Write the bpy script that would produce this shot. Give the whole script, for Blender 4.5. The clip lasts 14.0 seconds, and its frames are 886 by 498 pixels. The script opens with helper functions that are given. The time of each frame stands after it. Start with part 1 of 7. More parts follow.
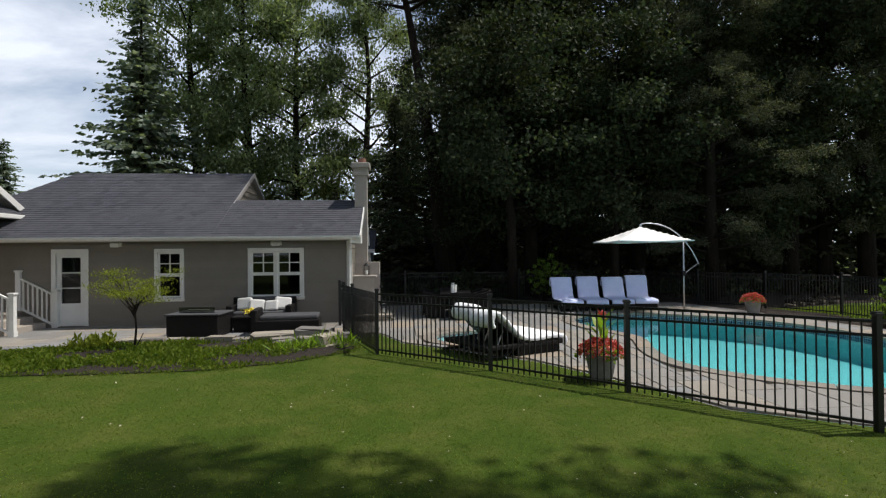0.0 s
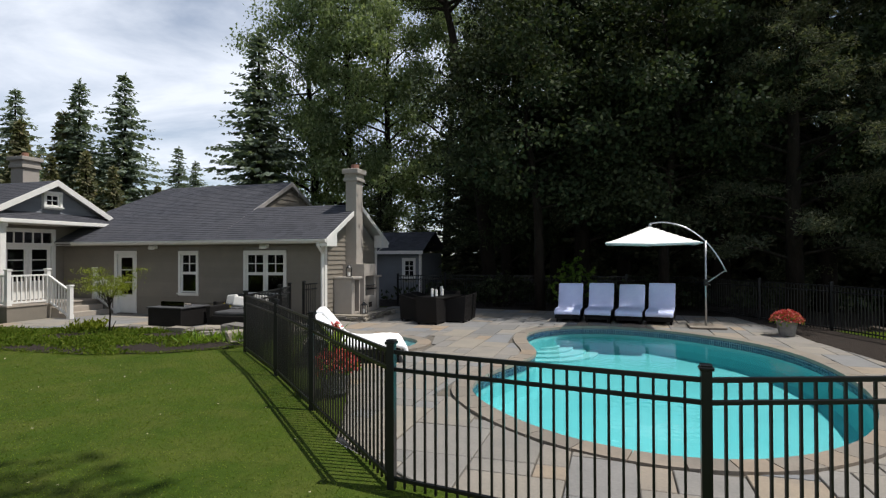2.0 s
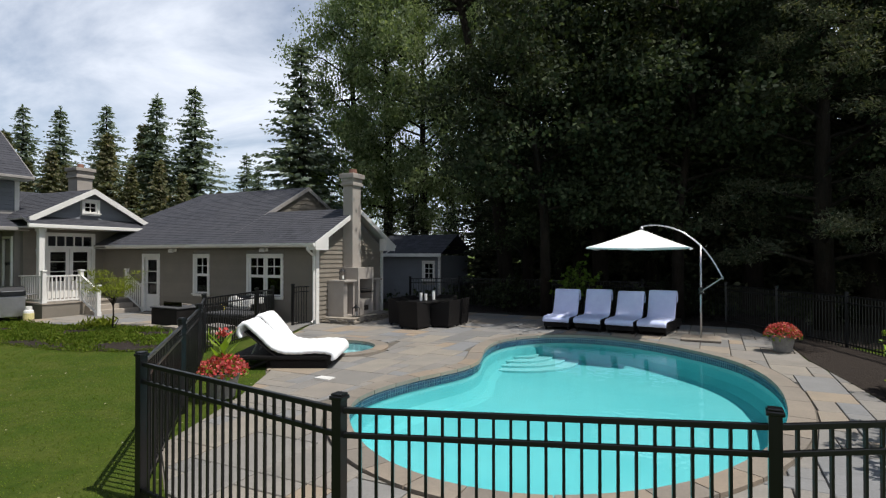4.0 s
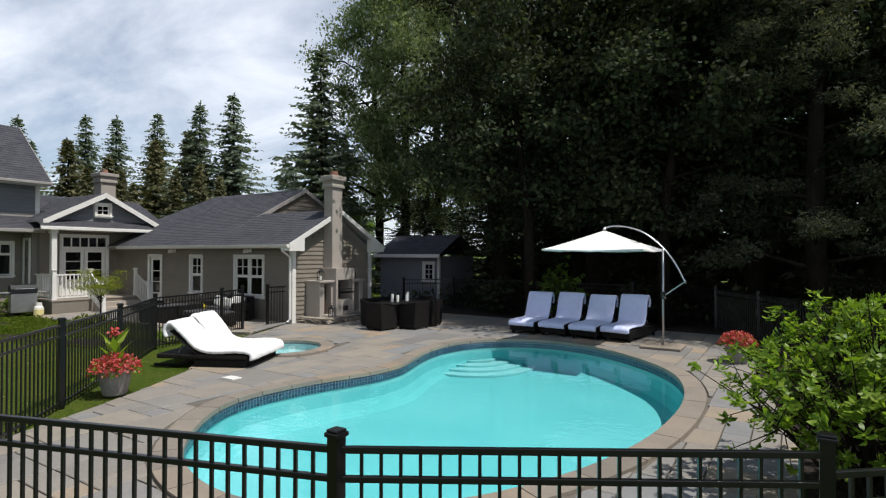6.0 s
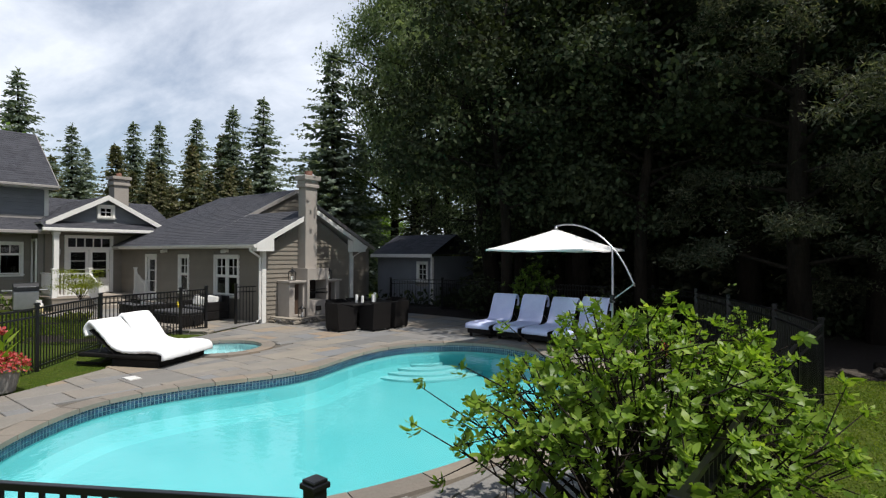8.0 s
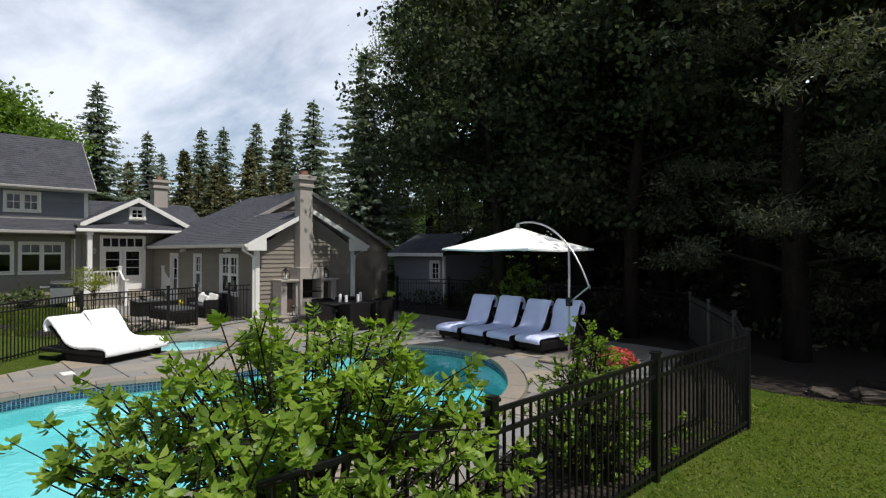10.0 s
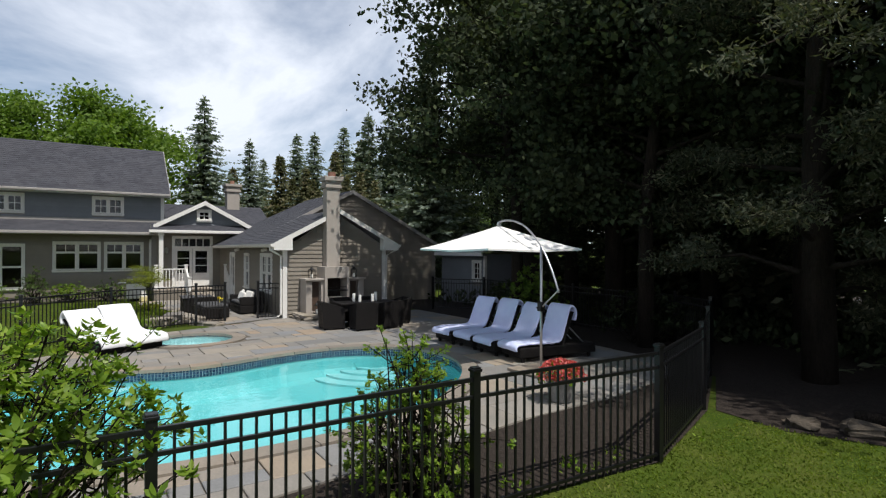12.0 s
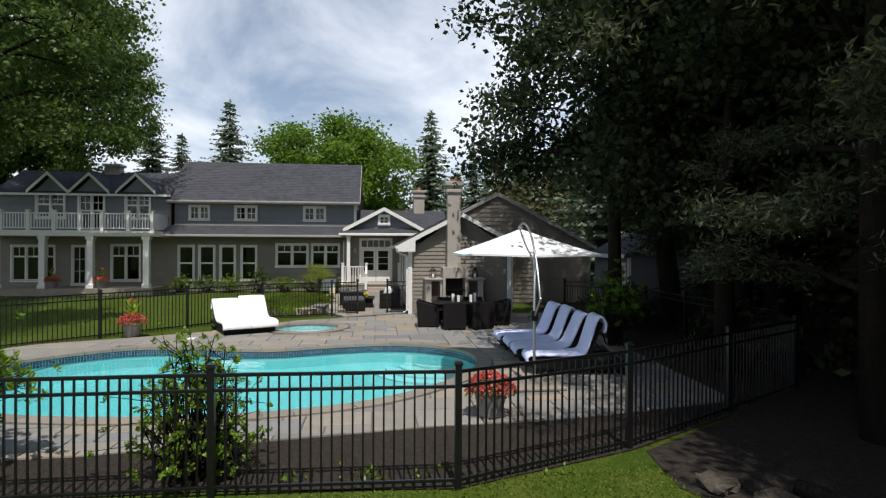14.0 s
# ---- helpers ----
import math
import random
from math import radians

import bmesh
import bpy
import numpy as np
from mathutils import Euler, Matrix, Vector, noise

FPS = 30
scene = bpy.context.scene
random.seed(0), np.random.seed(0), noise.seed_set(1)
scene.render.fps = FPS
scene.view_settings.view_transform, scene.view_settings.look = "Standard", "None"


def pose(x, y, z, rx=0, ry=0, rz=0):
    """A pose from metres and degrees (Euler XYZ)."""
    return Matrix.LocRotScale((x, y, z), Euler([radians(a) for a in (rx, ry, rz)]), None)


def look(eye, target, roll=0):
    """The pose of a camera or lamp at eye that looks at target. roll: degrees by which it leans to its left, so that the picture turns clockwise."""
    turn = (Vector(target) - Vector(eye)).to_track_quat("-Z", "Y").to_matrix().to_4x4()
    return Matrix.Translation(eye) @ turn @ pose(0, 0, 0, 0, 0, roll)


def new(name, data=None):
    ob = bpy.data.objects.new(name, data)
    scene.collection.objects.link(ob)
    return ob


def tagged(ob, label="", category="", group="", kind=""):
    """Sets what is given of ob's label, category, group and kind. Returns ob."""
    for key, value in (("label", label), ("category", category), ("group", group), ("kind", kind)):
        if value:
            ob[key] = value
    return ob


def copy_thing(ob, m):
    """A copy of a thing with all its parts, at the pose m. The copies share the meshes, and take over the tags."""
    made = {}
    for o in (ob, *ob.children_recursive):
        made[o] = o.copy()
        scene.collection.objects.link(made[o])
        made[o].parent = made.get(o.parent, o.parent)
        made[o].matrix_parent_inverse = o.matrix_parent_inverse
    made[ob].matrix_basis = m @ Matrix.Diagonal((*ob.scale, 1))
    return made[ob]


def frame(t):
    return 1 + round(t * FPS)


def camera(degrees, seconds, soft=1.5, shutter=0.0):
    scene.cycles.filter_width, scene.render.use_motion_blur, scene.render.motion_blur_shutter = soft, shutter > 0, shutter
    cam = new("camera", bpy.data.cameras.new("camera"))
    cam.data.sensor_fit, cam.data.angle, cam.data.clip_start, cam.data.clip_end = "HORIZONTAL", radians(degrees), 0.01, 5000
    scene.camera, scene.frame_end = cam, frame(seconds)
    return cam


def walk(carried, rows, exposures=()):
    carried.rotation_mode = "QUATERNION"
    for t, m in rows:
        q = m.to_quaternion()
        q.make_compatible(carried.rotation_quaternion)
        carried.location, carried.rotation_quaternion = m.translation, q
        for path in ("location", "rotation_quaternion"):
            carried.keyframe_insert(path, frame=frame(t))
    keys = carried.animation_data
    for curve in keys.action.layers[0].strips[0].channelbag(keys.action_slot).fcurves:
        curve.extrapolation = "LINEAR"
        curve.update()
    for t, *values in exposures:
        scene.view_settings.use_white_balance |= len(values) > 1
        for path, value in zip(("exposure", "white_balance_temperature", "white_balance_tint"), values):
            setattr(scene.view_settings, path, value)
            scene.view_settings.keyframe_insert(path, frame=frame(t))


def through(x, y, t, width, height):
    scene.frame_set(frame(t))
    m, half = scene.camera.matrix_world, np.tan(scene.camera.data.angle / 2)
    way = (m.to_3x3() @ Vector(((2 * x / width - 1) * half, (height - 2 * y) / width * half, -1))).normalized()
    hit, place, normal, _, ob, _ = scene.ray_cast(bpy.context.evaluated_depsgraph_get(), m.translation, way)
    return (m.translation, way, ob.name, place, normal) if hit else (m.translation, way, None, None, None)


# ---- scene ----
cam = camera(77.5, 14.0, soft=1.25)
METRES, EYE, TILT, LEAN, TURN = 26.0, 1.93, 0.0, 0.0, -4.45
ROWS = [
    (0.0, 0.0, 0.0, 0.0, 0.01, 0.58, 0.58),
    (0.5, 0.1132, 0.017, 0.0002, 6.0, 0.51, 0.49),
    (1.0, 0.1899, 0.0354, 0.0015, 12.97, 0.5, 0.36),
    (1.5, 0.2327, 0.0488, 0.0021, 18.16, 0.56, 0.28),
    (2.0, 0.2648, 0.0629, 0.003, 21.73, 0.61, 0.2),
    (2.5, 0.2912, 0.0758, 0.0036, 24.1, 0.62, 0.18),
    (5.0, 0.4068, 0.1507, 0.0092, 33.93, 0.62, -0.06),
    (5.5, 0.4275, 0.1656, 0.0094, 35.22, 0.59, -0.07),
    (6.0, 0.4471, 0.182, 0.0094, 36.84, 0.6, -0.13),
    (6.5, 0.4655, 0.2007, 0.0098, 38.3, 0.59, -0.14),
    (7.0, 0.4829, 0.2205, 0.0097, 39.49, 0.57, -0.14),
    (7.5, 0.5001, 0.2409, 0.0101, 41.03, 0.56, -0.15),
    (8.0, 0.5171, 0.2625, 0.0104, 42.61, 0.53, -0.13),
    (10.5, 0.5897, 0.3751, 0.0124, 52.98, 0.25, -0.1),
    (11.0, 0.6008, 0.3991, 0.0128, 55.65, 0.2, -0.12),
    (11.5, 0.6122, 0.425, 0.013, 58.48, 0.19, -0.1),
    (12.0, 0.623, 0.4517, 0.0133, 61.59, 0.16, -0.1),
    (12.5, 0.6339, 0.4794, 0.0136, 64.94, 0.13, -0.12),
    (13.0, 0.647, 0.5134, 0.0148, 69.27, 0.08, -0.11),
    (13.5, 0.6632, 0.5621, 0.0165, 75.47, 0.05, -0.2),
    (14.0, 0.6766, 0.6271, 0.0184, 87.76, -0.09, -0.22),
]
walk(cam, [(t, pose(0, 0, EYE, TILT, LEAN, TURN) @ pose(METRES * x, METRES * y, METRES * z, 90 + pitch, roll, yaw)) for t, x, y, z, yaw, pitch, roll in ROWS])

# ---- world and sun ----
SUN_AZ, SUN_EL = math.atan2(0.08, 1.0), radians(63)
sun_dir = Vector((math.cos(SUN_AZ) * math.cos(SUN_EL), math.sin(SUN_AZ) * math.cos(SUN_EL), math.sin(SUN_EL)))
world = bpy.data.worlds.new("world")
scene.world = world
world.use_nodes = True
wn, wl = world.node_tree.nodes, world.node_tree.links
for n in list(wn):
    wn.remove(n)


def wnode(kind, **sets):
    n = wn.new(kind)
    for k, v in sets.items():
        n.inputs[k].default_value = v
    return n


w_out = wnode("ShaderNodeOutputWorld")
w_bg = wnode("ShaderNodeBackground", Strength=0.105)
w_sky = wnode("ShaderNodeTexSky")
w_sky.sky_type, w_sky.sun_disc = "NISHITA", False
w_sky.sun_elevation, w_sky.sun_rotation = SUN_EL, math.pi / 2 - SUN_AZ
w_sky.air_density, w_sky.dust_density, w_sky.ozone_density = 1.0, 0.6, 1.5
# thin high cloud, drawn on a flat layer overhead
w_co = wnode("ShaderNodeTexCoord")
w_sep = wnode("ShaderNodeSeparateXYZ")
w_up = wn.new("ShaderNodeMath")
w_up.operation = "MAXIMUM"
w_up.inputs[1].default_value = 0.04
w_add = wn.new("ShaderNodeMath")
w_add.operation = "ADD"
w_add.inputs[1].default_value = 0.16
w_div = wn.new("ShaderNodeVectorMath")
w_div.operation = "DIVIDE"
w_map = wnode("ShaderNodeMapping")
w_map.inputs["Rotation"].default_value = (0, 0, radians(62))
w_map.inputs["Scale"].default_value = (0.7, 1.25, 1.0)
w_n1 = wnode("ShaderNodeTexNoise", Scale=1.15, Detail=7.0, Roughness=0.58, Distortion=0.35)
w_ramp = wnode("ShaderNodeValToRGB")
w_ramp.color_ramp.elements[0].position, w_ramp.color_ramp.elements[0].color = 0.35, (0.16, 0.16, 0.16, 1)
w_ramp.color_ramp.elements[1].position, w_ramp.color_ramp.elements[1].color = 0.64, (0.96, 0.96, 0.96, 1)
w_mix = wnode("ShaderNodeMixRGB")
w_mix.inputs[2].default_value = (9.1, 9.65, 10.7, 1)
wl.new(w_co.outputs["Generated"], w_sep.inputs[0])
wl.new(w_sep.outputs[2], w_up.inputs[0])
wl.new(w_up.outputs[0], w_add.inputs[0])
wl.new(w_co.outputs["Generated"], w_div.inputs[0])
wl.new(w_add.outputs[0], w_div.inputs[1])
wl.new(w_div.outputs[0], w_map.inputs[0])
wl.new(w_map.outputs[0], w_n1.inputs["Vector"])
wl.new(w_n1.outputs["Fac"], w_ramp.inputs[0])
w_thin = wn.new("ShaderNodeMapRange")
w_thin.inputs["From Min"].default_value, w_thin.inputs["From Max"].default_value = 0.35, 0.8
w_thin.inputs["To Min"].default_value, w_thin.inputs["To Max"].default_value = 1.0, 0.15
w_mul = wn.new("ShaderNodeMath")
w_mul.operation = "MULTIPLY"
wl.new(w_sep.outputs[2], w_thin.inputs[0])
wl.new(w_ramp.outputs[0], w_mul.inputs[0])
wl.new(w_thin.outputs[0], w_mul.inputs[1])
wl.new(w_mul.outputs[0], w_mix.inputs[0])
wl.new(w_sky.outputs[0], w_mix.inputs[1])
wl.new(w_mix.outputs[0], w_bg.inputs[0])
wl.new(w_bg.outputs[0], w_out.inputs[0])

sun = new("sun", bpy.data.lights.new("sun", "SUN"))
sun.data.energy, sun.data.angle, sun.data.color = 4.75, radians(0.55), (1.0, 0.965, 0.91)
sun.matrix_world = look(tuple(sun_dir * 60), (0, 0, 0))
scene.view_settings.exposure = 0.0


# ---- materials ----
class Mat:
    """A node material with a few short calls to wire it."""

    def __init__(self, name):
        self.m = bpy.data.materials.new(name)
        self.m.use_nodes = True
        self.nodes, self.links = self.m.node_tree.nodes, self.m.node_tree.links
        self.bsdf = self.nodes["Principled BSDF"]
        self.out = self.nodes["Material Output"]

    def node(self, kind, **sets):
        n = self.nodes.new(kind)
        for k, v in sets.items():
            n.inputs[k].default_value = v
        return n

    def link(self, a, b):
        self.links.new(a, b)

    def coords(self, scale=(1, 1, 1), world=True):
        src = self.node("ShaderNodeNewGeometry").outputs["Position"] if world else self.node("ShaderNodeTexCoord").outputs["Object"]
        mp = self.node("ShaderNodeMapping")
        mp.inputs["Scale"].default_value = scale
        self.link(src, mp.inputs[0])
        return mp.outputs[0]

    def noise(self, scale, detail=4.0, rough=0.55, at=None):
        n = self.node("ShaderNodeTexNoise", Scale=scale, Detail=detail, Roughness=rough)
        if at is None:
            at = self.coords()
        self.link(at, n.inputs["Vector"])
        return n.outputs["Fac"]

    def ramp(self, fac, stops):
        r = self.node("ShaderNodeValToRGB")
        els = r.color_ramp.elements
        while len(els) < len(stops):
            els.new(0.5)
        for e, (p, c) in zip(els, stops):
            e.position, e.color = p, (*c, 1)
        self.link(fac, r.inputs[0])
        return r.outputs[0]

    def mix(self, fac, a, b, how="MIX"):
        n = self.node("ShaderNodeMixRGB")
        n.blend_type = how
        for v, s in ((fac, n.inputs[0]), (a, n.inputs[1]), (b, n.inputs[2])):
            if isinstance(v, (int, float)):
                s.default_value = v
            elif isinstance(v, tuple):
                s.default_value = (*v, 1)
            else:
                self.link(v, s)
        return n.outputs[0]

    def bump(self, height, strength=0.3, distance=0.01):
        b = self.node("ShaderNodeBump", Strength=strength, Distance=distance)
        self.link(height, b.inputs["Height"])
        self.link(b.outputs[0], self.bsdf.inputs["Normal"])

    def color(self, c):
        if isinstance(c, tuple):
            self.bsdf.inputs["Base Color"].default_value = (*c, 1)
        else:
            self.link(c, self.bsdf.inputs["Base Color"])

    def set(self, **kw):
        for k, v in kw.items():
            self.bsdf.inputs[k.replace("_", " ")].default_value = v
        return self


def simple(name, a, b, scale=6.0, rough=0.6, fine=60.0, bump=0.15, metal=0.0, stretch=(1, 1, 1), dist=0.004):
    """Two tones mixed by broad and fine noise, with a fine relief."""
    k = Mat(name)
    co = k.coords(stretch)
    broad = k.noise(scale, at=co)
    small = k.noise(fine, 3.0, at=co)
    base = k.ramp(broad, [(0.35, a), (0.65, b)])
    k.color(k.mix(0.35, base, k.ramp(small, [(0.3, tuple(x * 0.72 for x in a)), (0.7, tuple(min(1, x * 1.18) for x in b))])))
    k.bump(small, bump, dist)
    k.set(Roughness=rough, Metallic=metal)
    if rough >= 0.9:
        k.set(Specular_IOR_Level=0.1)
    return k.m


def pieces(name, stops, fine=40.0, rough=0.75, bump=0.35, island=False, dist=0.006):
    """Each piece takes its own tone from the stops, with grain on top."""
    k = Mat(name)
    rnd = k.node("ShaderNodeNewGeometry").outputs["Random Per Island"] if island else k.node("ShaderNodeObjectInfo").outputs["Random"]
    base = k.ramp(rnd, stops)
    co = k.coords()
    broad = k.noise(2.2, at=co)
    small = k.noise(fine, 5.0, 0.65, at=co)
    c = k.mix(k.ramp(broad, [(0.3, (0, 0, 0)), (0.75, (0.42, 0.42, 0.42))]), base, tuple(0.72 * x for x in stops[0][1]))
    c = k.mix(0.5, c, k.ramp(small, [(0.25, (0.62, 0.62, 0.62)), (0.7, (1.12, 1.12, 1.12))]), "MULTIPLY")
    k.color(c)
    k.bump(small, bump, dist)
    k.set(Roughness=rough)
    return k.m


def leafy(name, stops, through=0.35, rough=0.5, big=0.6, spec=0.18):
    """Leaves: each its own green, some light passing through."""
    k = Mat(name)
    rnd = k.node("ShaderNodeNewGeometry").outputs["Random Per Island"]
    base = k.ramp(rnd, stops)
    broad = k.noise(big, 2.0)
    base = k.mix(k.ramp(broad, [(0.35, (0, 0, 0)), (0.7, (0.5, 0.5, 0.5))]), base, tuple(0.7 * x for x in stops[0][1]))
    k.color(base)
    k.set(Roughness=rough, Specular_IOR_Level=spec)
    tr = k.node("ShaderNodeBsdfTranslucent")
    warm = k.mix(1.0, base, (1.25, 1.3, 0.6), "MULTIPLY")
    k.link(warm, tr.inputs[0])
    mx = k.node("ShaderNodeMixShader")
    mx.inputs[0].default_value = through
    k.link(k.bsdf.outputs[0], mx.inputs[1])
    k.link(tr.outputs[0], mx.inputs[2])
    k.link(mx.outputs[0], k.out.inputs[0])
    return k.m


def lawn_material():
    k = Mat("lawn_grass")
    co = k.coords()
    big = k.noise(0.35, 3.0, at=co)
    mid = k.noise(1.3, 6.0, 0.65, at=co)
    fine = k.noise(70.0, 4.0, 0.7, at=co)
    c = k.ramp(big, [(0.3, (0.038, 0.068, 0.009)), (0.7, (0.060, 0.090, 0.013))])
    c = k.mix(k.ramp(mid, [(0.42, (0, 0, 0)), (0.75, (0.7, 0.7, 0.7))]), c, (0.112, 0.116, 0.032))
    c = k.mix(0.85, c, k.ramp(fine, [(0.25, (0.42, 0.45, 0.38)), (0.75, (1.38, 1.38, 1.25))]), "MULTIPLY")
    tuft = k.noise(16.0, 3.0, 0.7, at=co)
    c = k.mix(0.8, c, k.ramp(tuft, [(0.3, (0.66, 0.70, 0.6)), (0.7, (1.28, 1.24, 1.1))]), "MULTIPLY")
    k.color(c)
    k.bump(fine, 0.5, 0.03)
    k.set(Roughness=0.9, Specular_IOR_Level=0.08)
    return k.m


def shingle_material():
    k = Mat("asphalt_shingle")
    co = k.coords()
    # tabs: a tone for each short length of a course
    tab = k.node("ShaderNodeTexVoronoi", Scale=4.2)
    k.link(k.coords((1, 1, 1.6)), tab.inputs["Vector"])
    grain = k.noise(120.0, 3.0, at=co)
    broad = k.noise(0.7, 3.0, at=co)
    c = k.ramp(tab.outputs["Color"], [(0.15, (0.033, 0.034, 0.043)), (0.85, (0.058, 0.059, 0.070))])
    c = k.mix(k.ramp(broad, [(0.35, (0, 0, 0)), (0.7, (0.5, 0.5, 0.5))]), c, (0.060, 0.059, 0.067))
    c = k.mix(0.6, c, k.ramp(grain, [(0.3, (0.6, 0.6, 0.6)), (0.7, (1.25, 1.25, 1.25))]), "MULTIPLY")
    k.color(c)
    k.bump(grain, 0.5, 0.006)
    k.set(Roughness=0.92)
    return k.m


def glass_material():
    k = Mat("window_glass")
    tr = k.node("ShaderNodeBsdfTransparent")
    tr.inputs[0].default_value = (0.45, 0.48, 0.48, 1)
    gl = k.node("ShaderNodeBsdfGlossy")
    gl.inputs["Roughness"].default_value = 0.02
    fr = k.node("ShaderNodeFresnel", IOR=1.5)
    wav = k.noise(1.4, 2.0)
    b = k.node("ShaderNodeBump", Strength=0.06, Distance=0.02)
    k.link(wav, b.inputs["Height"])
    k.link(b.outputs[0], gl.inputs["Normal"])
    mx = k.node("ShaderNodeMixShader")
    k.link(fr.outputs[0], mx.inputs[0])
    k.link(tr.outputs[0], mx.inputs[1])
    k.link(gl.outputs[0], mx.inputs[2])
    k.link(mx.outputs[0], k.out.inputs[0])
    return k.m


def water_material():
    k = Mat("pool_water")
    tr = k.node("ShaderNodeBsdfTransparent")
    tr.inputs[0].default_value = (0.70, 0.98, 0.985, 1)
    gl = k.node("ShaderNodeBsdfGlossy")
    gl.inputs["Roughness"].default_value = 0.03
    fr = k.node("ShaderNodeFresnel", IOR=1.33)
    h = k.mix(0.5, k.noise(2.2, 3.0), k.noise(7.0, 2.0))
    b = k.node("ShaderNodeBump", Strength=0.35, Distance=0.02)
    k.link(h, b.inputs["Height"])
    k.link(b.outputs[0], gl.inputs["Normal"])
    k.link(b.outputs[0], fr.inputs["Normal"])
    mx = k.node("ShaderNodeMixShader")
    k.link(fr.outputs[0], mx.inputs[0])
    k.link(tr.outputs[0], mx.inputs[1])
    k.link(gl.outputs[0], mx.inputs[2])
    k.link(mx.outputs[0], k.out.inputs[0])
    return k.m


def plaster_material():
    """Pale blue-green pool finish with the soft net of light that ripples throw on it."""
    k = Mat("pool_plaster")
    co = k.coords()
    broad = k.noise(0.6, 3.0, at=co)
    c = k.ramp(broad, [(0.35, (0.14, 0.485, 0.51)), (0.65, (0.18, 0.53, 0.55))])
    k.color(c)
    k.set(Roughness=0.7)
    return k.m


M_LAWN = lawn_material()
M_BLADE = leafy("grass_blade", [(0.0, (0.115, 0.170, 0.022)), (0.6, (0.160, 0.215, 0.034)), (0.94, (0.21, 0.245, 0.055)), (1.0, (0.28, 0.28, 0.10))], 0.5, 0.7, 0.35, 0.08)
M_MULCH = simple("bark_mulch", (0.018, 0.015, 0.013), (0.060, 0.048, 0.040), 26.0, 0.95, 60.0, 1.0, dist=0.03)
M_SHINGLE = shingle_material()
M_SIDING = pieces("painted_siding", [(0.0, (0.198, 0.173, 0.139)), (0.5, (0.212, 0.185, 0.149)), (1.0, (0.226, 0.198, 0.160))], 55.0, 0.6, 0.12)
M_WALL = simple("wall_sheathing", (0.195, 0.178, 0.158), (0.22, 0.2, 0.178), 3.0, 0.7, 70.0, 0.1)
M_SHAKE = pieces("upper_siding", [(0.0, (0.17, 0.18, 0.20)), (1.0, (0.20, 0.21, 0.23))], 55.0, 0.65, 0.12)
M_TRIM = simple("white_trim", (0.68, 0.66, 0.62), (0.74, 0.72, 0.68), 4.0, 0.45, 60.0, 0.05)
M_STUCCO = simple("taupe_stucco", (0.33, 0.295, 0.26), (0.37, 0.33, 0.29), 5.0, 0.85, 160.0, 0.35)
# taupe of the house gutters; also stands for shade on white rakes
M_GUTTER = simple("taupe_gutter_shaded_trim", (0.27, 0.25, 0.235), (0.32, 0.30, 0.28), 3.0, 0.5, 50.0, 0.05)
M_SOFFIT = simple("soffit", (0.45, 0.43, 0.40), (0.5, 0.48, 0.45), 3.0, 0.6, 40.0, 0.05)
# near-black colour that stands for unlit rooms behind the panes
M_ROOM_DARK = simple("unlit_room_dark", (0.035, 0.032, 0.03), (0.06, 0.055, 0.05), 1.0, 0.9, 20.0, 0.0)
M_GLASS = glass_material()
M_BLACK = simple("black_painted_metal", (0.003, 0.003, 0.0035), (0.006, 0.006, 0.007), 8.0, 0.33, 120.0, 0.08)
M_STONE = pieces("flagstone", [(0.0, (0.185, 0.180, 0.172)), (0.22, (0.265, 0.235, 0.195)), (0.42, (0.215, 0.218, 0.222)), (0.62, (0.30, 0.262, 0.21)), (0.80, (0.24, 0.222, 0.20)), (0.93, (0.325, 0.262, 0.19)), (1.0, (0.335, 0.25, 0.17))], 30.0)
M_STONES = pieces("flagstone_rest", [(0.0, (0.185, 0.180, 0.172)), (0.22, (0.265, 0.235, 0.195)), (0.42, (0.215, 0.218, 0.222)), (0.62, (0.30, 0.262, 0.21)), (0.80, (0.24, 0.222, 0.20)), (0.93, (0.325, 0.262, 0.19)), (1.0, (0.335, 0.25, 0.17))], 30.0, island=True)
M_JOINT = simple("stone_joint", (0.11, 0.10, 0.085), (0.17, 0.15, 0.125), 5.0, 0.95, 80.0, 0.5)
M_COPING = pieces("pool_coping", [(0.0, (0.20, 0.172, 0.142)), (0.4, (0.245, 0.21, 0.17)), (0.8, (0.28, 0.235, 0.185)), (1.0, (0.31, 0.235, 0.165))], 35.0)
M_TILE = pieces("mosaic_tile", [(0.0, (0.012, 0.030, 0.070)), (0.5, (0.025, 0.065, 0.13)), (1.0, (0.07, 0.14, 0.21))], 60.0, 0.2, 0.05, True)
M_GROUT = simple("tile_grout", (0.28, 0.32, 0.34), (0.36, 0.40, 0.42), 9.0, 0.8, 60.0, 0.1)
M_PLASTER = plaster_material()
# shell plaster made paler, for sun on treads near the surface
M_STEP = simple("pale_sunlit_step_plaster", (0.30, 0.60, 0.62), (0.34, 0.64, 0.66), 3.0, 0.7, 60.0, 0.05)
M_SPA = simple("pale_spa_plaster", (0.48, 0.66, 0.68), (0.54, 0.71, 0.73), 3.0, 0.7, 60.0, 0.05)
M_WATER = water_material()
M_TOWEL = simple("white_terry", (0.80, 0.80, 0.80), (0.86, 0.86, 0.86), 6.0, 0.95, 220.0, 0.6)
# white terry with the blue of skylit shade mixed into its colour
M_TOWEL_SKYLIT = simple("skylit_white_terry", (0.57, 0.61, 0.88), (0.64, 0.68, 0.93), 6.0, 0.95, 220.0, 0.6)
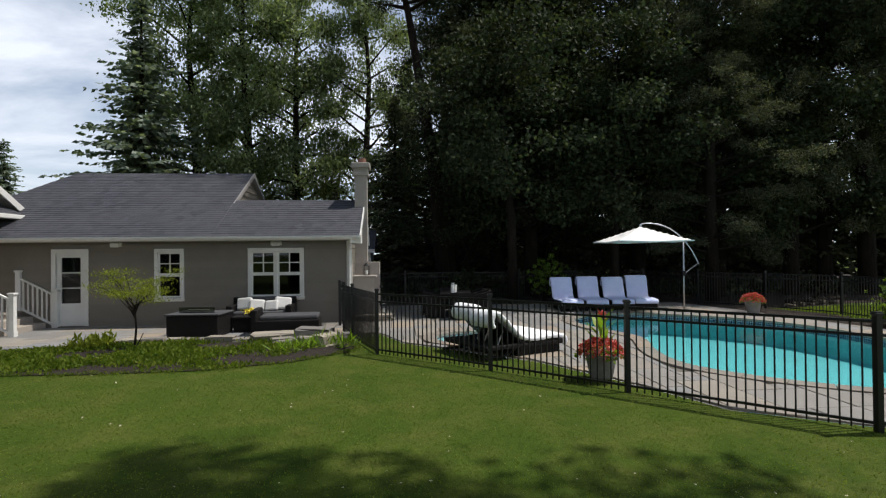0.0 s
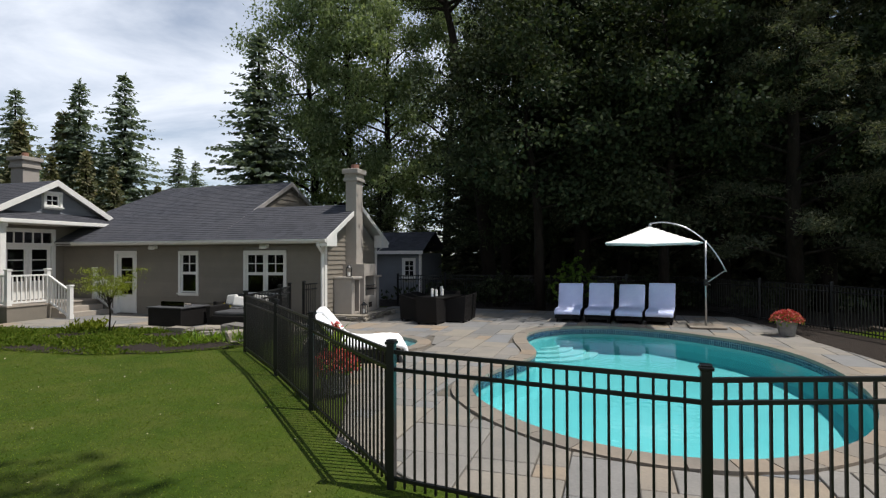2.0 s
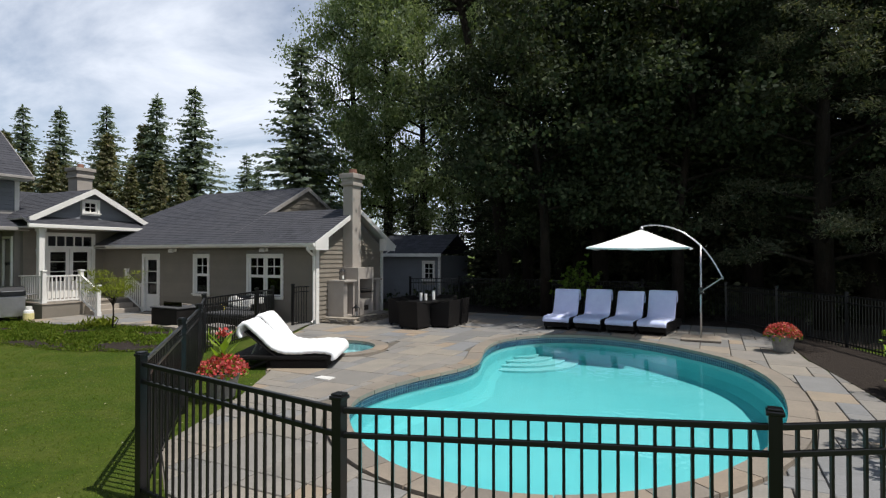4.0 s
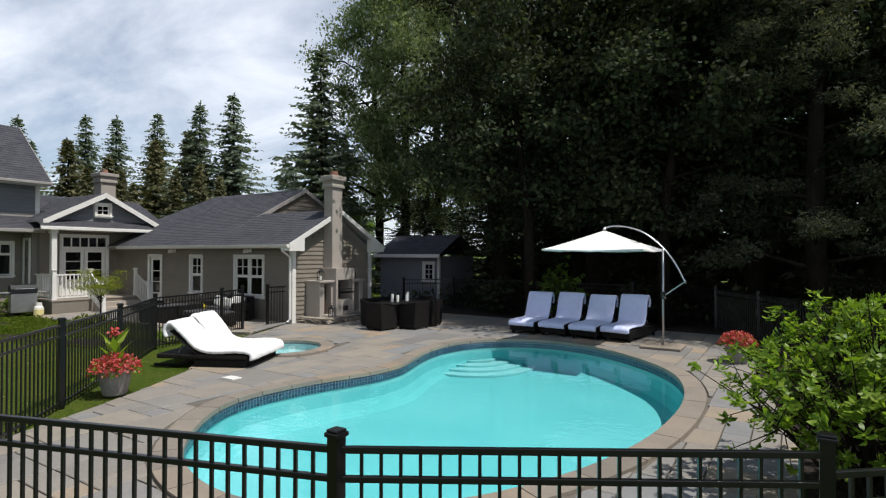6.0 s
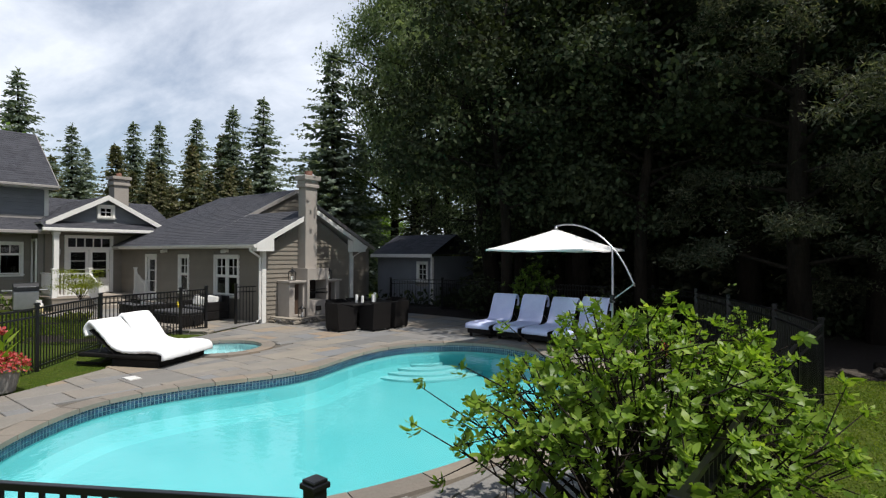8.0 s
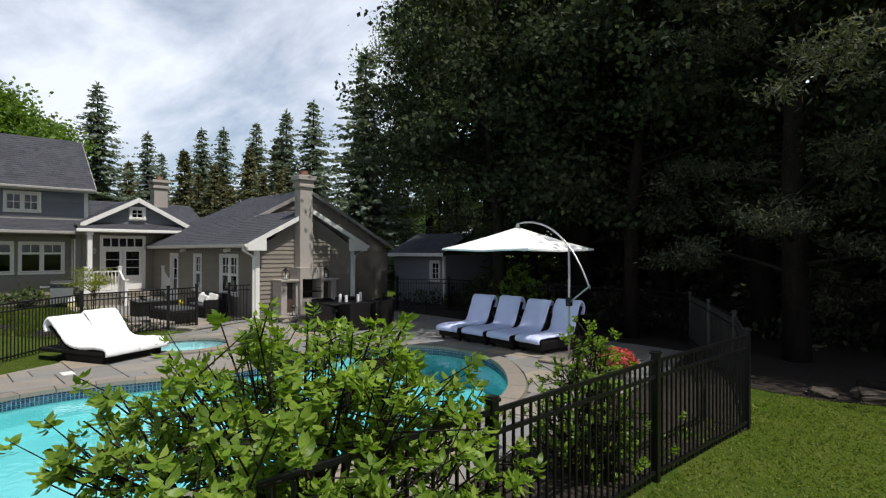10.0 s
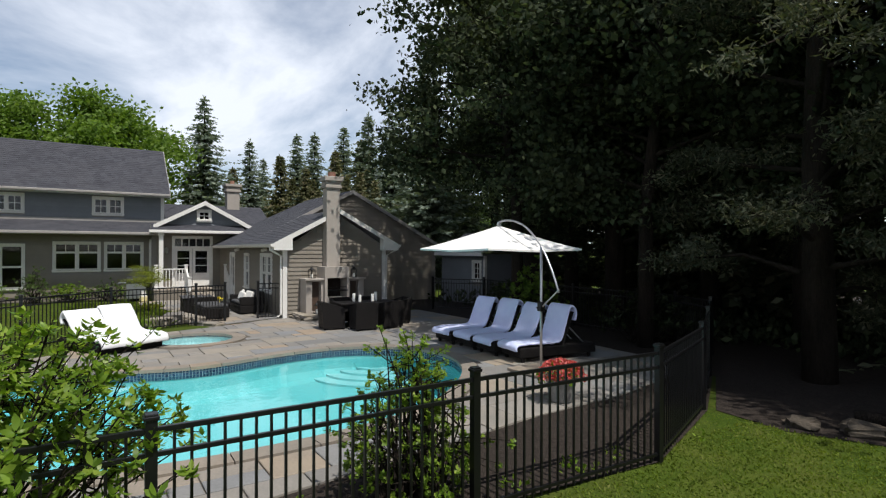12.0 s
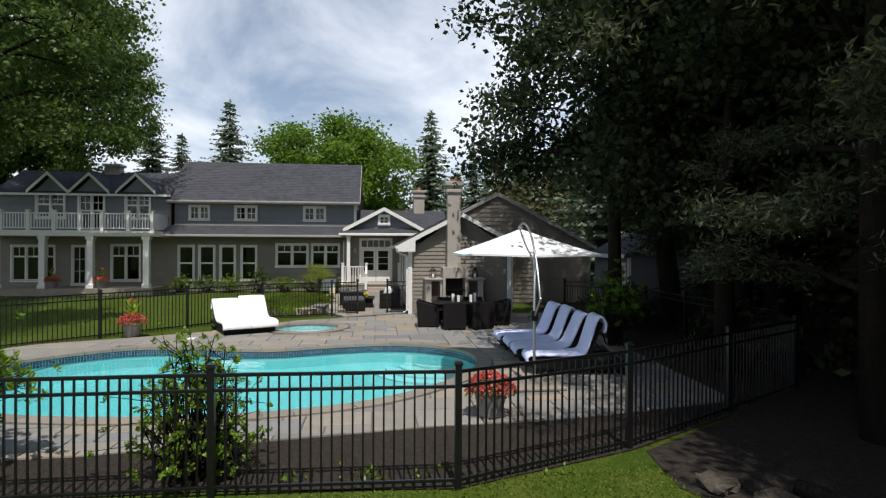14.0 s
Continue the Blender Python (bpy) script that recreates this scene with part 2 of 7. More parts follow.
M_CANVAS = simple("white_canvas", (0.78, 0.77, 0.74), (0.83, 0.82, 0.79), 3.0, 0.85, 260.0, 0.2)
M_WICKER = simple("dark_wicker", (0.008, 0.007, 0.007), (0.020, 0.018, 0.017), 30.0, 0.55, 150.0, 0.9, stretch=(1, 1, 4), dist=0.01)
M_CUSHION = simple("charcoal_cushion", (0.06, 0.06, 0.062), (0.085, 0.085, 0.088), 8.0, 0.95, 200.0, 0.4)
M_PILLOW = simple("pale_pillow", (0.62, 0.60, 0.56), (0.72, 0.70, 0.66), 7.0, 0.95, 200.0, 0.4)
M_ALU = simple("brushed_aluminium", (0.42, 0.42, 0.43), (0.52, 0.52, 0.53), 10.0, 0.35, 150.0, 0.1, 0.85, (1, 1, 0.2))
M_POT = simple("weathered_planter", (0.17, 0.16, 0.15), (0.25, 0.24, 0.22), 9.0, 0.85, 60.0, 0.4)
M_BARK = simple("tree_bark", (0.012, 0.010, 0.008), (0.032, 0.025, 0.020), 5.0, 0.95, 35.0, 1.0, stretch=(1, 1, 0.25), dist=0.04)
M_BRICK = pieces("chimney_brick", [(0.0, (0.22, 0.10, 0.07)), (1.0, (0.30, 0.15, 0.10))], 60.0)
M_WOODDECK = simple("deck_boards", (0.30, 0.26, 0.21), (0.37, 0.32, 0.27), 5.0, 0.75, 50.0, 0.3, stretch=(1, 6, 1))
M_SPRUCE = leafy("spruce_needles", [(0.0, (0.085, 0.115, 0.085)), (0.6, (0.17, 0.21, 0.165)), (1.0, (0.33, 0.365, 0.31))], 0.32, 0.6)
M_CEDAR = leafy("cedar_sprays", [(0.0, (0.085, 0.095, 0.05)), (0.6, (0.16, 0.16, 0.085)), (1.0, (0.28, 0.24, 0.15))], 0.32, 0.6)
M_PINE = leafy("dark_needles", [(0.0, (0.045, 0.055, 0.035)), (0.7, (0.095, 0.105, 0.066)), (1.0, (0.22, 0.21, 0.145))], 0.3, 0.7, 0.6, 0.1)
M_LEAF = leafy("tree_leaves", [(0.0, (0.062, 0.105, 0.028)), (0.6, (0.110, 0.170, 0.050)), (1.0, (0.19, 0.245, 0.095))], 0.4, 0.5)
M_ASH = leafy("ash_leaves", [(0.0, (0.11, 0.15, 0.075)), (0.6, (0.20, 0.25, 0.135)), (1.0, (0.34, 0.38, 0.25))], 0.5, 0.5)
# greens darkened to carry the deep shade of the tree belt
M_LEAFDARK = leafy("shade_darkened_leaves", [(0.0, (0.024, 0.033, 0.018)), (0.7, (0.044, 0.057, 0.029)), (1.0, (0.105, 0.125, 0.065))], 0.22, 0.7, 0.6, 0.08)
M_BRIGHT = leafy("sunlit_leaves", [(0.0, (0.085, 0.155, 0.022)), (0.6, (0.14, 0.225, 0.035)), (1.0, (0.20, 0.29, 0.055))], 0.45, 0.45)
M_SHRUB = leafy("shrub_leaves", [(0.0, (0.105, 0.185, 0.020)), (0.6, (0.205, 0.325, 0.036)), (1.0, (0.36, 0.46, 0.08))], 0.5, 0.4, 2.0, 0.3)
M_YELLOW = leafy("yellow_green_leaves", [(0.0, (0.16, 0.20, 0.02)), (1.0, (0.30, 0.33, 0.04))], 0.35, 0.5, 2.0)
M_FLOWER = leafy("red_petals", [(0.0, (0.45, 0.05, 0.05)), (0.6, (0.62, 0.12, 0.11)), (1.0, (0.72, 0.26, 0.24))], 0.25, 0.5, 2.0)
M_WAX = simple("candle_wax", (0.82, 0.80, 0.74), (0.86, 0.84, 0.79), 5.0, 0.5, 50.0, 0.05)
M_FIREBOX = simple("sooty_firebrick", (0.02, 0.016, 0.014), (0.05, 0.04, 0.035), 8.0, 0.9, 60.0, 0.3)
M_STEEL = simple("stainless_steel", (0.40, 0.40, 0.41), (0.48, 0.48, 0.49), 6.0, 0.3, 150.0, 0.1, 0.9)
M_SLATE = pieces("ledge_stone", [(0.0, (0.17, 0.155, 0.14)), (0.5, (0.29, 0.255, 0.205)), (1.0, (0.40, 0.345, 0.27))], 30.0)
# brown stone, darker than the ledge stone
M_FIELDSTONE = simple("dark_brown_fieldstone", (0.045, 0.038, 0.030), (0.11, 0.092, 0.072), 9.0, 0.95, 40.0, 0.9, dist=0.02)
M_PLASTIC_Y = simple("yellow_steel_tank", (0.62, 0.55, 0.25), (0.68, 0.6, 0.3), 5.0, 0.4, 50.0, 0.05)
M_GRASSY = leafy("grassy_cover", [(0.0, (0.075, 0.125, 0.012)), (0.6, (0.12, 0.17, 0.02)), (1.0, (0.20, 0.23, 0.04))], 0.45, 0.6, 1.2, 0.1)
M_STORE = simple("brown_store_panel", (0.060, 0.036, 0.024), (0.085, 0.052, 0.035), 4.0, 0.6, 60.0, 0.2, stretch=(3, 3, 0.4))
M_WICKER.node_tree.nodes["Principled BSDF"].inputs["Specular IOR Level"].default_value = 0.12


# ---- building helpers ----
def box(bm, x0, y0, z0, x1, y1, z1, m=None, bevel=0.0):
    vs = [bm.verts.new((x, y, z)) for z in (z0, z1) for y in (y0, y1) for x in (x0, x1)]
    fs = [bm.faces.new([vs[i] for i in q]) for q in ((0, 2, 3, 1), (4, 5, 7, 6), (0, 1, 5, 4), (2, 6, 7, 3), (0, 4, 6, 2), (1, 3, 7, 5))]
    if bevel > 0:
        es = list({e for f in fs for e in f.edges})
        made = bmesh.ops.bevel(bm, geom=es, offset=bevel, segments=2, affect="EDGES", profile=0.5)
        vs = list({v for f in made["faces"] for v in f.verts} | {v for v in vs if v.is_valid})
    if m is not None:
        for v in vs:
            v.co = m @ v.co
    return vs


def tube(bm, pts, radii, sides=8, caps=True):
    """A round bar along points, with a radius at each."""
    pts = [Vector(p) for p in pts]
    if not hasattr(radii, "__len__"):
        radii = [radii] * len(pts)
    rings, ref = [], Vector((0.123, 0.31, 0.94))
    for i, p in enumerate(pts):
        d = (pts[min(i + 1, len(pts) - 1)] - pts[max(i - 1, 0)]).normalized()
        a = d.cross(ref)
        if a.length < 0.05:
            a = d.cross(Vector((1, 0, 0)))
        a.normalize()
        b = d.cross(a)
        rings.append([bm.verts.new(p + radii[i] * (math.cos(2 * math.pi * k / sides) * a + math.sin(2 * math.pi * k / sides) * b)) for k in range(sides)])
    for r, s in zip(rings, rings[1:]):
        for k in range(sides):
            bm.faces.new((r[k], r[(k + 1) % sides], s[(k + 1) % sides], s[k]))
    if caps:
        bm.faces.new(list(reversed(rings[0])))
        bm.faces.new(rings[-1])


def lathe(bm, profile, sides=20, at=(0, 0, 0)):
    """A turned shape from (radius, height) pairs."""
    rings = []
    for r, z in profile:
        rings.append([bm.verts.new((at[0] + max(r, 1e-4) * math.cos(2 * math.pi * k / sides), at[1] + max(r, 1e-4) * math.sin(2 * math.pi * k / sides), at[2] + z)) for k in range(sides)])
    for r, s in zip(rings, rings[1:]):
        for k in range(sides):
            bm.faces.new((r[k], r[(k + 1) % sides], s[(k + 1) % sides], s[k]))
    bm.faces.new(list(reversed(rings[0])))
    bm.faces.new(rings[-1])


def prism(bm, pts, z0, z1):
    """An upright block on a flat outline."""
    lo = [bm.verts.new((x, y, z0)) for x, y in pts]
    hi = [bm.verts.new((x, y, z1)) for x, y in pts]
    n = len(pts)
    bm.faces.new(hi)
    bm.faces.new(list(reversed(lo)))
    for i in range(n):
        bm.faces.new((lo[i], lo[(i + 1) % n], hi[(i + 1) % n], hi[i]))


def extrude_x(bm, yz, x0, x1):
    """A block with the outline yz, between two planes of x."""
    a = [bm.verts.new((x0, y, z)) for y, z in yz]
    b = [bm.verts.new((x1, y, z)) for y, z in yz]
    n = len(yz)
    bm.faces.new(a)
    bm.faces.new(list(reversed(b)))
    for i in range(n):
        bm.faces.new((a[i], b[i], b[(i + 1) % n], a[(i + 1) % n]))


def to_mesh(name, bm, material, smooth=False):
    bmesh.ops.recalc_face_normals(bm, faces=bm.faces)
    if any(e.is_boundary for e in bm.edges) and sum(f.normal.z * f.calc_area() for f in bm.faces) < 0:
        bmesh.ops.reverse_faces(bm, faces=bm.faces)
    me = bpy.data.meshes.new(name)
    bm.to_mesh(me)
    bm.free()
    me.materials.append(material)
    if smooth:
        me.shade_smooth()
    return me


def part(name, bm, material, parent=None, label="", smooth=False, m=None):
    """One mesh object under a thing or a part."""
    ob = new(name, bm if isinstance(bm, bpy.types.Mesh) else to_mesh(name, bm, material, smooth))
    if m is not None:
        ob.matrix_basis = m
    ob.parent = parent
    if label:
        ob["label"] = label
    return ob


def thing(name, m=None, label="", category="", group="", kind=""):
    ob = new(name)
    if m is not None:
        ob.matrix_basis = m
    return tagged(ob, label, category, group, kind)


def structure(name, bm, material, label="", smooth=False):
    return tagged(part(name, bm, material, None, "", smooth), label, "", "", "structure")


def boxes(*args):
    bm = bmesh.new()
    for a in args:
        box(bm, *a)
    return bm


def cards(name, base, along, side, material, fold=0.25, oval=False):
    """Many small leaves: each a folded kite with its stem at base, its length along and its half width to the side."""
    base, along, side = (np.asarray(a, float) for a in (base, along, side))
    n = len(base)
    nrm = np.cross(along, side)
    nrm /= np.maximum(np.linalg.norm(nrm, axis=1, keepdims=True), 1e-9)
    lift = nrm * np.linalg.norm(side, axis=1, keepdims=True) * fold
    if oval:
        vs = np.empty((n, 6, 3))
        for i, (t, w) in enumerate(((0, 0), (0.30, 0.85), (0.68, 0.95), (1.0, 0), (0.68, -0.95), (0.30, -0.85))):
            droop = nrm * np.linalg.norm(along, axis=1, keepdims=True) * (0.10 * t - 0.24 * t * t)
            vs[:, i] = base + along * t + side * w + lift * abs(w) + droop
        me = bpy.data.meshes.new(name)
        k = np.arange(n) * 6
        tri = np.stack([np.stack([k + a, k + b, k + c], 1) for a, b, c in ((0, 1, 5), (1, 2, 4), (1, 4, 5), (2, 3, 4))], 1)
        me.vertices.add(n * 6)
        me.vertices.foreach_set("co", vs.reshape(-1))
        me.loops.add(n * 12)
        me.loops.foreach_set("vertex_index", tri.reshape(-1).astype(np.int32))
        me.polygons.add(n * 4)
        me.polygons.foreach_set("loop_start", (np.arange(n * 4) * 3).astype(np.int32))
        me.update(calc_edges=True)
        me.validate()
        me.materials.append(material)
        return me
    vs = np.empty((n, 4, 3))
    vs[:, 0] = base
    vs[:, 1] = base + along * 0.45 + side + lift
    vs[:, 2] = base + along
    vs[:, 3] = base + along * 0.45 - side + lift
    me = bpy.data.meshes.new(name)
    tri = np.empty((n, 2, 3), int)
    k = np.arange(n) * 4
    tri[:, 0] = np.stack([k, k + 1, k + 2], 1)
    tri[:, 1] = np.stack([k, k + 2, k + 3], 1)
    me.vertices.add(n * 4)
    me.vertices.foreach_set("co", vs.reshape(-1))
    me.loops.add(n * 6)
    me.loops.foreach_set("vertex_index", tri.reshape(-1).astype(np.int32))
    me.polygons.add(n * 2)
    me.polygons.foreach_set("loop_start", (np.arange(n * 2) * 3).astype(np.int32))
    me.update(calc_edges=True)
    me.validate()
    me.materials.append(material)
    return me


def unit(v):
    return v / np.maximum(np.linalg.norm(v, axis=-1, keepdims=True), 1e-9)


# ---- plan ----
POOL = [(4.85, 9.65), (4.95, 8.95), (5.38, 8.25), (5.98, 7.62), (6.65, 7.18), (7.4, 6.98), (8.05, 7.03), (8.55, 7.22), (9.1, 7.62), (9.65, 8.25), (10.13, 9.2), (10.48, 10.4), (10.62, 11.8), (10.55, 13.2), (10.2, 14.5), (9.55, 15.5), (8.4, 16.55), (7.2, 17.05), (6.1, 16.95), (5.25, 16.25), (4.85, 15.2), (5.0, 13.9), (5.4, 12.7), (5.4, 11.9), (5.22, 11.3), (4.97, 10.5)]
DECK = [(4.05, 6.55), (5.25, 5.72), (7.56, 5.3), (9.9, 6.1), (11.9, 7.35), (12.05, 9.4), (12.0, 11.4), (11.66, 13.8), (11.35, 15.7), (11.25, 17.5), (10.6, 20.6), (2.0, 21.2), (-1.4, 21.2), (-1.4, 15.7), (-0.55, 13.9), (0.05, 12.3), (1.2, 11.15), (2.45, 9.86), (3.1, 8.7), (3.75, 7.3)]
SPA = (1.75, 12.75, 0.98)


def smooth_loop(pts, per):
    """A closed round curve through points."""
    out, n = [], len(pts)
    for i in range(n):
        p0, p1, p2, p3 = (Vector(pts[(i + k - 1) % n]) for k in range(4))
        for j in range(per):
            t = j / per
            out.append(0.5 * (2 * p1 + (p2 - p0) * t + (2 * p0 - 5 * p1 + 4 * p2 - p3) * t * t + (3 * p1 - p0 - 3 * p2 + p3) * t ** 3))
    return out


def relax(loop, times):
    for _ in range(times):
        n = len(loop)
        loop = [(loop[i - 1] + 2 * loop[i] + loop[(i + 1) % n]) / 4 for i in range(n)]
    return loop


def offset_loop(loop, d):
    """The loop moved outwards by d (loops run anticlockwise)."""
    n, out = len(loop), []
    for i in range(n):
        t = (loop[(i + 1) % n] - loop[i - 1]).normalized()
        out.append(loop[i] + d * Vector((t.y, -t.x)))
    return out


def inside(p, loop):
    c, n = False, len(loop)
    for i in range(n):
        a, b = loop[i], loop[i - 1]
        if (a[1] > p[1]) != (b[1] > p[1]) and p[0] < (b[0] - a[0]) * (p[1] - a[1]) / (b[1] - a[1]) + a[0]:
            c = not c
    return c


pool_edge = relax(smooth_loop(POOL, 6), 6)
spa_edge = [Vector((SPA[0] + SPA[2] * math.cos(a), SPA[1] + SPA[2] * math.sin(a))) for a in np.linspace(0, 2 * math.pi, 48, endpoint=False)]


def sheet_with_holes(outer, holes, z):
    """A flat sheet with holes in it."""
    bm = bmesh.new()
    edges = []
    for loop in (outer, *holes):
        vs = [bm.verts.new((p[0], p[1], z)) for p in loop]
        edges += [bm.edges.new((vs[i - 1], vs[i])) for i in range(len(vs))]
    bmesh.ops.triangle_fill(bm, edges=edges, use_beauty=True)
    for f in bm.faces:
        if f.normal.z < 0:
            f.normal_flip()
    return bm


# ---- ground ----
far = [(3000 * math.cos(a), 3000 * math.sin(a)) for a in np.linspace(0, 2 * math.pi, 24, endpoint=False)]
hole = [Vector(p) for p in DECK]
structure("ground", sheet_with_holes(far, [hole], -0.03), M_LAWN, "mown green lawn reaching under the trees")
slab = sheet_with_holes([Vector(p) for p in DECK], [offset_loop(pool_edge, 0.05), offset_loop(spa_edge, 0.05)], -0.028)
pool_deck = structure("pavement", slab, M_JOINT, "flagstone pool deck in brown and grey stone")

# ---- pool ----
WATER_Z = -0.13


def basin(name, loop, depth, label, tiles_high, level, finish):
    """A sunk basin: plaster shell, tile band, water, coping."""
    th = thing(name, None, label, "pool")
    bm = bmesh.new()
    n = len(loop)
    rings = []
    for off, z in ((0.0, -0.02), (0.0, -0.25), (-0.04, -depth + 0.2), (-0.14, -depth + 0.05), (-0.3, -depth)):
        rings.append([bm.verts.new((p.x, p.y, z)) for p in offset_loop(loop, off)])
    for r, s in zip(rings, rings[1:]):
        for i in range(n):
            bm.faces.new((r[i - 1], r[i], s[i], s[i - 1]))
    bmesh.ops.triangle_fill(bm, edges=[e for e in bm.edges if all(v in set(rings[-1]) for v in e.verts)], use_beauty=True)
    part("shell", bm, finish, th, "pale blue-green plaster shell")
    # tile band
    band = offset_loop(loop, -0.006)
    bm = bmesh.new()
    a = [bm.verts.new((p.x, p.y, -0.022)) for p in band]
    b = [bm.verts.new((p.x, p.y, -0.03 - 0.06 * tiles_high)) for p in band]
    for i in range(n):
        bm.faces.new((a[i - 1], a[i], b[i], b[i - 1]))
    part("tile_bed", bm, M_GROUT, th)
    bm = bmesh.new()
    size, gap = 0.050, 0.010
    cum, face = 0.0, offset_loop(loop, -0.012)
    lens = [(face[i] - face[i - 1]).length for i in range(n)]
    total = sum(lens)
    count = int(total / (size + gap))

    def along(s):
        s %= total
        for i in range(n):
            if s <= lens[i]:
                return face[i - 1].lerp(face[i], s / lens[i])
            s -= lens[i]
        return face[0]

    for c in range(count):
        p, q = along(c * total / count), along(c * total / count + size)
        for row in range(tiles_high):
            z1 = -0.03 - row * (size + gap)
            vs = [bm.verts.new((p.x, p.y, z1)), bm.verts.new((q.x, q.y, z1)), bm.verts.new((q.x, q.y, z1 - size)), bm.verts.new((p.x, p.y, z1 - size))]
            bm.faces.new(vs)
    tagged(part("tile_band", bm, M_TILE, th, "dark blue mosaic waterline tiles"), kind="stuff")
    w = sheet_with_holes(offset_loop(loop, -0.01), [], level)
    ob = part("water", w, M_WATER, th, "clear turquoise water")
    ob.visible_shadow = False
    # coping stones
    inner, outer = offset_loop(loop, -0.03), offset_loop(loop, 0.28)
    step = max(3, round(n * 0.62 / total))
    i = 0
    while i < n:
        j = min(i + step, n)
        if n - j < step // 2 + 1:
            j = n
        bm = bmesh.new()
        run = list(range(i, j + 1))
        ins = [inner[k % n] for k in run]
        outs = [outer[k % n] for k in run]
        t0 = (ins[1] - ins[0]).normalized() * 0.007
        t1 = (ins[-1] - ins[-2]).normalized() * 0.007
        ins[0], outs[0], ins[-1], outs[-1] = ins[0] + t0, outs[0] + t0, ins[-1] - t1, outs[-1] - t1
        prism(bm, [(p.x, p.y) for p in ins] + [(p.x, p.y) for p in reversed(outs)], -0.05, 0.014 + random.uniform(-0.002, 0.002))
        part("coping_stone", bm, M_COPING, th)
        i = j
    return th


pool = basin("swimming_pool", pool_edge, 0.66, "kidney-shaped swimming pool with turquoise water and tan coping", 3, WATER_Z, M_PLASTER)
spa = basin("hot_tub", spa_edge, 0.42, "small round in-ground spa with pale turquoise water", 1, -0.055, M_SPA)
# curved entry steps at the far end of the pool
for r, top in ((0.6, -0.46), (0.95, -0.51), (1.28, -0.56), (1.6, -0.61)):
    bm = bmesh.new()
    arc = [(4.95 + r * math.cos(a), 16.35 + r * math.sin(a)) for a in np.linspace(radians(-150), radians(30), 34)]
    arc = [p for p in arc if inside(p, [(q.x, q.y) for q in offset_loop(pool_edge, -0.02)])]
    back = [(p[0] * 0.3 + 5.4 * 0.7, p[1] * 0.3 + 16.1 * 0.7) for p in reversed(arc)]
    prism(bm, arc + back, -0.655, top)
    part("step", bm, M_STEP, pool)
# skimmer lid and the matching opening
bm = boxes((3.48, 9.93, 0.0, 3.78, 10.13, 0.016))
tagged(part("skimmer_lid", bm, M_TRIM), "square white skimmer lid in the paving", "skimmer lid")


# ---- walls with openings ----
def wall_core(bm, u0, u1, z0, z1, holes, y0, y1):
    """Boxes that fill a wall round its openings; u along, y through the wall."""
    us = sorted({u0, u1, *[h[0] for h in holes], *[h[2] for h in holes]})
    zs = sorted({z0, z1, *[h[1] for h in holes], *[h[3] for h in holes]})
    for a, b in zip(us, us[1:]):
        run = None
        for c, d in zip(zs, zs[1:]):
            cu, cz = (a + b) / 2, (c + d) / 2
            if any(h[0] < cu < h[2] and h[1] < cz < h[3] for h in holes):
                if run:
                    box(bm, a, y0, run[0], b, y1, run[1])
                run = None
            else:
                run = (run[0], d) if run else (c, d)
        if run:
            box(bm, a, y0, run[0], b, y1, run[1])


def clad(parent, u0, u1, z0, z1, holes, material, step=0.19, limits=None, y=0.0):
    """Lapped boards on a wall's face. limits(z) narrows a row, for a gable."""
    z = z0
    while z < z1 - 0.02:
        top = min(z + step, z1)
        a0, a1 = u0, u1
        if limits:
            lo, hi = limits(z + 0.06)
            a0, a1 = max(u0, lo), min(u1, hi)
        spans = [(a0, a1)]
        for h in holes:
            if h[1] < top - 0.01 and h[3] > z + 0.01:
                spans = [s for a, b in spans for s in ((a, min(b, h[0])), (max(a, h[2]), b)) if s[1] - s[0] > 0.03]
        for a, b in spans:
            if b - a < 0.05:
                continue
            bm = bmesh.new()
            vs = [bm.verts.new(c) for c in ((a, y - 0.036, z), (b, y - 0.036, z), (b, y - 0.008, top + 0.012), (a, y - 0.008, top + 0.012), (a, y, z), (b, y, z), (b, y, top + 0.012), (a, y, top + 0.012))]
            for q in ((0, 1, 2, 3), (4, 7, 6, 5), (0, 4, 5, 1), (3, 2, 6, 7), (0, 3, 7, 4), (1, 5, 6, 2)):
                bm.faces.new([vs[i] for i in q])
            part("siding_board", bm, material, parent)
        z = top


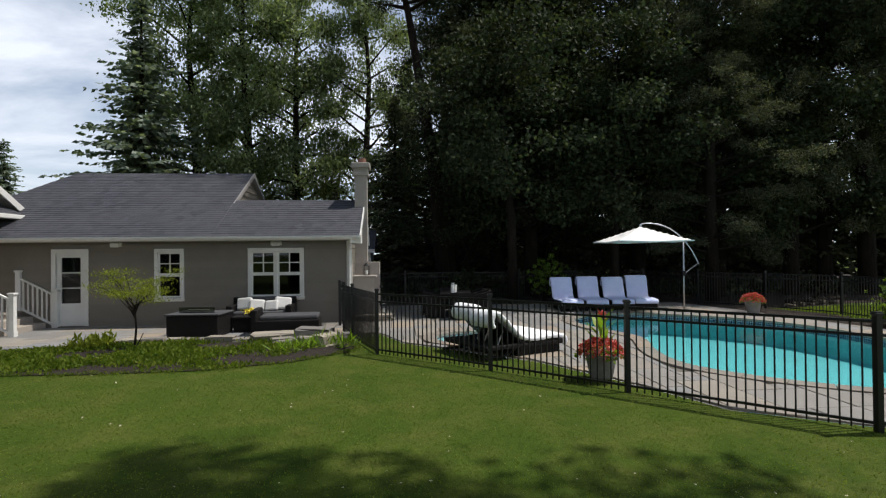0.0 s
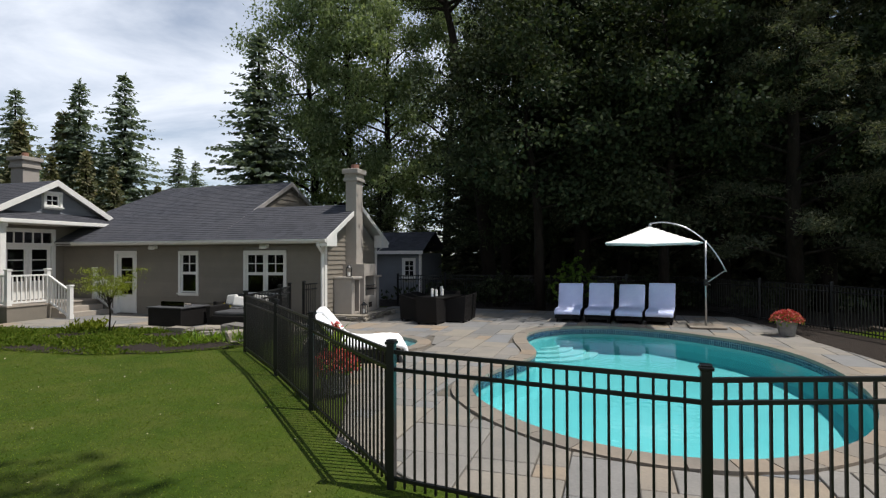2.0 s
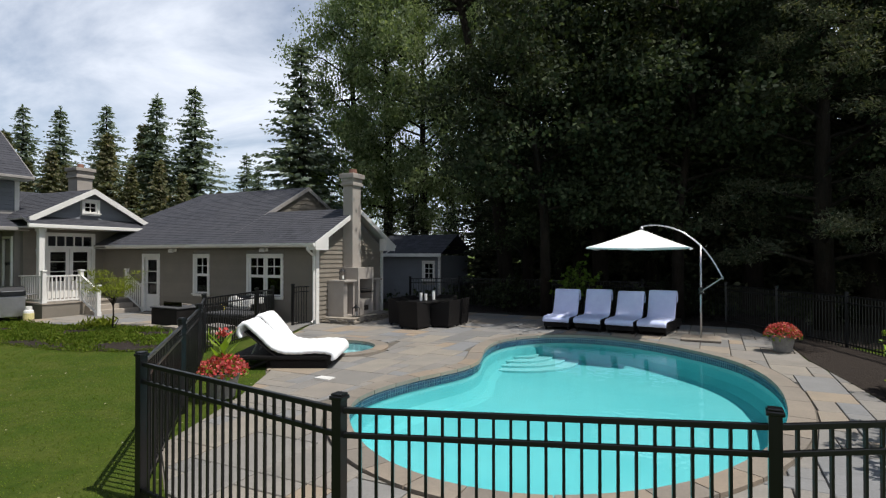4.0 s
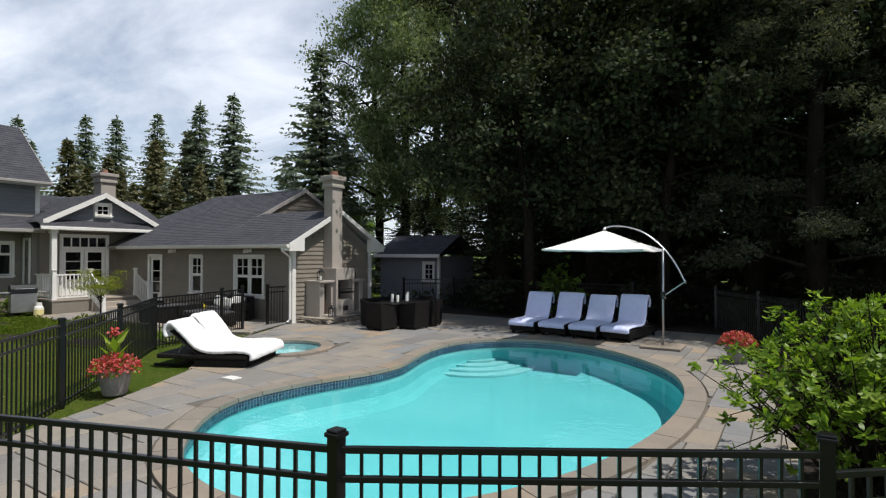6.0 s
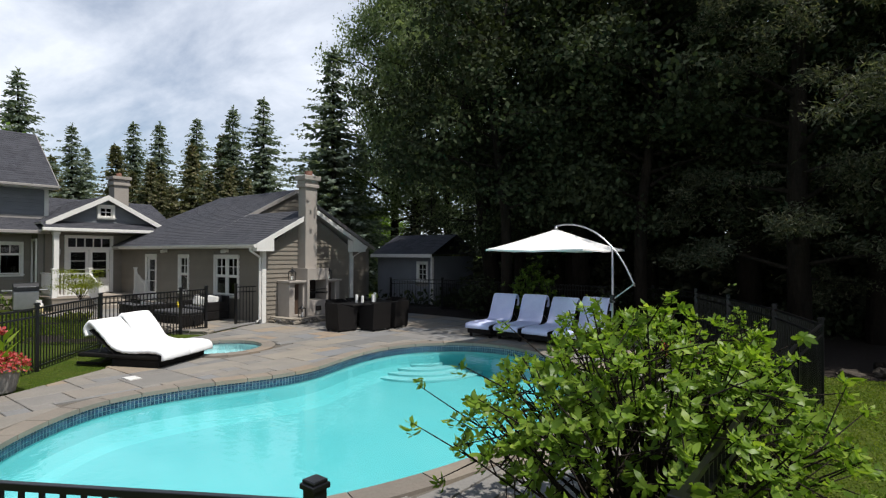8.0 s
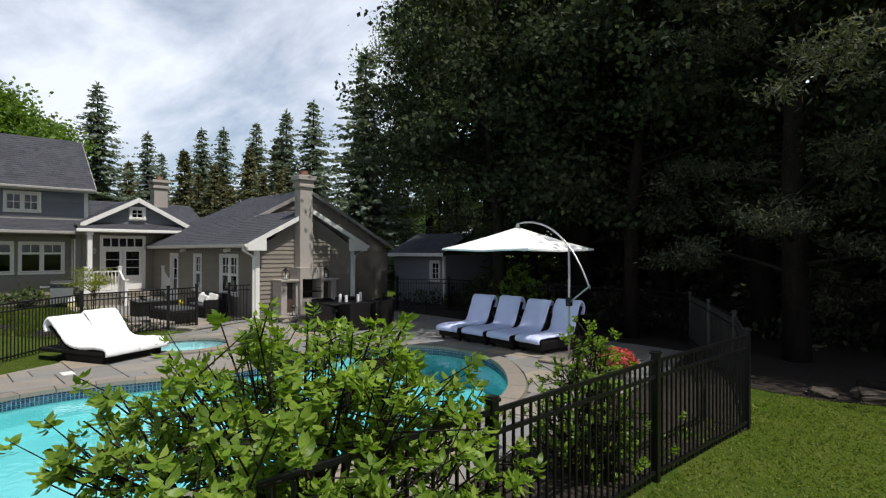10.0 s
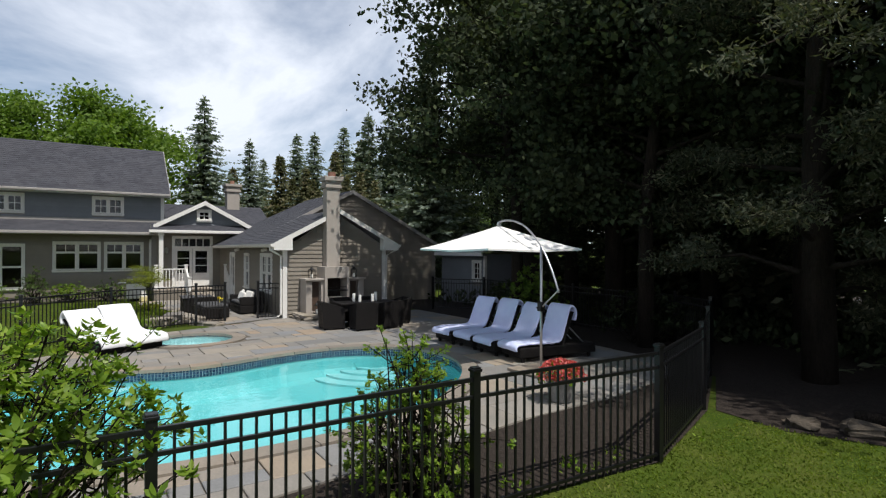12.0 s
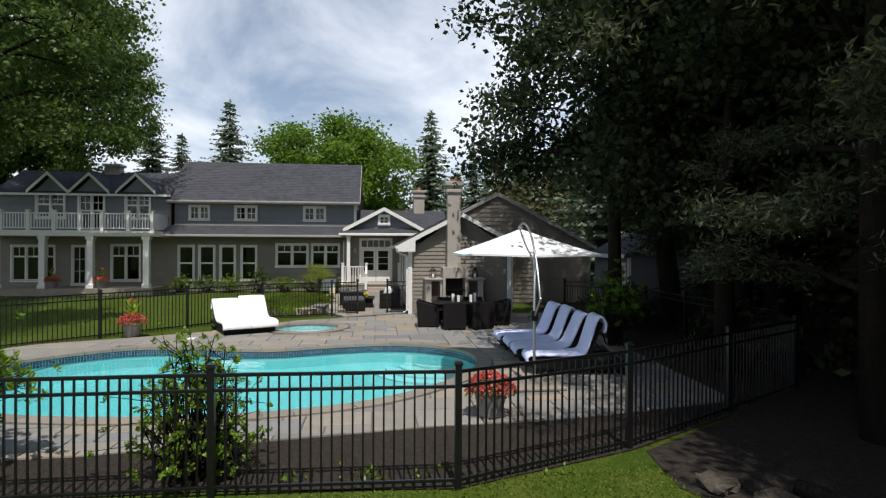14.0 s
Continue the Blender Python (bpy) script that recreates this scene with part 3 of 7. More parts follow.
def sash_window(parent, u0, z0, u1, z1, lights=((2, 2),), double=True, casing=0.085, sill=True, upper=0.5, bars=True):
    """A cased window: lights side by side, each with an upper grid of panes over one lower pane."""
    bm = bmesh.new()
    d0, d1 = -0.055, 0.10
    box(bm, u0 - casing, d0, z1, u1 + casing, d1, z1 + casing * 1.15)
    box(bm, u0 - casing, d0, z0 - 0.02, u0, d1, z1)
    box(bm, u1, d0, z0 - 0.02, u1 + casing, d1, z1)
    box(bm, u0 - casing, d0, z0 - 0.02 - casing, u1 + casing, d1, z0 - 0.02)
    win = part("window", bm, M_TRIM, parent, "white-cased window with dark panes")
    if sill:
        part("sill", boxes((u0 - casing - 0.03, -0.10, z0 - 0.055, u1 + casing + 0.03, -0.056, z0 - 0.015)), M_TRIM, win)
    n = len(lights)
    w = (u1 - u0 - 0.07 * (n - 1)) / n
    for i, (cols, rows) in enumerate(lights):
        a = u0 + i * (w + 0.07)
        b = a + w
        if i:
            part("mullion", boxes((a - 0.07, -0.04, z0, a, 0.09, z1)), M_TRIM, win)
        mid = z1 - (z1 - z0) * upper
        fr = 0.045
        bm = bmesh.new()
        for c, d in (((z0, mid), (mid, z1)) if double else ((z0, z1),)):
            box(bm, a, 0.0, c, a + fr, 0.06, d)
            box(bm, b - fr, 0.0, c, b, 0.06, d)
            box(bm, a + fr, 0.0, c, b - fr, 0.06, c + fr)
            box(bm, a + fr, 0.0, d - fr, b - fr, 0.06, d)
        part("sash", bm, M_TRIM, win)
        if bars:
            c, d = (mid + fr, z1 - fr) if double else (z0 + fr, z1 - fr)
            bm = bmesh.new()
            for k in range(1, cols):
                x = a + fr + (b - a - 2 * fr) * k / cols
                box(bm, x - 0.014, 0.008, c, x + 0.014, 0.05, d)
            for k in range(1, rows):
                zz = c + (d - c) * k / rows
                box(bm, a + fr, 0.012, zz - 0.014, b - fr, 0.046, zz + 0.014)
            if len(bm.verts):
                part("glazing_bars", bm, M_TRIM, win)
            else:
                bm.free()
        for c, d in (((z0, mid), (mid, z1)) if double else ((z0, z1),)):
            ob = part("pane", boxes((a + fr, 0.026, c + fr, b - fr, 0.032, d - fr)), M_GLASS, win)
            ob.visible_shadow = False
    return win


def courses(bm, a, b, c, d, exposure=0.15, lap=0.009):
    """Shingle courses over a roof plane: eave from a to b, ridge from d to c."""
    a, b, c, d = (Vector(p) for p in (a, b, c, d))
    nrm = (b - a).cross(d - a).normalized()
    if nrm.z < 0:
        nrm = -nrm
    n = max(2, round((((a + b) / 2) - ((c + d) / 2)).length / exposure))
    for i in range(n):
        s, t = i / n, (i + 1) / n
        p, q = a.lerp(d, s), b.lerp(c, s)
        r, u = b.lerp(c, t), a.lerp(d, t)
        lo = [bm.verts.new(v + nrm * lap) for v in (p, q)]
        hi = [bm.verts.new(v + nrm * 0.001) for v in (r, u)]
        bt = [bm.verts.new(v + nrm * 0.0) for v in (p, q)]
        bm.faces.new((lo[0], lo[1], hi[0], hi[1]))
        bm.faces.new((bt[0], bt[1], lo[1], lo[0]))


def roof_slab(bm, pts, thick):
    """The board under the shingles: a flat outline made solid downwards."""
    hi = [bm.verts.new(Vector(p) - Vector((0, 0, 0.006))) for p in pts]
    lo = [bm.verts.new(Vector(p) - Vector((0, 0, thick))) for p in pts]
    bm.faces.new(hi)
    bm.faces.new(list(reversed(lo)))
    n = len(pts)
    for i in range(n):
        bm.faces.new((lo[i], lo[(i + 1) % n], hi[(i + 1) % n], hi[i]))


# ---- garage wing with the outdoor fireplace ----
GX, GY0, GY1 = -1.43, 16.03, 19.78      # gable wall, front wall, rear wall of the lower end
EAVE_Z, EY0, EY1 = 2.50, 15.60, 20.21   # eave line
PITCH = 0.525
MX, MY1 = -5.3, 24.3                    # end wall and rear wall of the higher part
RIDGE_Y, RIDGE_Z = (EY0 + EY1) / 2, EAVE_Z + PITCH * (EY1 - EY0) / 2
MRY, MRZ = 20.15, EAVE_Z + PITCH * (20.15 - EY0)
WX = -12.6                              # where it meets the house
garage = thing("garage_wing", None, "single-storey taupe wing with a grey shingle roof and outdoor fireplace chimney", "house")

# front wall, facing the lawn
m_s = pose(0, GY0, 0)
g_holes = [(-9.48, 0.06, -8.71, 2.07), (-6.76, 0.80, -6.13, 2.07), (-4.21, 0.80, -2.82, 2.07)]
bm = bmesh.new()
wall_core(bm, WX, GX, -0.05, 2.46, g_holes, 0.0, 0.16)
front = part("wall", bm, M_WALL, garage, m=m_s)
clad(front, WX, GX - 0.1, -0.02, 2.34, [(h[0] - 0.1, h[1] - 0.12, h[2] + 0.1, h[3] + 0.11) for h in g_holes], M_SIDING, 0.165)
w = sash_window(garage, *g_holes[1], lights=((2, 2),))
w.matrix_basis = m_s
w = sash_window(garage, *g_holes[2], lights=((2, 2), (2, 2)))
w.matrix_basis = m_s
# glazed back door
bm = bmesh.new()
a, z0, b, z1 = g_holes[0]
box(bm, a - 0.1, -0.05, z0 - 0.05, a, 0.1, z1)
box(bm, b, -0.05, z0 - 0.05, b + 0.1, 0.1, z1)
box(bm, a - 0.1, -0.05, z1, b + 0.1, 0.1, z1 + 0.11)
door = part("door", bm, M_TRIM, garage, "white half-glazed door in a white frame", m=m_s)
bm = bmesh.new()
box(bm, a, 0.02, z0, a + 0.13, 0.07, z1)
box(bm, b - 0.13, 0.02, z0, b, 0.07, z1)
box(bm, a + 0.13, 0.02, z0, b - 0.13, 0.07, z0 + 0.62)
box(bm, a + 0.13, 0.02, z1 - 0.12, b - 0.13, 0.07, z1)
for k in (1, 2):
    zz = z0 + 0.62 + (z1 - z0 - 0.74) * k / 3
    box(bm, a + 0.13, 0.03, zz - 0.015, b - 0.13, 0.06, zz + 0.015)
part("door_leaf", bm, M_TRIM, door)
part("pane", boxes((a + 0.13, 0.042, z0 + 0.62, b - 0.13, 0.048, z1 - 0.12)), M_GLASS, door).visible_shadow = False
bm = bmesh.new()
tube(bm, [(a + 0.06, 0.02, 1.03), (a + 0.06, -0.05, 1.03), (a + 0.15, -0.05, 1.03)], 0.012)
part("door_handle", bm, M_ALU, door, "metal lever handle")
part("threshold", boxes((a - 0.1, -0.12, 0.0, b + 0.1, 0.0, 0.055)), M_JOINT, door)
# end wall of the lower part, with the gable
m_e = pose(GX, 0, 0, 0, 0, 90)
bm = bmesh.new()
pts = [(GY0 + 0.161, -0.05), (GY1, -0.05), (GY1, 2.42), (RIDGE_Y, RIDGE_Z - 0.10), (GY0 + 0.161, 2.42)]
extrude_x(bm, pts, GX - 0.16, GX)
end = part("wall", bm, M_WALL, garage)
holder = part("gable_face", boxes((GY0 + 0.17, 0.0, 0.0, GY1 - 0.02, 0.002, 0.1)), M_WALL, garage, m=pose(GX + 0.001, 0, 0, 0, 0, 90))


def gable_limits(z):
    t = max(0.0, (z - 2.36) / PITCH)
    return (GY0 + t + 0.02, GY1 - t - 0.02)


clad(holder, GY0 + 0.12, GY1 - 0.12, -0.02, RIDGE_Z - 0.2, [], M_SIDING, 0.145, gable_limits)
part("corner_board", boxes((GX - 0.10, GY0 - 0.045, -0.03, GX + 0.045, GY0 + 0.1, 2.36)), M_TRIM, garage)
part("corner_board", boxes((GX - 0.10, GY1 - 0.1, -0.03, GX + 0.045, GY1 + 0.045, 2.36)), M_TRIM, garage)
part("wall", boxes((MX, GY1 - 0.16, -0.05, GX - 0.161, GY1, 2.42)), M_WALL, garage)
# higher part: end wall, rear wall, dark panels standing for the unlit room
bm = bmesh.new()
extrude_x(bm, [(GY1, -0.05), (MY1, -0.05), (MY1, 2.42), (MRY, MRZ - 0.12), (GY0 + 1.2, EAVE_Z + PITCH * 1.63 - 0.12), (GY1, 2.9)], MX - 0.16, MX)
tall = part("wall", bm, M_WALL, garage)
hold2 = part("gable_face", boxes((GY1 + 0.05, 0.0, 0.0, MY1 - 0.05, 0.002, 0.1)), M_WALL, garage, m=pose(MX + 0.001, 0, 0, 0, 0, 90))


def tall_limits(z):
    t = max(0.0, (z - EAVE_Z + 0.1) / PITCH)
    lo = EY0 + t + 0.1 if z > RIDGE_Z - 0.3 else max(GY1 + 0.05, EY1 - t)
    return (lo, MRY + (MRY - EY0) - t - 0.1)


clad(hold2, GY0 + 1.0, MY1 - 0.05, 0.0, MRZ - 0.25, [], M_SIDING, 0.19, tall_limits)
part("wall", boxes((WX, MY1, -0.05, MX, MY1 + 0.16, 2.42)), M_WALL, garage)
part("wall", boxes((WX - 0.16, GY0 + 0.2, -0.05, WX, MY1, 2.46)), M_WALL, garage)
part("unlit_room_panel", boxes((WX, GY0 + 1.6, -0.04, GX - 0.2, GY0 + 1.65, 2.4)), M_ROOM_DARK, garage)
part("unlit_room_panel", boxes((WX, GY0 + 0.17, -0.04, GX - 0.2, GY0 + 1.6, -0.02)), M_ROOM_DARK, garage)
part("unlit_room_panel", boxes((WX, GY0 + 0.17, 2.40, GX - 0.2, GY0 + 1.6, 2.42)), M_ROOM_DARK, garage)
# roof
RX = GX + 0.30
HIPX = -11.2
bm = bmesh.new()
courses(bm, (MX + 0.12, EY0, EAVE_Z), (RX, EY0, EAVE_Z), (RX, RIDGE_Y, RIDGE_Z), (MX + 0.12, RIDGE_Y, RIDGE_Z))
courses(bm, (-13.4, EY0, EAVE_Z), (MX + 0.12, EY0, EAVE_Z), (MX + 0.12, MRY, MRZ), (HIPX, MRY, MRZ))
courses(bm, (RX, EY1, EAVE_Z), (MX + 0.05, EY1, EAVE_Z), (MX + 0.05, RIDGE_Y, RIDGE_Z), (RX, RIDGE_Y, RIDGE_Z))
courses(bm, (MX + 0.12, 2 * MRY - EY0, EAVE_Z), (-13.4, 2 * MRY - EY0, EAVE_Z), (HIPX, MRY, MRZ), (MX + 0.12, MRY, MRZ))
courses(bm, (-13.4, 2 * MRY - EY0, EAVE_Z), (-13.4, EY0, EAVE_Z), (HIPX, MRY, MRZ), (HIPX, MRY, MRZ))
roof = tagged(part("roof", bm, M_SHINGLE, garage, "dark grey asphalt shingles"), kind="stuff")
bm = bmesh.new()
roof_slab(bm, [(MX + 0.12, EY0, EAVE_Z), (RX, EY0, EAVE_Z), (RX, RIDGE_Y, RIDGE_Z), (MX + 0.12, RIDGE_Y, RIDGE_Z)], 0.07)
roof_slab(bm, [(RX, EY1, EAVE_Z), (MX + 0.05, EY1, EAVE_Z), (MX + 0.05, RIDGE_Y, RIDGE_Z), (RX, RIDGE_Y, RIDGE_Z)], 0.07)
roof_slab(bm, [(-13.4, EY0, EAVE_Z), (MX + 0.12, EY0, EAVE_Z), (MX + 0.12, MRY, MRZ), (HIPX, MRY, MRZ)], 0.07)
roof_slab(bm, [(MX + 0.12, 2 * MRY - EY0, EAVE_Z), (-13.4, 2 * MRY - EY0, EAVE_Z), (HIPX, MRY, MRZ), (MX + 0.12, MRY, MRZ)], 0.07)
part("roof_deck", bm, M_SOFFIT, roof)
# rake boards on the gables
for name, x0, x1, y0, zz0, yr, zr in (("rake_board", RX, RX + 0.03, EY0, EAVE_Z, RIDGE_Y, RIDGE_Z), ("rake_board", RX, RX + 0.03, EY1, EAVE_Z, RIDGE_Y, RIDGE_Z), ("rake_board", MX + 0.12, MX + 0.15, 17.7, EAVE_Z + PITCH * 2.1, MRY, MRZ), ("rake_board", MX + 0.12, MX + 0.15, 2 * MRY - EY0, EAVE_Z, MRY, MRZ)):
    bm = bmesh.new()
    extrude_x(bm, [(y0, zz0 + 0.012), (yr, zr + 0.012), (yr, zr - 0.15), (y0, zz0 - 0.15)], x0, x1)
    # the tall gable's white rakes are coloured grey for the shade on them
    part(name, bm, M_TRIM if x0 == RX else M_GUTTER, roof, "white rake board" if x0 == RX else "")
    if x0 == RX:
        bm = bmesh.new()
        s = 1 if y0 < yr else -1
        extrude_x(bm, [(y0, zz0 - 0.072), (yr, zr - 0.072), (yr, zr - 0.1), (y0, zz0 - 0.1)], GX + 0.035, RX)
        part("rake_soffit", bm, M_SOFFIT, roof)
        bm = bmesh.new()
        extrude_x(bm, [(y0, zz0 - 0.07), (y0 + s * 0.62, zz0 + 0.24), (y0 + s * 0.62, zz0 - 0.22), (y0, zz0 - 0.22)], RX - 0.26, RX + 0.032)
        part("eave_return", bm, M_TRIM, roof, "white boxed eave return")
# gutters, soffits, downpipes
for y, s, x0, x1 in ((EY0, -1, -11.0, RX + 0.02), (EY1, 1, MX, RX + 0.02)):
    bm = bmesh.new()
    extrude_x(bm, [(y, EAVE_Z - 0.01), (y + s * 0.11, EAVE_Z - 0.01), (y + s * 0.11, EAVE_Z - 0.06), (y + s * 0.05, EAVE_Z - 0.12), (y, EAVE_Z - 0.12)], x0, x1)
    part("gutter", bm, M_TRIM, roof, "white metal eaves gutter")
part("soffit", boxes((-12.4, EY0 + 0.005, EAVE_Z - 0.13, GX, GY0, EAVE_Z - 0.10)), M_SOFFIT, roof)
part("soffit", boxes((MX, GY1, EAVE_Z - 0.13, GX, EY1 - 0.005, EAVE_Z - 0.10)), M_SOFFIT, roof)
bm = bmesh.new()
tube(bm, [(GX + 0.05, EY0 - 0.05, EAVE_Z - 0.10), (GX + 0.05, EY0 - 0.05, EAVE_Z - 0.2), (GX - 0.02, GY0 - 0.09, EAVE_Z - 0.42), (GX - 0.02, GY0 - 0.09, 0.12), (GX - 0.02, GY0 - 0.2, 0.05)], 0.04, 8)
part("downpipe", bm, M_TRIM, garage, "white downpipe")
bm = bmesh.new()
tube(bm, [(GX + 0.05, EY1 + 0.05, EAVE_Z - 0.10), (GX + 0.05, EY1 + 0.05, EAVE_Z - 0.2), (GX - 0.02, GY1 + 0.09, EAVE_Z - 0.42), (GX - 0.02, GY1 + 0.09, 0.1)], 0.04, 8)
part("downpipe", bm, M_TRIM, garage, "white downpipe")
for x in (-7.85, -3.5):
    bm = boxes((x - 0.15, GY0 - 0.12, 2.24, x + 0.15, GY0 - 0.03, 2.36, None, 0.015))
    box(bm, x - 0.11, GY0 - 0.2, 2.22, x + 0.11, GY0 - 0.12, 2.33, None, 0.02)
    part("wall_light", bm, M_TRIM, garage, "white twin eaves floodlight")

# outdoor fireplace and chimney against the gable wall
fire = thing("outdoor_fireplace", None, "taupe stucco outdoor fireplace with side wood stores and tall chimney", "fireplace")
fy = 17.62
bm = boxes((GX + 0.03, fy - 0.24, 1.45, GX + 0.41, fy + 0.24, 4.42))
part("chimney_shaft", bm, M_STUCCO, fire)
bm = boxes((GX - 0.03, fy - 0.30, 4.42, GX + 0.47, fy + 0.30, 4.53, None, 0.02), (GX, fy - 0.27, 4.53, GX + 0.44, fy + 0.27, 4.66), (GX - 0.07, fy - 0.34, 4.66, GX + 0.51, fy + 0.34, 4.83, None, 0.025))
part("chimney_cap", bm, M_STUCCO, fire, "stepped stucco chimney cap")
bm = bmesh.new()
lathe(bm, [(0.14, 0), (0.13, 0.16), (0.11, 0.16), (0.10, 0.02)], 14, (GX + 0.25, fy, 4.83))
part("flue_pot", bm, M_BRICK, fire, "dark red clay flue")
bm = bmesh.new()
wall_core(bm, fy - 0.44, fy + 0.44, 0.18, 1.72, [(fy - 0.35, 0.68, fy + 0.35, 1.34)], -0.78, -0.03)
body = part("firebox_body", bm, M_STUCCO, fire, m=pose(GX, 0, 0, 0, 0, 90))
part("firebox_lining", boxes((fy - 0.40, -0.20, 0.66, fy + 0.40, -0.16, 1.36)), M_FIREBOX, body, "sooty firebrick back")
bm = bmesh.new()
for k in range(9):
    y = fy - 0.32 + 0.08 * k
    tube(bm, [(y, -0.79, 0.92), (y, -0.25, 0.92)], 0.008, 5)
box(bm, fy - 0.34, -0.86, 0.90, fy + 0.34, -0.83, 0.94)
box(bm, fy - 0.34, -0.80, 1.02, fy + 0.34, -0.785, 1.04)
part("grill_grate", bm, M_BLACK, body, "black iron cooking grate")
part("ash_door", boxes((fy - 0.1, -0.795, 0.32, fy + 0.12, -0.775, 0.48)), M_FIREBOX, body)
for s in (-1, 1):
    a, b = sorted((fy + s * 0.442, fy + s * 1.04))
    bm = bmesh.new()
    wall_core(bm, a, b, 0.18, 1.26, [(a + 0.2 if s < 0 else a + 0.08, 0.22, b - 0.08 if s < 0 else b - 0.2, 1.22)], -0.64, -0.03)
    bay = part("wood_store", bm, M_STUCCO, fire, m=pose(GX, 0, 0, 0, 0, 90))
    part("store_door", boxes((a + 0.04, -0.42, 0.2, b - 0.04, -0.39, 1.24)), M_STORE, bay, "dark brown store door")
    part("mantel", boxes((a - 0.05, -0.72, 1.262, b + 0.05, -0.03, 1.33, None, 0.012)), M_STUCCO, bay, "pale stone mantel slab")
# ledge-stone hearth
hearth = part("hearth", boxes((GX + 0.03, fy - 1.2, -0.02, GX + 1.10, fy + 1.2, 0.135)), M_JOINT, fire)
random.seed(5)
for lay in range(3):
    z = -0.02 + lay * 0.055
    y = fy - 1.32
    while y < fy + 1.25:
        ln = random.uniform(0.14, 0.46)
        bm = boxes((GX + 0.98, y + 0.006, z, GX + 1.16 + random.uniform(-0.05, 0.10), min(y + ln, fy + 1.28), z + random.uniform(0.042, 0.054), None, 0.008))
        for v in bm.verts:
            v.co += Vector((random.uniform(-0.014, 0.014), random.uniform(-0.012, 0.012), random.uniform(-0.004, 0.004)))
        part("ledge_stone", bm, M_SLATE, hearth)
        y += ln
    x = GX + 0.04
    while x < GX + 1.05:
        ln = random.uniform(0.16, 0.42)
        bm = boxes((x, fy - 1.36 + random.uniform(-0.08, 0.03), z, min(x + ln, GX + 1.15), fy - 1.18, z + random.uniform(0.042, 0.054), None, 0.008))
        for v in bm.verts:
            v.co += Vector((random.uniform(-0.014, 0.014), random.uniform(-0.012, 0.012), random.uniform(-0.004, 0.004)))
        part("ledge_stone", bm, M_SLATE, hearth)
        x += ln + 0.006
for k in range(4):
    bm = boxes((GX + 0.04, fy - 1.33 + 0.66 * k, 0.143, GX + 1.16 + random.uniform(-0.05, 0.04), fy - 0.68 + 0.66 * k, 0.178, None, 0.01))
    part("hearth_slab", bm, M_SLATE, hearth)


# ---- main house ----
HX, UX = -12.9, -13.15         # lower and upper wall, facing the pool
HEAVE, HRX, HRZ = (-12.6, 4.98), -15.6, 7.5
NORTH, SOUTH = 13.6, 3.75      # ends of the two-storey middle part
house = thing("main_house", None, "two-storey taupe house with grey shingle roof and white-trimmed windows", "house")
m_h = pose(HX, 0, 0, 0, 0, 90)
low = [(4.07, 0.62, 4.80, 2.45), (5.15, 0.62, 5.89, 2.45), (6.27, 0.62, 6.98, 2.45), (7.39, 0.62, 8.13, 2.45), (9.27, 1.38, 10.92, 2.56), (11.22, 1.38, 12.66, 2.56)]
bm = bmesh.new()
wall_core(bm, 3.5, 13.3, -0.05, 3.3, low, 0.0, 0.16)
lw = part("wall", bm, M_WALL, house, m=m_h)
clad(lw, 3.5, 13.2, 0.0, 3.0, [(h[0] - 0.1, h[1] - 0.12, h[2] + 0.1, h[3] + 0.11) for h in low], M_SIDING, 0.19)
for h in low[:4]:
    sash_window(house, *h, lights=((1, 1),), bars=False).matrix_basis = m_h
for h in low[4:]:
    sash_window(house, *h, lights=((2, 1), (2, 1)), upper=0.34).matrix_basis = m_h
part("unlit_room_panel", boxes((HX - 1.7, 3.6, 0.0, HX - 1.65, 13.2, 3.2), (HX - 1.65, 3.6, 0.3, HX - 0.17, 13.2, 0.32), (HX - 1.65, 3.6, 3.1, HX - 0.17, 13.2, 3.12)), M_ROOM_DARK, house)
m_u = pose(UX, 0, 0, 0, 0, 90)
ups = [(4.56, 3.98, 5.52, 4.66), (7.0, 3.98, 8.08, 4.66), (10.75, 3.98, 11.85, 4.66)]
bm = bmesh.new()
wall_core(bm, SOUTH, NORTH, 3.2, 4.95, ups, 0.0, 0.16)
uw = part("wall", bm, M_WALL, house, m=m_u)
clad(uw, SOUTH, NORTH, 3.5, 4.9, [(h[0] - 0.1, h[1] - 0.12, h[2] + 0.1, h[3] + 0.11) for h in ups], M_SHAKE, 0.15)
for h in ups:
    sash_window(house, *h, lights=((2, 2), (2, 2)), double=False, casing=0.09).matrix_basis = m_u
part("trim_band", boxes((SOUTH, -0.05, 3.62, NORTH + 0.04, -0.02, 3.74)), M_GUTTER, house, m=m_u)
part("corner_board", boxes((NORTH - 0.1, -0.05, 3.5, NORTH + 0.05, 0.1, 4.9)), M_TRIM, house, m=m_u)
part("unlit_room_panel", boxes((UX - 1.3, SOUTH, 3.3, UX - 1.25, NORTH, 4.9)), M_ROOM_DARK, house)
# gable ends and back of the middle part
bm = bmesh.new()
for y in (SOUTH, NORTH - 0.16):
    vs = [(HX - 0.17, -0.05), (HX - 0.17, 3.3), (UX - 0.16, 4.9), (HRX, HRZ - 0.1), (-18.1, 4.9), (-18.1, -0.05)]
    a = [bm.verts.new((x, y, z)) for x, z in vs]
    b = [bm.verts.new((x, y + 0.16, z)) for x, z in vs]
    bm.faces.new(a)
    bm.faces.new(list(reversed(b)))
    for i in range(len(vs)):
        bm.faces.new((a[i], b[i], b[(i + 1) % 6], a[(i + 1) % 6]))
box(bm, -18.3, SOUTH, -0.05, -18.1, NORTH, 4.95)
part("wall", bm, M_WALL, house)
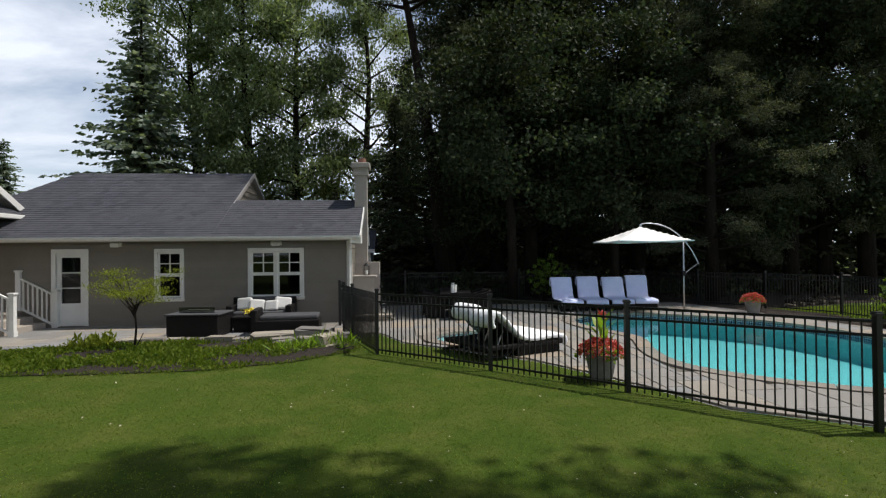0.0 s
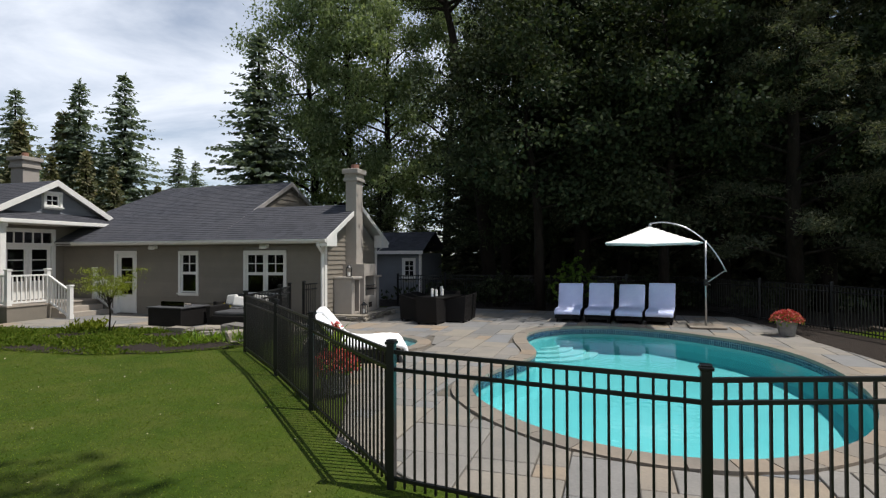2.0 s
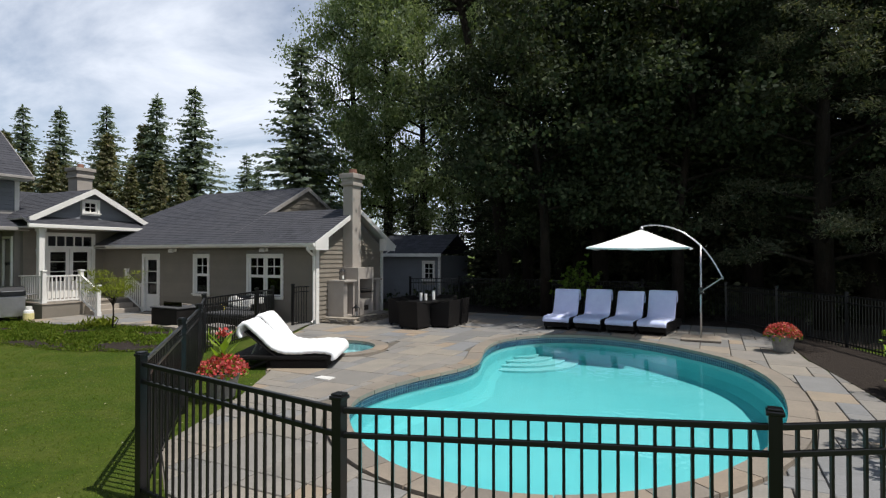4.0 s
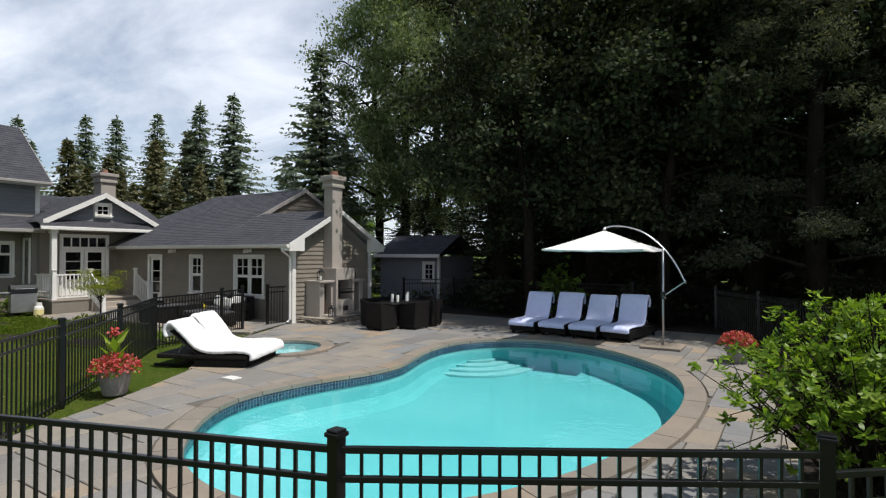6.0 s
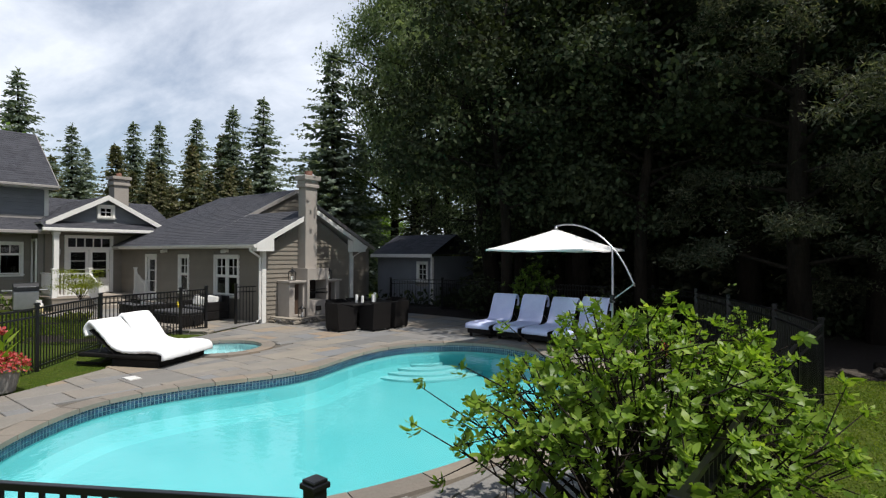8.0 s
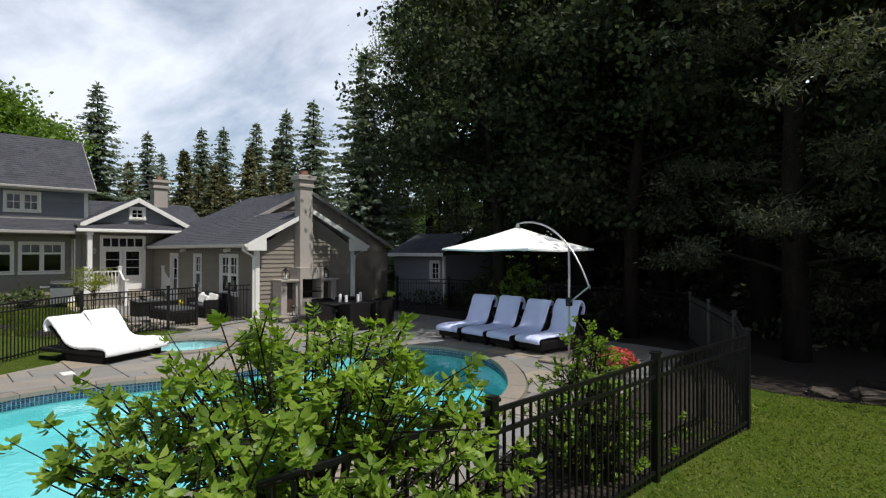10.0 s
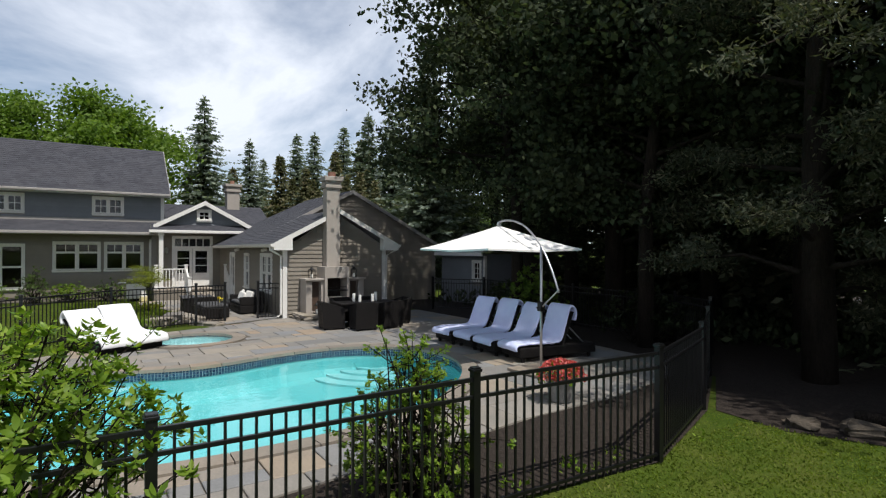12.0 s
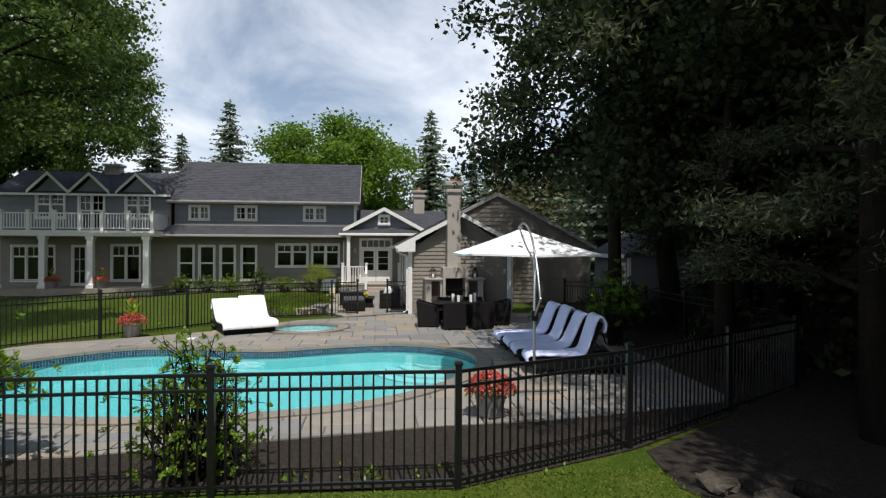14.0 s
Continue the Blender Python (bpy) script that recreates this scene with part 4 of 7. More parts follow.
# roof of the middle part and the skirt roof below it
bm = bmesh.new()
o = 0.25
courses(bm, (HEAVE[0], SOUTH - o, HEAVE[1]), (HEAVE[0], NORTH + o, HEAVE[1]), (HRX, NORTH + o, HRZ), (HRX, SOUTH - o, HRZ), 0.16)
courses(bm, (2 * HRX - HEAVE[0], NORTH + o, HEAVE[1]), (2 * HRX - HEAVE[0], SOUTH - o, HEAVE[1]), (HRX, SOUTH - o, HRZ), (HRX, NORTH + o, HRZ), 0.16)
main_roof = tagged(part("roof", bm, M_SHINGLE, house, "grey asphalt shingle roof"), kind="stuff")
bm = bmesh.new()
roof_slab(bm, [(HEAVE[0], SOUTH - o, HEAVE[1]), (HEAVE[0], NORTH + o, HEAVE[1]), (HRX, NORTH + o, HRZ), (HRX, SOUTH - o, HRZ)], 0.08)
roof_slab(bm, [(2 * HRX - HEAVE[0], NORTH + o, HEAVE[1]), (2 * HRX - HEAVE[0], SOUTH - o, HEAVE[1]), (HRX, SOUTH - o, HRZ), (HRX, NORTH + o, HRZ)], 0.08)
part("roof_deck", bm, M_GUTTER, main_roof)
part("gutter", boxes((HEAVE[0], SOUTH - o, HEAVE[1] - 0.12, HEAVE[0] + 0.11, NORTH + o, HEAVE[1] - 0.01, None, 0.02)), M_GUTTER, main_roof)
part("soffit", boxes((UX, SOUTH - o, HEAVE[1] - 0.15, HEAVE[0], NORTH + o, HEAVE[1] - 0.12)), M_TRIM, main_roof)
bm = bmesh.new()
for xe, ze, s in ((HEAVE[0], HEAVE[1], 1), (2 * HRX - HEAVE[0], HEAVE[1], -1)):
    vs = [(xe, ze + 0.004), (HRX, HRZ + 0.004), (HRX, HRZ - 0.14), (xe, ze - 0.14)]
    a = [bm.verts.new((x, NORTH + o, z)) for x, z in vs]
    b = [bm.verts.new((x, NORTH + o + 0.03, z)) for x, z in vs]
    bm.faces.new(a)
    bm.faces.new(list(reversed(b)))
    for i in range(4):
        bm.faces.new((a[i], b[i], b[(i + 1) % 4], a[(i + 1) % 4]))
part("rake_board", bm, M_GUTTER, main_roof)
SKX, SKZ = -11.75, 3.10
bm = bmesh.new()
courses(bm, (SKX, 3.3, SKZ), (SKX, 13.3, SKZ), (UX - 0.02, 13.3, 3.64), (UX - 0.02, 3.3, 3.64), 0.16)
skirt = tagged(part("roof", bm, M_SHINGLE, house, "shallow shingle skirt roof"), kind="stuff")
bm = bmesh.new()
roof_slab(bm, [(SKX, 3.3, SKZ), (SKX, 13.3, SKZ), (UX, 13.3, 3.64), (UX, 3.3, 3.64)], 0.06)
box(bm, HX, 3.3, SKZ - 0.13, SKX - 0.005, 13.3, SKZ - 0.09)
part("roof_deck", bm, M_SOFFIT, skirt)
part("gutter", boxes((SKX, 3.3, SKZ - 0.13, SKX + 0.11, 13.2, SKZ - 0.005, None, 0.02)), M_GUTTER, skirt, "white eaves gutter")

# entrance gable between house and garage
PX, PY, PZ = -11.2, 15.2, 4.60
porch = thing("entrance_porch", None, "gabled entrance porch with white rake boards, french doors and steps", "porch")
bm = bmesh.new()
hw = 2.2
for s in (-1, 1):
    courses(bm, (PX, PY + s * hw, 3.42), (-15.8, PY + s * hw, 3.42), (-15.8, PY, PZ), (PX, PY, PZ), 0.16)
proof = tagged(part("roof", bm, M_SHINGLE, porch, "grey shingle gable roof"), kind="stuff")
bm = bmesh.new()
for s in (-1, 1):
    roof_slab(bm, [(PX, PY + s * hw, 3.42), (-15.8, PY + s * hw, 3.42), (-15.8, PY, PZ), (PX, PY, PZ)], 0.06)
part("roof_deck", bm, M_SOFFIT, proof)
for s in (-1, 1):
    bm = bmesh.new()
    extrude_x(bm, [(PY + s * hw, 3.435), (PY, PZ + 0.015), (PY, PZ - 0.19), (PY + s * hw, 3.23)], PX, PX + 0.035)
    part("rake_board", bm, M_TRIM, proof, "white rake board")
bm = bmesh.new()
extrude_x(bm, [(PY - hw + 0.2, 3.4), (PY + hw - 0.2, 3.4), (PY, PZ - 0.08)], PX - 0.42, PX - 0.32)
face = part("gable_wall", bm, M_SHAKE, porch, "dark grey gable wall")
clad_host = part("gable_face", boxes((PY - 1.5, 0.0, 3.45, PY + 1.5, 0.002, 3.5)), M_SHAKE, porch, m=pose(PX - 0.319, 0, 0, 0, 0, 90))
clad(clad_host, PY - hw, PY + hw, 3.45, PZ - 0.12, [(PY - 0.34, 3.6, PY + 0.34, 4.2)], M_SHAKE, 0.13, lambda z: (PY - (PZ - 0.2 - z) / 0.536, PY + (PZ - 0.2 - z) / 0.536))
sash_window(porch, PY - 0.24, 3.72, PY + 0.24, 4.12, lights=((2, 2),), double=False, casing=0.09).matrix_basis = pose(PX - 0.235, 0, 0, 0, 0, 90)
# dark sheet before the solid gable wall, in place of an unlit room
part("unlit_room_panel", boxes((PX - 0.30, PY - 0.24, 3.72, PX - 0.287, PY + 0.24, 4.12)), M_ROOM_DARK, porch)
# pent strip and eave under the gable
bm = bmesh.new()
courses(bm, (PX + 0.28, 12.9, 3.20), (PX + 0.28, 17.0, 3.20), (PX - 0.34, 17.0, 3.50), (PX - 0.34, 12.9, 3.50), 0.14)
pent = tagged(part("roof", bm, M_SHINGLE, porch), kind="stuff")
bm = bmesh.new()
roof_slab(bm, [(PX + 0.28, 12.9, 3.20), (PX + 0.28, 17.0, 3.20), (PX - 0.34, 17.0, 3.50), (PX - 0.34, 12.9, 3.50)], 0.06)
box(bm, HX - 0.2, 12.9, 3.06, PX + 0.27, 17.3, 3.12)
part("soffit", bm, M_SOFFIT, pent)
part("gutter", boxes((PX + 0.27, 12.8, 3.06, PX + 0.38, 16.9, 3.19, None, 0.02)), M_TRIM, pent)
# recessed wall with the french doors
DX = -11.95
m_d = pose(DX, 0, 0, 0, 0, 90)
fd = (13.98, 0.55, 15.55, 2.82)
bm = bmesh.new()
wall_core(bm, 13.2, 17.2, -0.05, 3.1, [fd], 0.0, 0.16)
dw = part("wall", bm, M_WALL, porch, m=m_d)
clad(dw, 13.2, 17.0, 0.5, 3.05, [(fd[0] - 0.12, fd[1] - 0.1, fd[2] + 0.12, fd[3] + 0.13)], M_SIDING, 0.19)
part("unlit_room_panel", boxes((DX - 1.6, 13.2, 0.4, DX - 1.55, 17.0, 3.0)), M_ROOM_DARK, porch)
bm = bmesh.new()
a, z0, b, z1 = fd
box(bm, a - 0.12, -0.06, z0, a, 0.1, z1 + 0.13)
box(bm, b, -0.06, z0, b + 0.12, 0.1, z1 + 0.13)
box(bm, a, -0.06, z1, b, 0.1, z1 + 0.13)
box(bm, a, -0.05, 2.36, b, 0.1, 2.46)
for k in range(1, 5):
    y = a + (b - a) * k / 5
    box(bm, y - 0.02, 0.0, 2.46, y + 0.02, 0.06, z1)
fdoor = part("door", bm, M_TRIM, porch, "white french doors with a row of transom lights", m=m_d)
part("pane", boxes((a, 0.03, 2.46, b, 0.036, z1)), M_GLASS, fdoor).visible_shadow = False
mid = (a + b) / 2
for c, d in ((a, mid - 0.01), (mid + 0.01, b)):
    bm = bmesh.new()
    box(bm, c, 0.02, z0, c + 0.12, 0.07, 2.36)
    box(bm, d - 0.12, 0.02, z0, d, 0.07, 2.36)
    box(bm, c + 0.12, 0.02, 2.24, d - 0.12, 0.07, 2.36)
    box(bm, c + 0.12, 0.02, z0, d - 0.12, 0.07, z0 + 0.62)
    for k in (1, 2):
        zz = z0 + 0.62 + (2.24 - z0 - 0.62) * k / 3
        box(bm, c + 0.12, 0.03, zz - 0.014, d - 0.12, 0.06, zz + 0.014)
    leaf = part("door_leaf", bm, M_TRIM, fdoor)
    part("pane", boxes((c + 0.12, 0.042, z0 + 0.62, d - 0.12, 0.048, 2.24)), M_GLASS, fdoor).visible_shadow = False
# side wall with the narrow window, post, lantern
bm = boxes((HX + 0.0, 13.02, -0.05, DX - 0.161, 13.2, 3.1))
part("wall", bm, M_WALL, porch)
sash_window(porch, -12.72, 0.95, -12.28, 2.7, lights=((2, 4),), casing=0.07, sill=False).matrix_basis = pose(0, 13.02, 0)
part("post", boxes((PX + 0.02, 13.22, 0.5, PX + 0.2, 13.4, 3.06, None, 0.01), (PX - 0.01, 13.19, 0.5, PX + 0.23, 13.43, 0.62), (PX - 0.01, 13.19, 2.94, PX + 0.23, 13.43, 3.06)), M_TRIM, porch, "square white porch post")
bm = bmesh.new()
lathe(bm, [(0.03, 0), (0.07, 0.02), (0.09, 0.2), (0.05, 0.26), (0.01, 0.3)], 8, (DX + 0.13, 13.62, 2.12))
box(bm, DX + 0.03, 13.6, 2.3, DX + 0.13, 13.64, 2.33)
part("wall_lantern", bm, M_ALU, porch, "small metal wall lantern")
# porch floor, steps, railings
PF = 0.52
bm = boxes((DX + 0.04, 12.98, -0.04, -10.35, 16.0, PF - 0.05))
base = part("porch_base", bm, M_SIDING, porch)
for k in range(10):
    part("deck_board", boxes((DX + 0.04 + 0.16 * k, 12.95, PF - 0.048, DX + 0.19 + 0.16 * k, 16.0, PF)), M_WOODDECK, base)
for k in range(3):
    z = PF - 0.17 * (k + 1)
    part("step", boxes((-10.35 + 0.32 * k, 14.35, -0.04, -10.02 + 0.32 * k, 15.95, z, None, 0.008)), M_WOODDECK, porch, "weathered wooden step")


def railing(p, q, height=0.92, slope=0.0, gap=0.12):
    """White rail with square balusters from p to q."""
    p, q = Vector(p), Vector(q)
    d = q - p
    flat = Vector((d.x, d.y, 0))
    n = max(1, int(flat.length / gap))
    ang = math.atan2(d.y, d.x)
    side = Vector((-d.y, d.x, 0)).normalized() * 0.035
    rail = None
    for name, h in (("railing", height), ("bottom_rail", 0.1)):
        bm = bmesh.new()
        vs = []
        for e in (p, q):
            for s in (-1, 1):
                for z in (h - 0.05, h):
                    vs.append(bm.verts.new(e + side * s + Vector((0, 0, z))))
        for f in ((0, 1, 3, 2), (4, 6, 7, 5), (0, 4, 5, 1), (2, 3, 7, 6), (1, 5, 7, 3), (0, 2, 6, 4)):
            bm.faces.new([vs[i] for i in f])
        ob = part(name, bm, M_TRIM, rail or porch, "" if rail else "white wooden railing")
        rail = rail or ob
    for k in range(1, n):
        c = p + d * k / n
        part("baluster", boxes((-0.018, -0.018, 0.1, 0.018, 0.018, height - 0.05)), M_TRIM, rail, m=Matrix.Translation(c) @ pose(0, 0, 0, 0, 0, math.degrees(ang)))


def newel(x, y, z, h=1.05):
    part("newel_post", boxes((x - 0.06, y - 0.06, z, x + 0.06, y + 0.06, z + h), (x - 0.085, y - 0.085, z + h, x + 0.085, y + 0.085, z + h + 0.05, None, 0.012), (x - 0.075, y - 0.075, z, x + 0.075, y + 0.075, z + 0.16)), M_TRIM, porch, "square white newel post")


railing((-10.42, 13.05, PF), (-10.42, 14.25, PF))
railing((DX + 0.1, 13.05, PF), (-10.42, 13.05, PF))
for x, y, z in ((-10.42, 13.05, PF), (-10.42, 14.27, PF), (-9.45, 14.27, 0.0), (-10.42, 15.98, PF), (-9.45, 15.98, 0.0)):
    newel(x, y, z)
railing((-10.42, 14.27, PF), (-9.45, 14.27, 0.0))
railing((-10.42, 15.98, PF), (-9.45, 15.98, 0.0))
# brick chimney stack behind the porch
stack = thing("chimney_stack", None, "taupe brick chimney stack rising behind the porch roof", "chimney")
cx, cy = -15.8, 17.4
bm = boxes((cx - 0.33, cy - 0.33, 3.0, cx + 0.33, cy + 0.33, 5.55))
part("shaft", bm, M_STUCCO, stack)
bm = boxes((cx - 0.4, cy - 0.4, 5.55, cx + 0.4, cy + 0.4, 5.67, None, 0.015), (cx - 0.36, cy - 0.36, 5.67, cx + 0.36, cy + 0.36, 5.85), (cx - 0.44, cy - 0.44, 5.85, cx + 0.44, cy + 0.44, 6.0, None, 0.015))
part("cap", bm, M_STUCCO, stack)
bm = bmesh.new()
lathe(bm, [(0.13, 0), (0.12, 0.2), (0.1, 0.2), (0.09, 0.05)], 12, (cx, cy, 6.0))
part("flue_pot", bm, M_BRICK, stack, "red clay flue pot")
bm = boxes((-18.0, 13.4, -0.05, HX - 1.75, 17.2, 3.38))
part("rear_wall", bm, M_WALL, porch)
bm = bmesh.new()
courses(bm, (-13.0, 13.5, 3.38), (-13.0, 19.0, 3.38), (-15.9, 19.0, 4.75), (-15.9, 13.5, 4.75), 0.16)
courses(bm, (-18.8, 19.0, 3.38), (-18.8, 13.5, 3.38), (-15.9, 13.5, 4.75), (-15.9, 19.0, 4.75), 0.16)
tagged(part("roof", bm, M_SHINGLE, porch), kind="stuff")

# ---- far left part: columned porch, balcony and three dormers ----
balc = thing("balcony_wing", None, "two-storey wing with white columns, balcony railing and three dormers", "house")
BX = -10.85
lo2 = [(-4.35, 0.62, -2.3, 2.42), (-1.35, 0.42, -0.72, 2.42), (0.62, 0.62, 2.02, 2.48)]
bm = bmesh.new()
wall_core(bm, -5.2, 3.5, -0.05, 3.2, lo2, 0.0, 0.16)
bw = part("wall", bm, M_WALL, balc, m=m_h)
clad(bw, -5.2, 3.5, 0.3, 3.1, [(h[0] - 0.1, h[1] - 0.12, h[2] + 0.1, h[3] + 0.11) for h in lo2], M_SIDING, 0.19)
sash_window(balc, *lo2[0], lights=((2, 1), (2, 1), (2, 1)), upper=0.3).matrix_basis = m_h
sash_window(balc, *lo2[1], lights=((2, 3),), double=False).matrix_basis = m_h
sash_window(balc, *lo2[2], lights=((2, 1), (2, 1)), upper=0.3).matrix_basis = m_h
part("unlit_room_panel", boxes((HX - 1.7, -5.2, 0.0, HX - 1.65, 3.5, 3.2)), M_ROOM_DARK, balc)
part("porch_floor", boxes((HX + 0.0, -5.2, -0.05, BX + 0.25, 3.55, 0.32)), M_COPING, balc, "pale stone porch floor")
part("balcony_deck", boxes((HX + 0.005, -5.2, 2.95, BX + 0.22, 3.6, 3.22), (BX + 0.22, -5.2, 3.1, BX + 0.3, 3.65, 3.22)), M_TRIM, balc)
for y in (-3.9, -1.71, 0.53, 3.2):
    bm = boxes((BX - 0.14, y - 0.14, 0.5, BX + 0.14, y + 0.14, 2.8), (BX - 0.19, y - 0.19, 0.32, BX + 0.19, y + 0.19, 0.52, None, 0.015), (BX - 0.19, y - 0.19, 2.78, BX + 0.19, y + 0.19, 2.949, None, 0.015))
    part("column", bm, M_TRIM, balc, "square white porch column")
for a, b in ((-4.9, -3.65), (-3.65, -2.4), (-2.4, -1.19), (-1.19, 0.0), (0.0, 1.06), (1.06, 2.3), (2.3, 3.45)):
    rail = part("railing", boxes((BX - 0.035, a, 4.06, BX + 0.035, b, 4.12)), M_TRIM, balc, "white balcony railing")
    part("bottom_rail", boxes((BX - 0.03, a, 3.32, BX + 0.03, b, 3.37)), M_TRIM, rail)
    k = a + 0.14
    while k < b - 0.05:
        part("baluster", boxes((BX - 0.018, k - 0.018, 3.37, BX + 0.018, k + 0.018, 4.06)), M_TRIM, rail)
        k += 0.135
    part("railing_post", boxes((BX - 0.075, b - 0.075, 3.22, BX + 0.075, b + 0.075, 4.2), (BX - 0.1, b - 0.1, 4.2, BX + 0.1, b + 0.1, 4.25, None, 0.012)), M_TRIM, balc)
bm = boxes((HX - 0.02, 3.40, 3.32, BX, 3.46, 4.12))
part("railing", bm, M_TRIM, balc)
# upper wall, roof and dormers
UB = HX - 0.05
dorm = [(-3.17, 4.0, -1.85, 5.22), (-1.05, 3.3, 0.15, 5.22), (1.32, 4.0, 2.5, 5.22)]
m_b = pose(UB, 0, 0, 0, 0, 90)
bm = bmesh.new()
wall_core(bm, -5.2, 3.6, 3.22, 5.3, dorm, 0.0, 0.16)
ub = part("wall", bm, M_WALL, balc, m=m_b)
clad(ub, -5.2, 3.55, 3.3, 5.2, [(h[0] - 0.1, h[1] - 0.12, h[2] + 0.1, h[3] + 0.11) for h in dorm], M_SHAKE, 0.15)
for h in dorm:
    sash_window(balc, *h, lights=((2, 2), (2, 2)), casing=0.1, upper=0.45).matrix_basis = m_b
part("unlit_room_panel", boxes((UB - 1.3, -5.2, 3.3, UB - 1.25, 3.5, 5.3)), M_ROOM_DARK, balc)
bm = bmesh.new()
courses(bm, (UB + 0.3, -5.3, 5.25), (UB + 0.3, 3.7, 5.25), (-15.4, 3.7, 6.75), (-15.4, -5.3, 6.75), 0.16)
courses(bm, (-18.2, 3.7, 5.25), (-18.2, -5.3, 5.25), (-15.4, -5.3, 6.75), (-15.4, 3.7, 6.75), 0.16)
broof = tagged(part("roof", bm, M_SHINGLE, balc, "dark shingle roof with three dormers"), kind="stuff")
part("gutter", boxes((UB + 0.3, -5.3, 5.13, UB + 0.4, 3.7, 5.24)), M_TRIM, broof)
part("wall", boxes((-18.1, -5.2, -0.05, -17.95, 3.6, 5.25), (-18.0, -5.36, -0.05, HX, -5.2, 5.25)), M_WALL, balc)
for a, _, b, _ in dorm:
    c = (a + b) / 2
    hwid = 1.03
    bm = bmesh.new()
    extrude_x(bm, [(c - hwid + 0.12, 5.2), (c + hwid - 0.12, 5.2), (c, 6.15)], UB - 0.0, UB + 0.06)
    part("dormer_wall", bm, M_SHAKE, balc)
    bm = bmesh.new()
    for s in (-1, 1):
        courses(bm, (UB + 0.32, c + s * hwid, 5.38), (-14.5, c + s * hwid, 5.38), (-14.5, c, 6.38), (UB + 0.32, c, 6.38), 0.16)
        roof_slab(bm, [(UB + 0.3, c + s * hwid, 5.38), (-14.5, c + s * hwid, 5.38), (-14.5, c, 6.38), (UB + 0.3, c, 6.38)], 0.05)
    dr = tagged(part("dormer_roof", bm, M_SHINGLE, balc), kind="stuff")
    for s in (-1, 1):
        bm = bmesh.new()
        extrude_x(bm, [(c + s * hwid, 5.40), (c, 6.40), (c, 6.22), (c + s * hwid, 5.22)], UB + 0.321, UB + 0.35)
        part("rake_board", bm, M_TRIM, dr)
bm = boxes((-15.7, -0.8, 5.9, -15.1, 0.0, 7.05), (-15.8, -0.9, 7.05, -15.0, 0.1, 7.2))
part("chimney", bm, M_STUCCO, balc)

# ---- garden shed behind the fireplace ----
shed = thing("garden_shed", None, "small grey garden shed with a white-trimmed window under the trees", "shed")
sx0, sx1, sy = -4.6, -1.3, 24.4
so = [(-2.1, 1.05, -1.62, 1.78)]
bm = bmesh.new()
wall_core(bm, sx0, sx1, -0.05, 2.1, so, 0.0, 0.12)
sw = part("wall", bm, M_WALL, shed, m=pose(0, sy, 0))
clad(sw, sx0, sx1, 0.0, 2.05, [(-2.2, 0.93, -1.52, 1.89)], M_SHAKE, 0.19)
sash_window(shed, *so[0], lights=((2, 3),), double=False, casing=0.08).matrix_basis = pose(0, sy, 0)
part("wall", boxes((sx1 - 0.12, sy + 0.121, -0.05, sx1, sy + 3, 2.1), (sx0, sy + 0.121, -0.05, sx0 + 0.12, sy + 3, 2.1), (sx0, sy + 3, -0.05, sx1, sy + 3.1, 2.1)), M_SHAKE, shed)
part("fascia", boxes((sx0 - 0.2, sy - 0.32, 2.05, sx1 + 0.2, sy - 0.28, 2.2)), M_TRIM, shed, "white fascia board")
part("corner_board", boxes((sx1 - 0.08, sy - 0.035, 0, sx1 + 0.02, sy + 0.08, 2.05)), M_TRIM, shed)
bm = bmesh.new()
courses(bm, (sx0 - 0.2, sy - 0.3, 2.18), (sx1 + 0.2, sy - 0.3, 2.18), (sx1 + 0.2, sy + 1.5, 3.1), (sx0 - 0.2, sy + 1.5, 3.1), 0.16)
courses(bm, (sx1 + 0.2, sy + 3.3, 2.18), (sx0 - 0.2, sy + 3.3, 2.18), (sx0 - 0.2, sy + 1.5, 3.1), (sx1 + 0.2, sy + 1.5, 3.1), 0.16)
tagged(part("roof", bm, M_SHINGLE, shed), kind="stuff")


# ---- black metal pool fence ----
FH = 1.22
PICKET = to_mesh("picket", boxes((-0.009, -0.009, 0.03, 0.009, 0.009, FH - 0.036)), M_BLACK)
POST = to_mesh("post", boxes((-0.034, -0.034, 0, 0.034, 0.034, FH + 0.05)), M_BLACK)
CAP = to_mesh("cap", boxes((-0.046, -0.046, FH + 0.05, 0.046, 0.046, FH + 0.075, None, 0.005), (-0.038, -0.038, FH + 0.075, 0.038, 0.038, FH + 0.09, None, 0.005)), M_BLACK)


